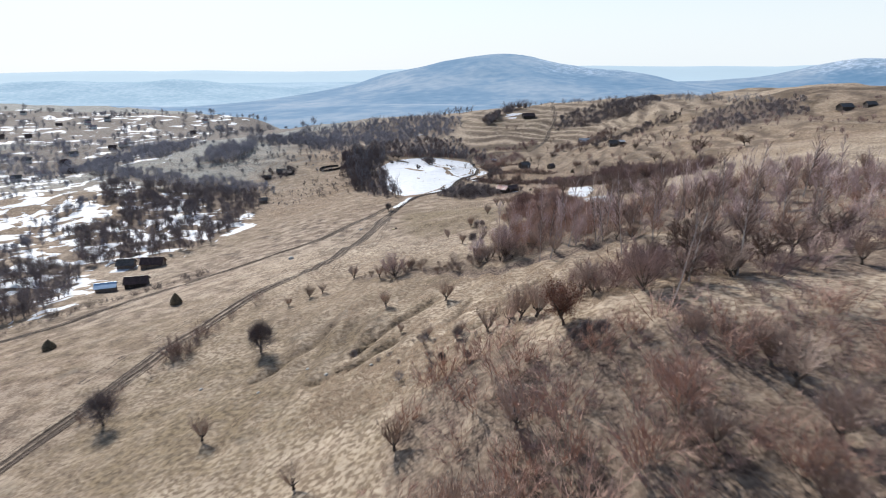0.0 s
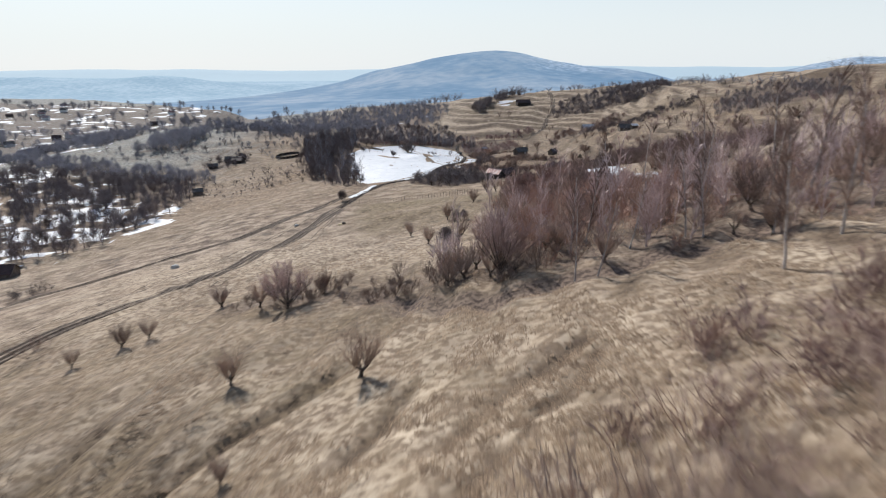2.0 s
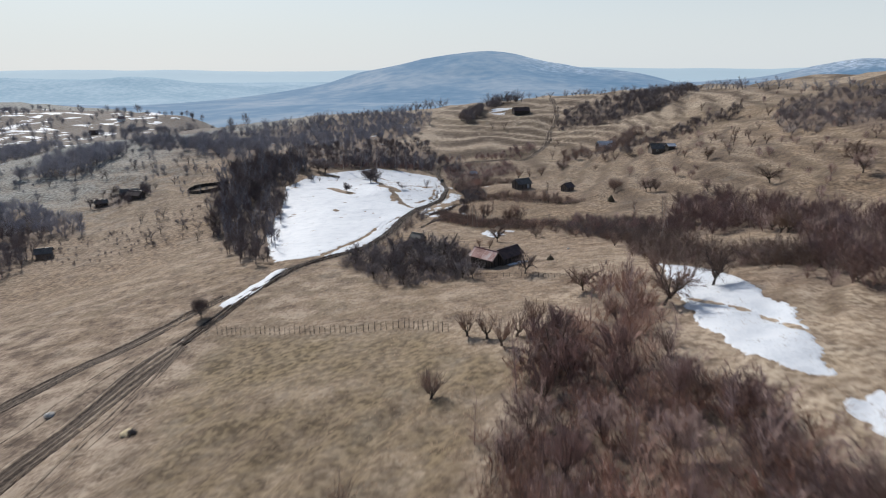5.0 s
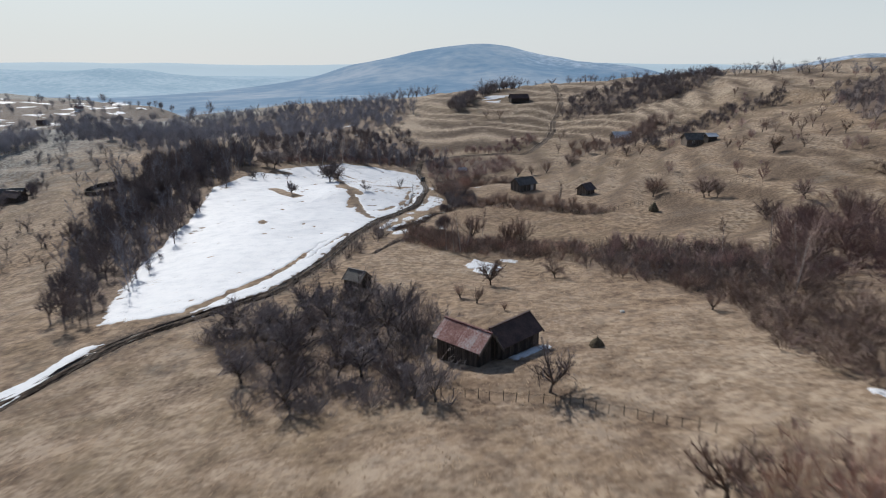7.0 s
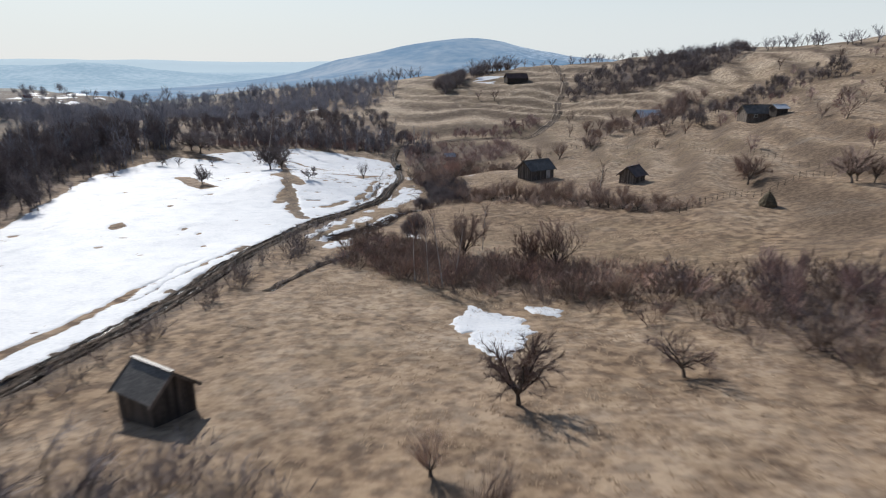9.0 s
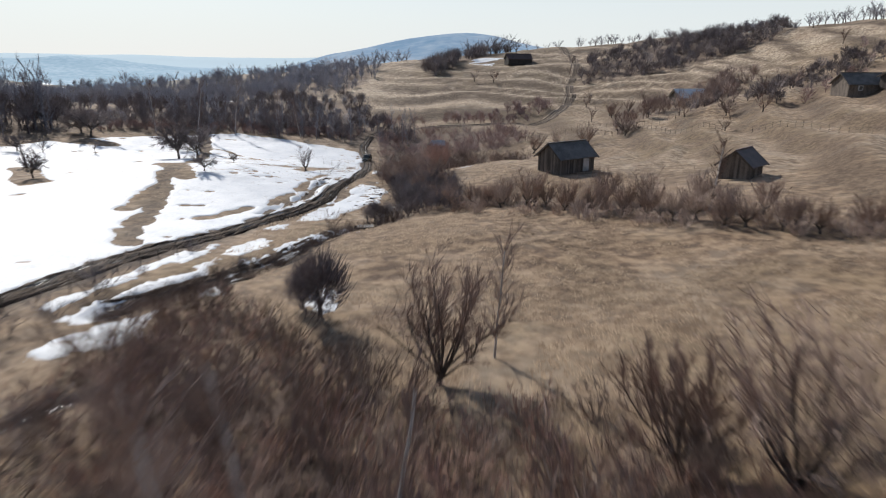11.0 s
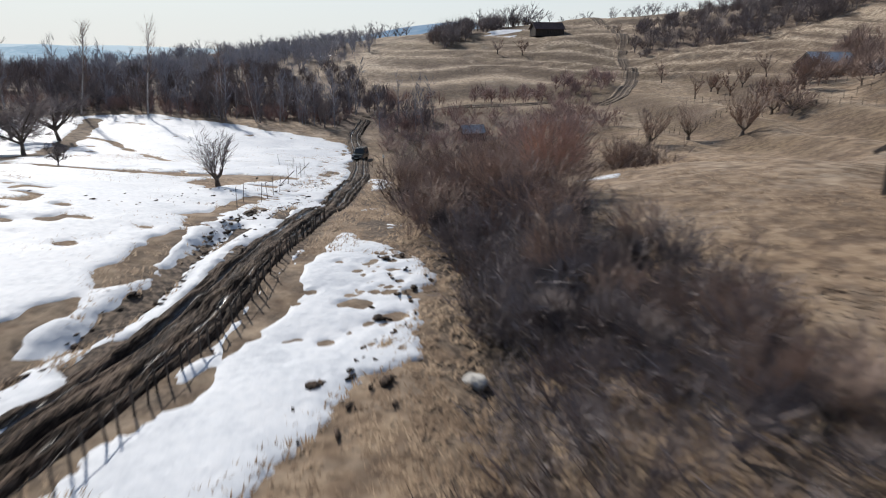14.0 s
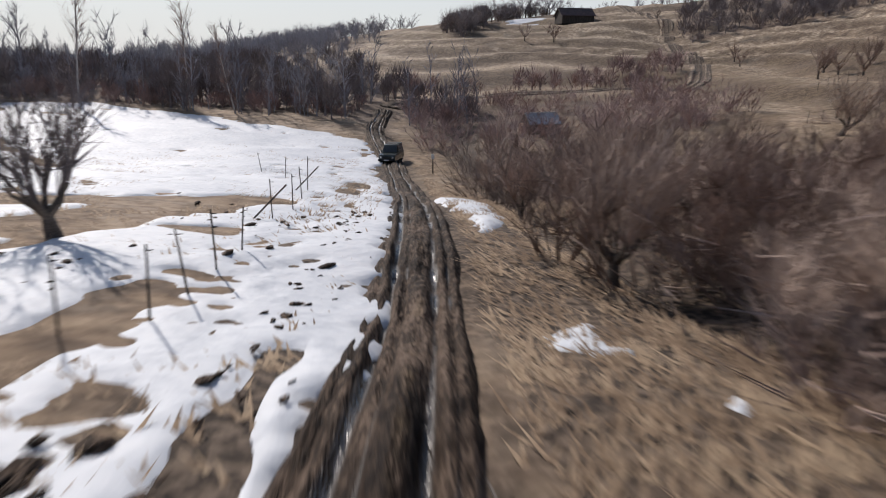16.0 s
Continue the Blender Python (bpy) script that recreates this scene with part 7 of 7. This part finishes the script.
def tufts(name, x0, x1, y0, y1, count, low, high, seed, near=1.5, outline=None):
    """Matted dry grass: low tufts whose blades lie over the way the wind has combed them."""
    rng = np.random.default_rng(seed)
    x, y = rng.uniform(x0, x1, count), rng.uniform(y0, y1, count)
    ok = (to_line(x, y, TRACK) > near) & (inside(x, y, WEDGE) < 0) & (wave(x, y, 3.0, seed) + 0.5 * wave(x, y, 11, seed + 1) > -0.25)
    if outline:
        ok &= inside(x, y, outline) > 0
    x, y = x[ok], y[ok]
    n = len(x)
    z = land(x, y)
    comb = 2.2 * wave(x, y, 14, 60) + 1.0
    V, F = [], []
    for k in range(3):
        h = rng.uniform(low, high, n)
        way, far = comb + rng.normal(size=n) * 0.5, h * rng.uniform(2.2, 4.2, n)
        lx, ly = np.cos(way) * far, np.sin(way) * far
        w = rng.uniform(0.025, 0.055, n)
        c, s = -np.sin(way) * w, np.cos(way) * w
        ox, oy = x + rng.normal(size=n) * 0.08, y + rng.normal(size=n) * 0.08
        tip = np.stack([ox + lx, oy + ly, z + h], 1)
        V.append(np.stack([np.stack([ox - c, oy - s, z - 0.03], 1), np.stack([ox + c, oy + s, z - 0.03], 1), tip], 1).reshape(-1, 3))
        F.append(np.arange(3 * n).reshape(-1, 3) + k * 3 * n)
    ob = sheet(name, np.concatenate(V), np.concatenate(F), TUFT, None, False)
    return tagged(ob, "matted tufts of dry straw-coloured grass", "grass", kind="stuff")


tufts("grass", -20, 50, 74, 126, 22000, 0.12, 0.3, 55)
tufts("grass", 18, 62, 338, 425, 42000, 0.06, 0.14, 51)
tufts("grass", -4, 60, 412, 500, 34000, 0.05, 0.14, 52)
tufts("grass", 24, 33, 422, 478, 4500, 0.06, 0.2, 56)
tufts("grass", 22, 25.5, 411, 435, 5000, 0.08, 0.22, 57, 1.0, [(22.4, 411.5), (23.1, 420), (23.3, 426), (23.6, 430), (23.9, 434), (25, 434), (24.4, 428.4), (23.9, 423.5), (23.1, 418.5), (22.4, 411.5)])
tufts("grass", -35, 35, 75, 200, 26000, 0.06, 0.16, 53)
tufts("grass", -30, 62, 200, 338, 24000, 0.06, 0.16, 54)


# clods of soil and blackened tussocks standing out of the snow beside the track


def clods(name, pts, wide, count, low, high, lift, label, seed):
    rng = np.random.default_rng(seed)
    p = np.array(pts, float)
    s = np.concatenate([[0], np.cumsum(np.hypot(*np.diff(p, axis=0).T))])
    t, off = rng.uniform(0, s[-1], count), rng.normal(size=(count, 2)) * wide
    cx, cy = np.interp(t, s, p[:, 0]) + off[:, 0], np.interp(t, s, p[:, 1]) + off[:, 1]
    cz = land(cx, cy)
    V, F, n = [], [], 0
    ring = np.arange(7) * 2 * math.pi / 7
    for x, y, z in zip(cx, cy, cz):
        r = rng.uniform(low, high) * (0.7 + 0.9 * rng.random()**3)
        turn, flat = 1.4 + rng.normal() * 0.5, rng.uniform(0.35, 0.8)
        v = []
        for h, w in ((-0.6, 1.1), (0.3, 1.0), (0.6, 0.55)):
            g = r * w * rng.uniform(0.45, 1.55, 7)
            a, e = g * np.cos(ring), g * flat * np.sin(ring)
            v.append(np.stack([x + a * math.cos(turn) - e * math.sin(turn), y + a * math.sin(turn) + e * math.cos(turn), z + lift + r * 0.3 * h * rng.uniform(0.4, 1.6, 7)], 1))
        V += v
        F += [(n + k * 7 + i, n + k * 7 + (i + 1) % 7, n + (k + 1) * 7 + (i + 1) % 7, n + (k + 1) * 7 + i) for k in (0, 1) for i in range(7)]
        F += [(n + 14, n + 15, n + 16, n + 17), (n + 14, n + 17, n + 18, n + 20), (n + 18, n + 19, n + 20, n + 20)]
        n += 21
    F = np.array(F)
    F[:, 3] = np.where(F[:, 3] == F[:, 2], F[:, 0], F[:, 3])
    quads = F[[len(set(q)) == 4 for q in F.tolist()]]
    ob = sheet(name, np.concatenate(V), quads, MUD)
    return tagged(ob, label, "soil", kind="stuff")


clods("soil_clods", [(17.8, 412), (18.9, 419.5), (19.6, 424), (19.6, 429), (19.7, 434), (20, 438)], 0.3, 190, 0.08, 0.2, 0.09, "dark clods of thawed soil along a snowy ditch", 91)
clods("soil_clods", [(19.2, 420), (20.6, 428), (21, 436), (21.5, 444), (21.8, 455)], 0.5, 110, 0.05, 0.15, 0.1, "dark clods of mud thrown onto the snow beside the track", 92)
clods("tussocks", [(26.6, 414.6), (27.6, 419), (28.4, 424), (27.6, 428)], 0.6, 46, 0.08, 0.2, 0.09, "dark grass tussocks standing out of the trodden snow", 93)
clods("tussocks", [(12, 432), (15, 438), (17, 446), (19, 456)], 1.4, 60, 0.05, 0.14, 0.1, "dark grass tussocks standing out of the trodden snow", 94)
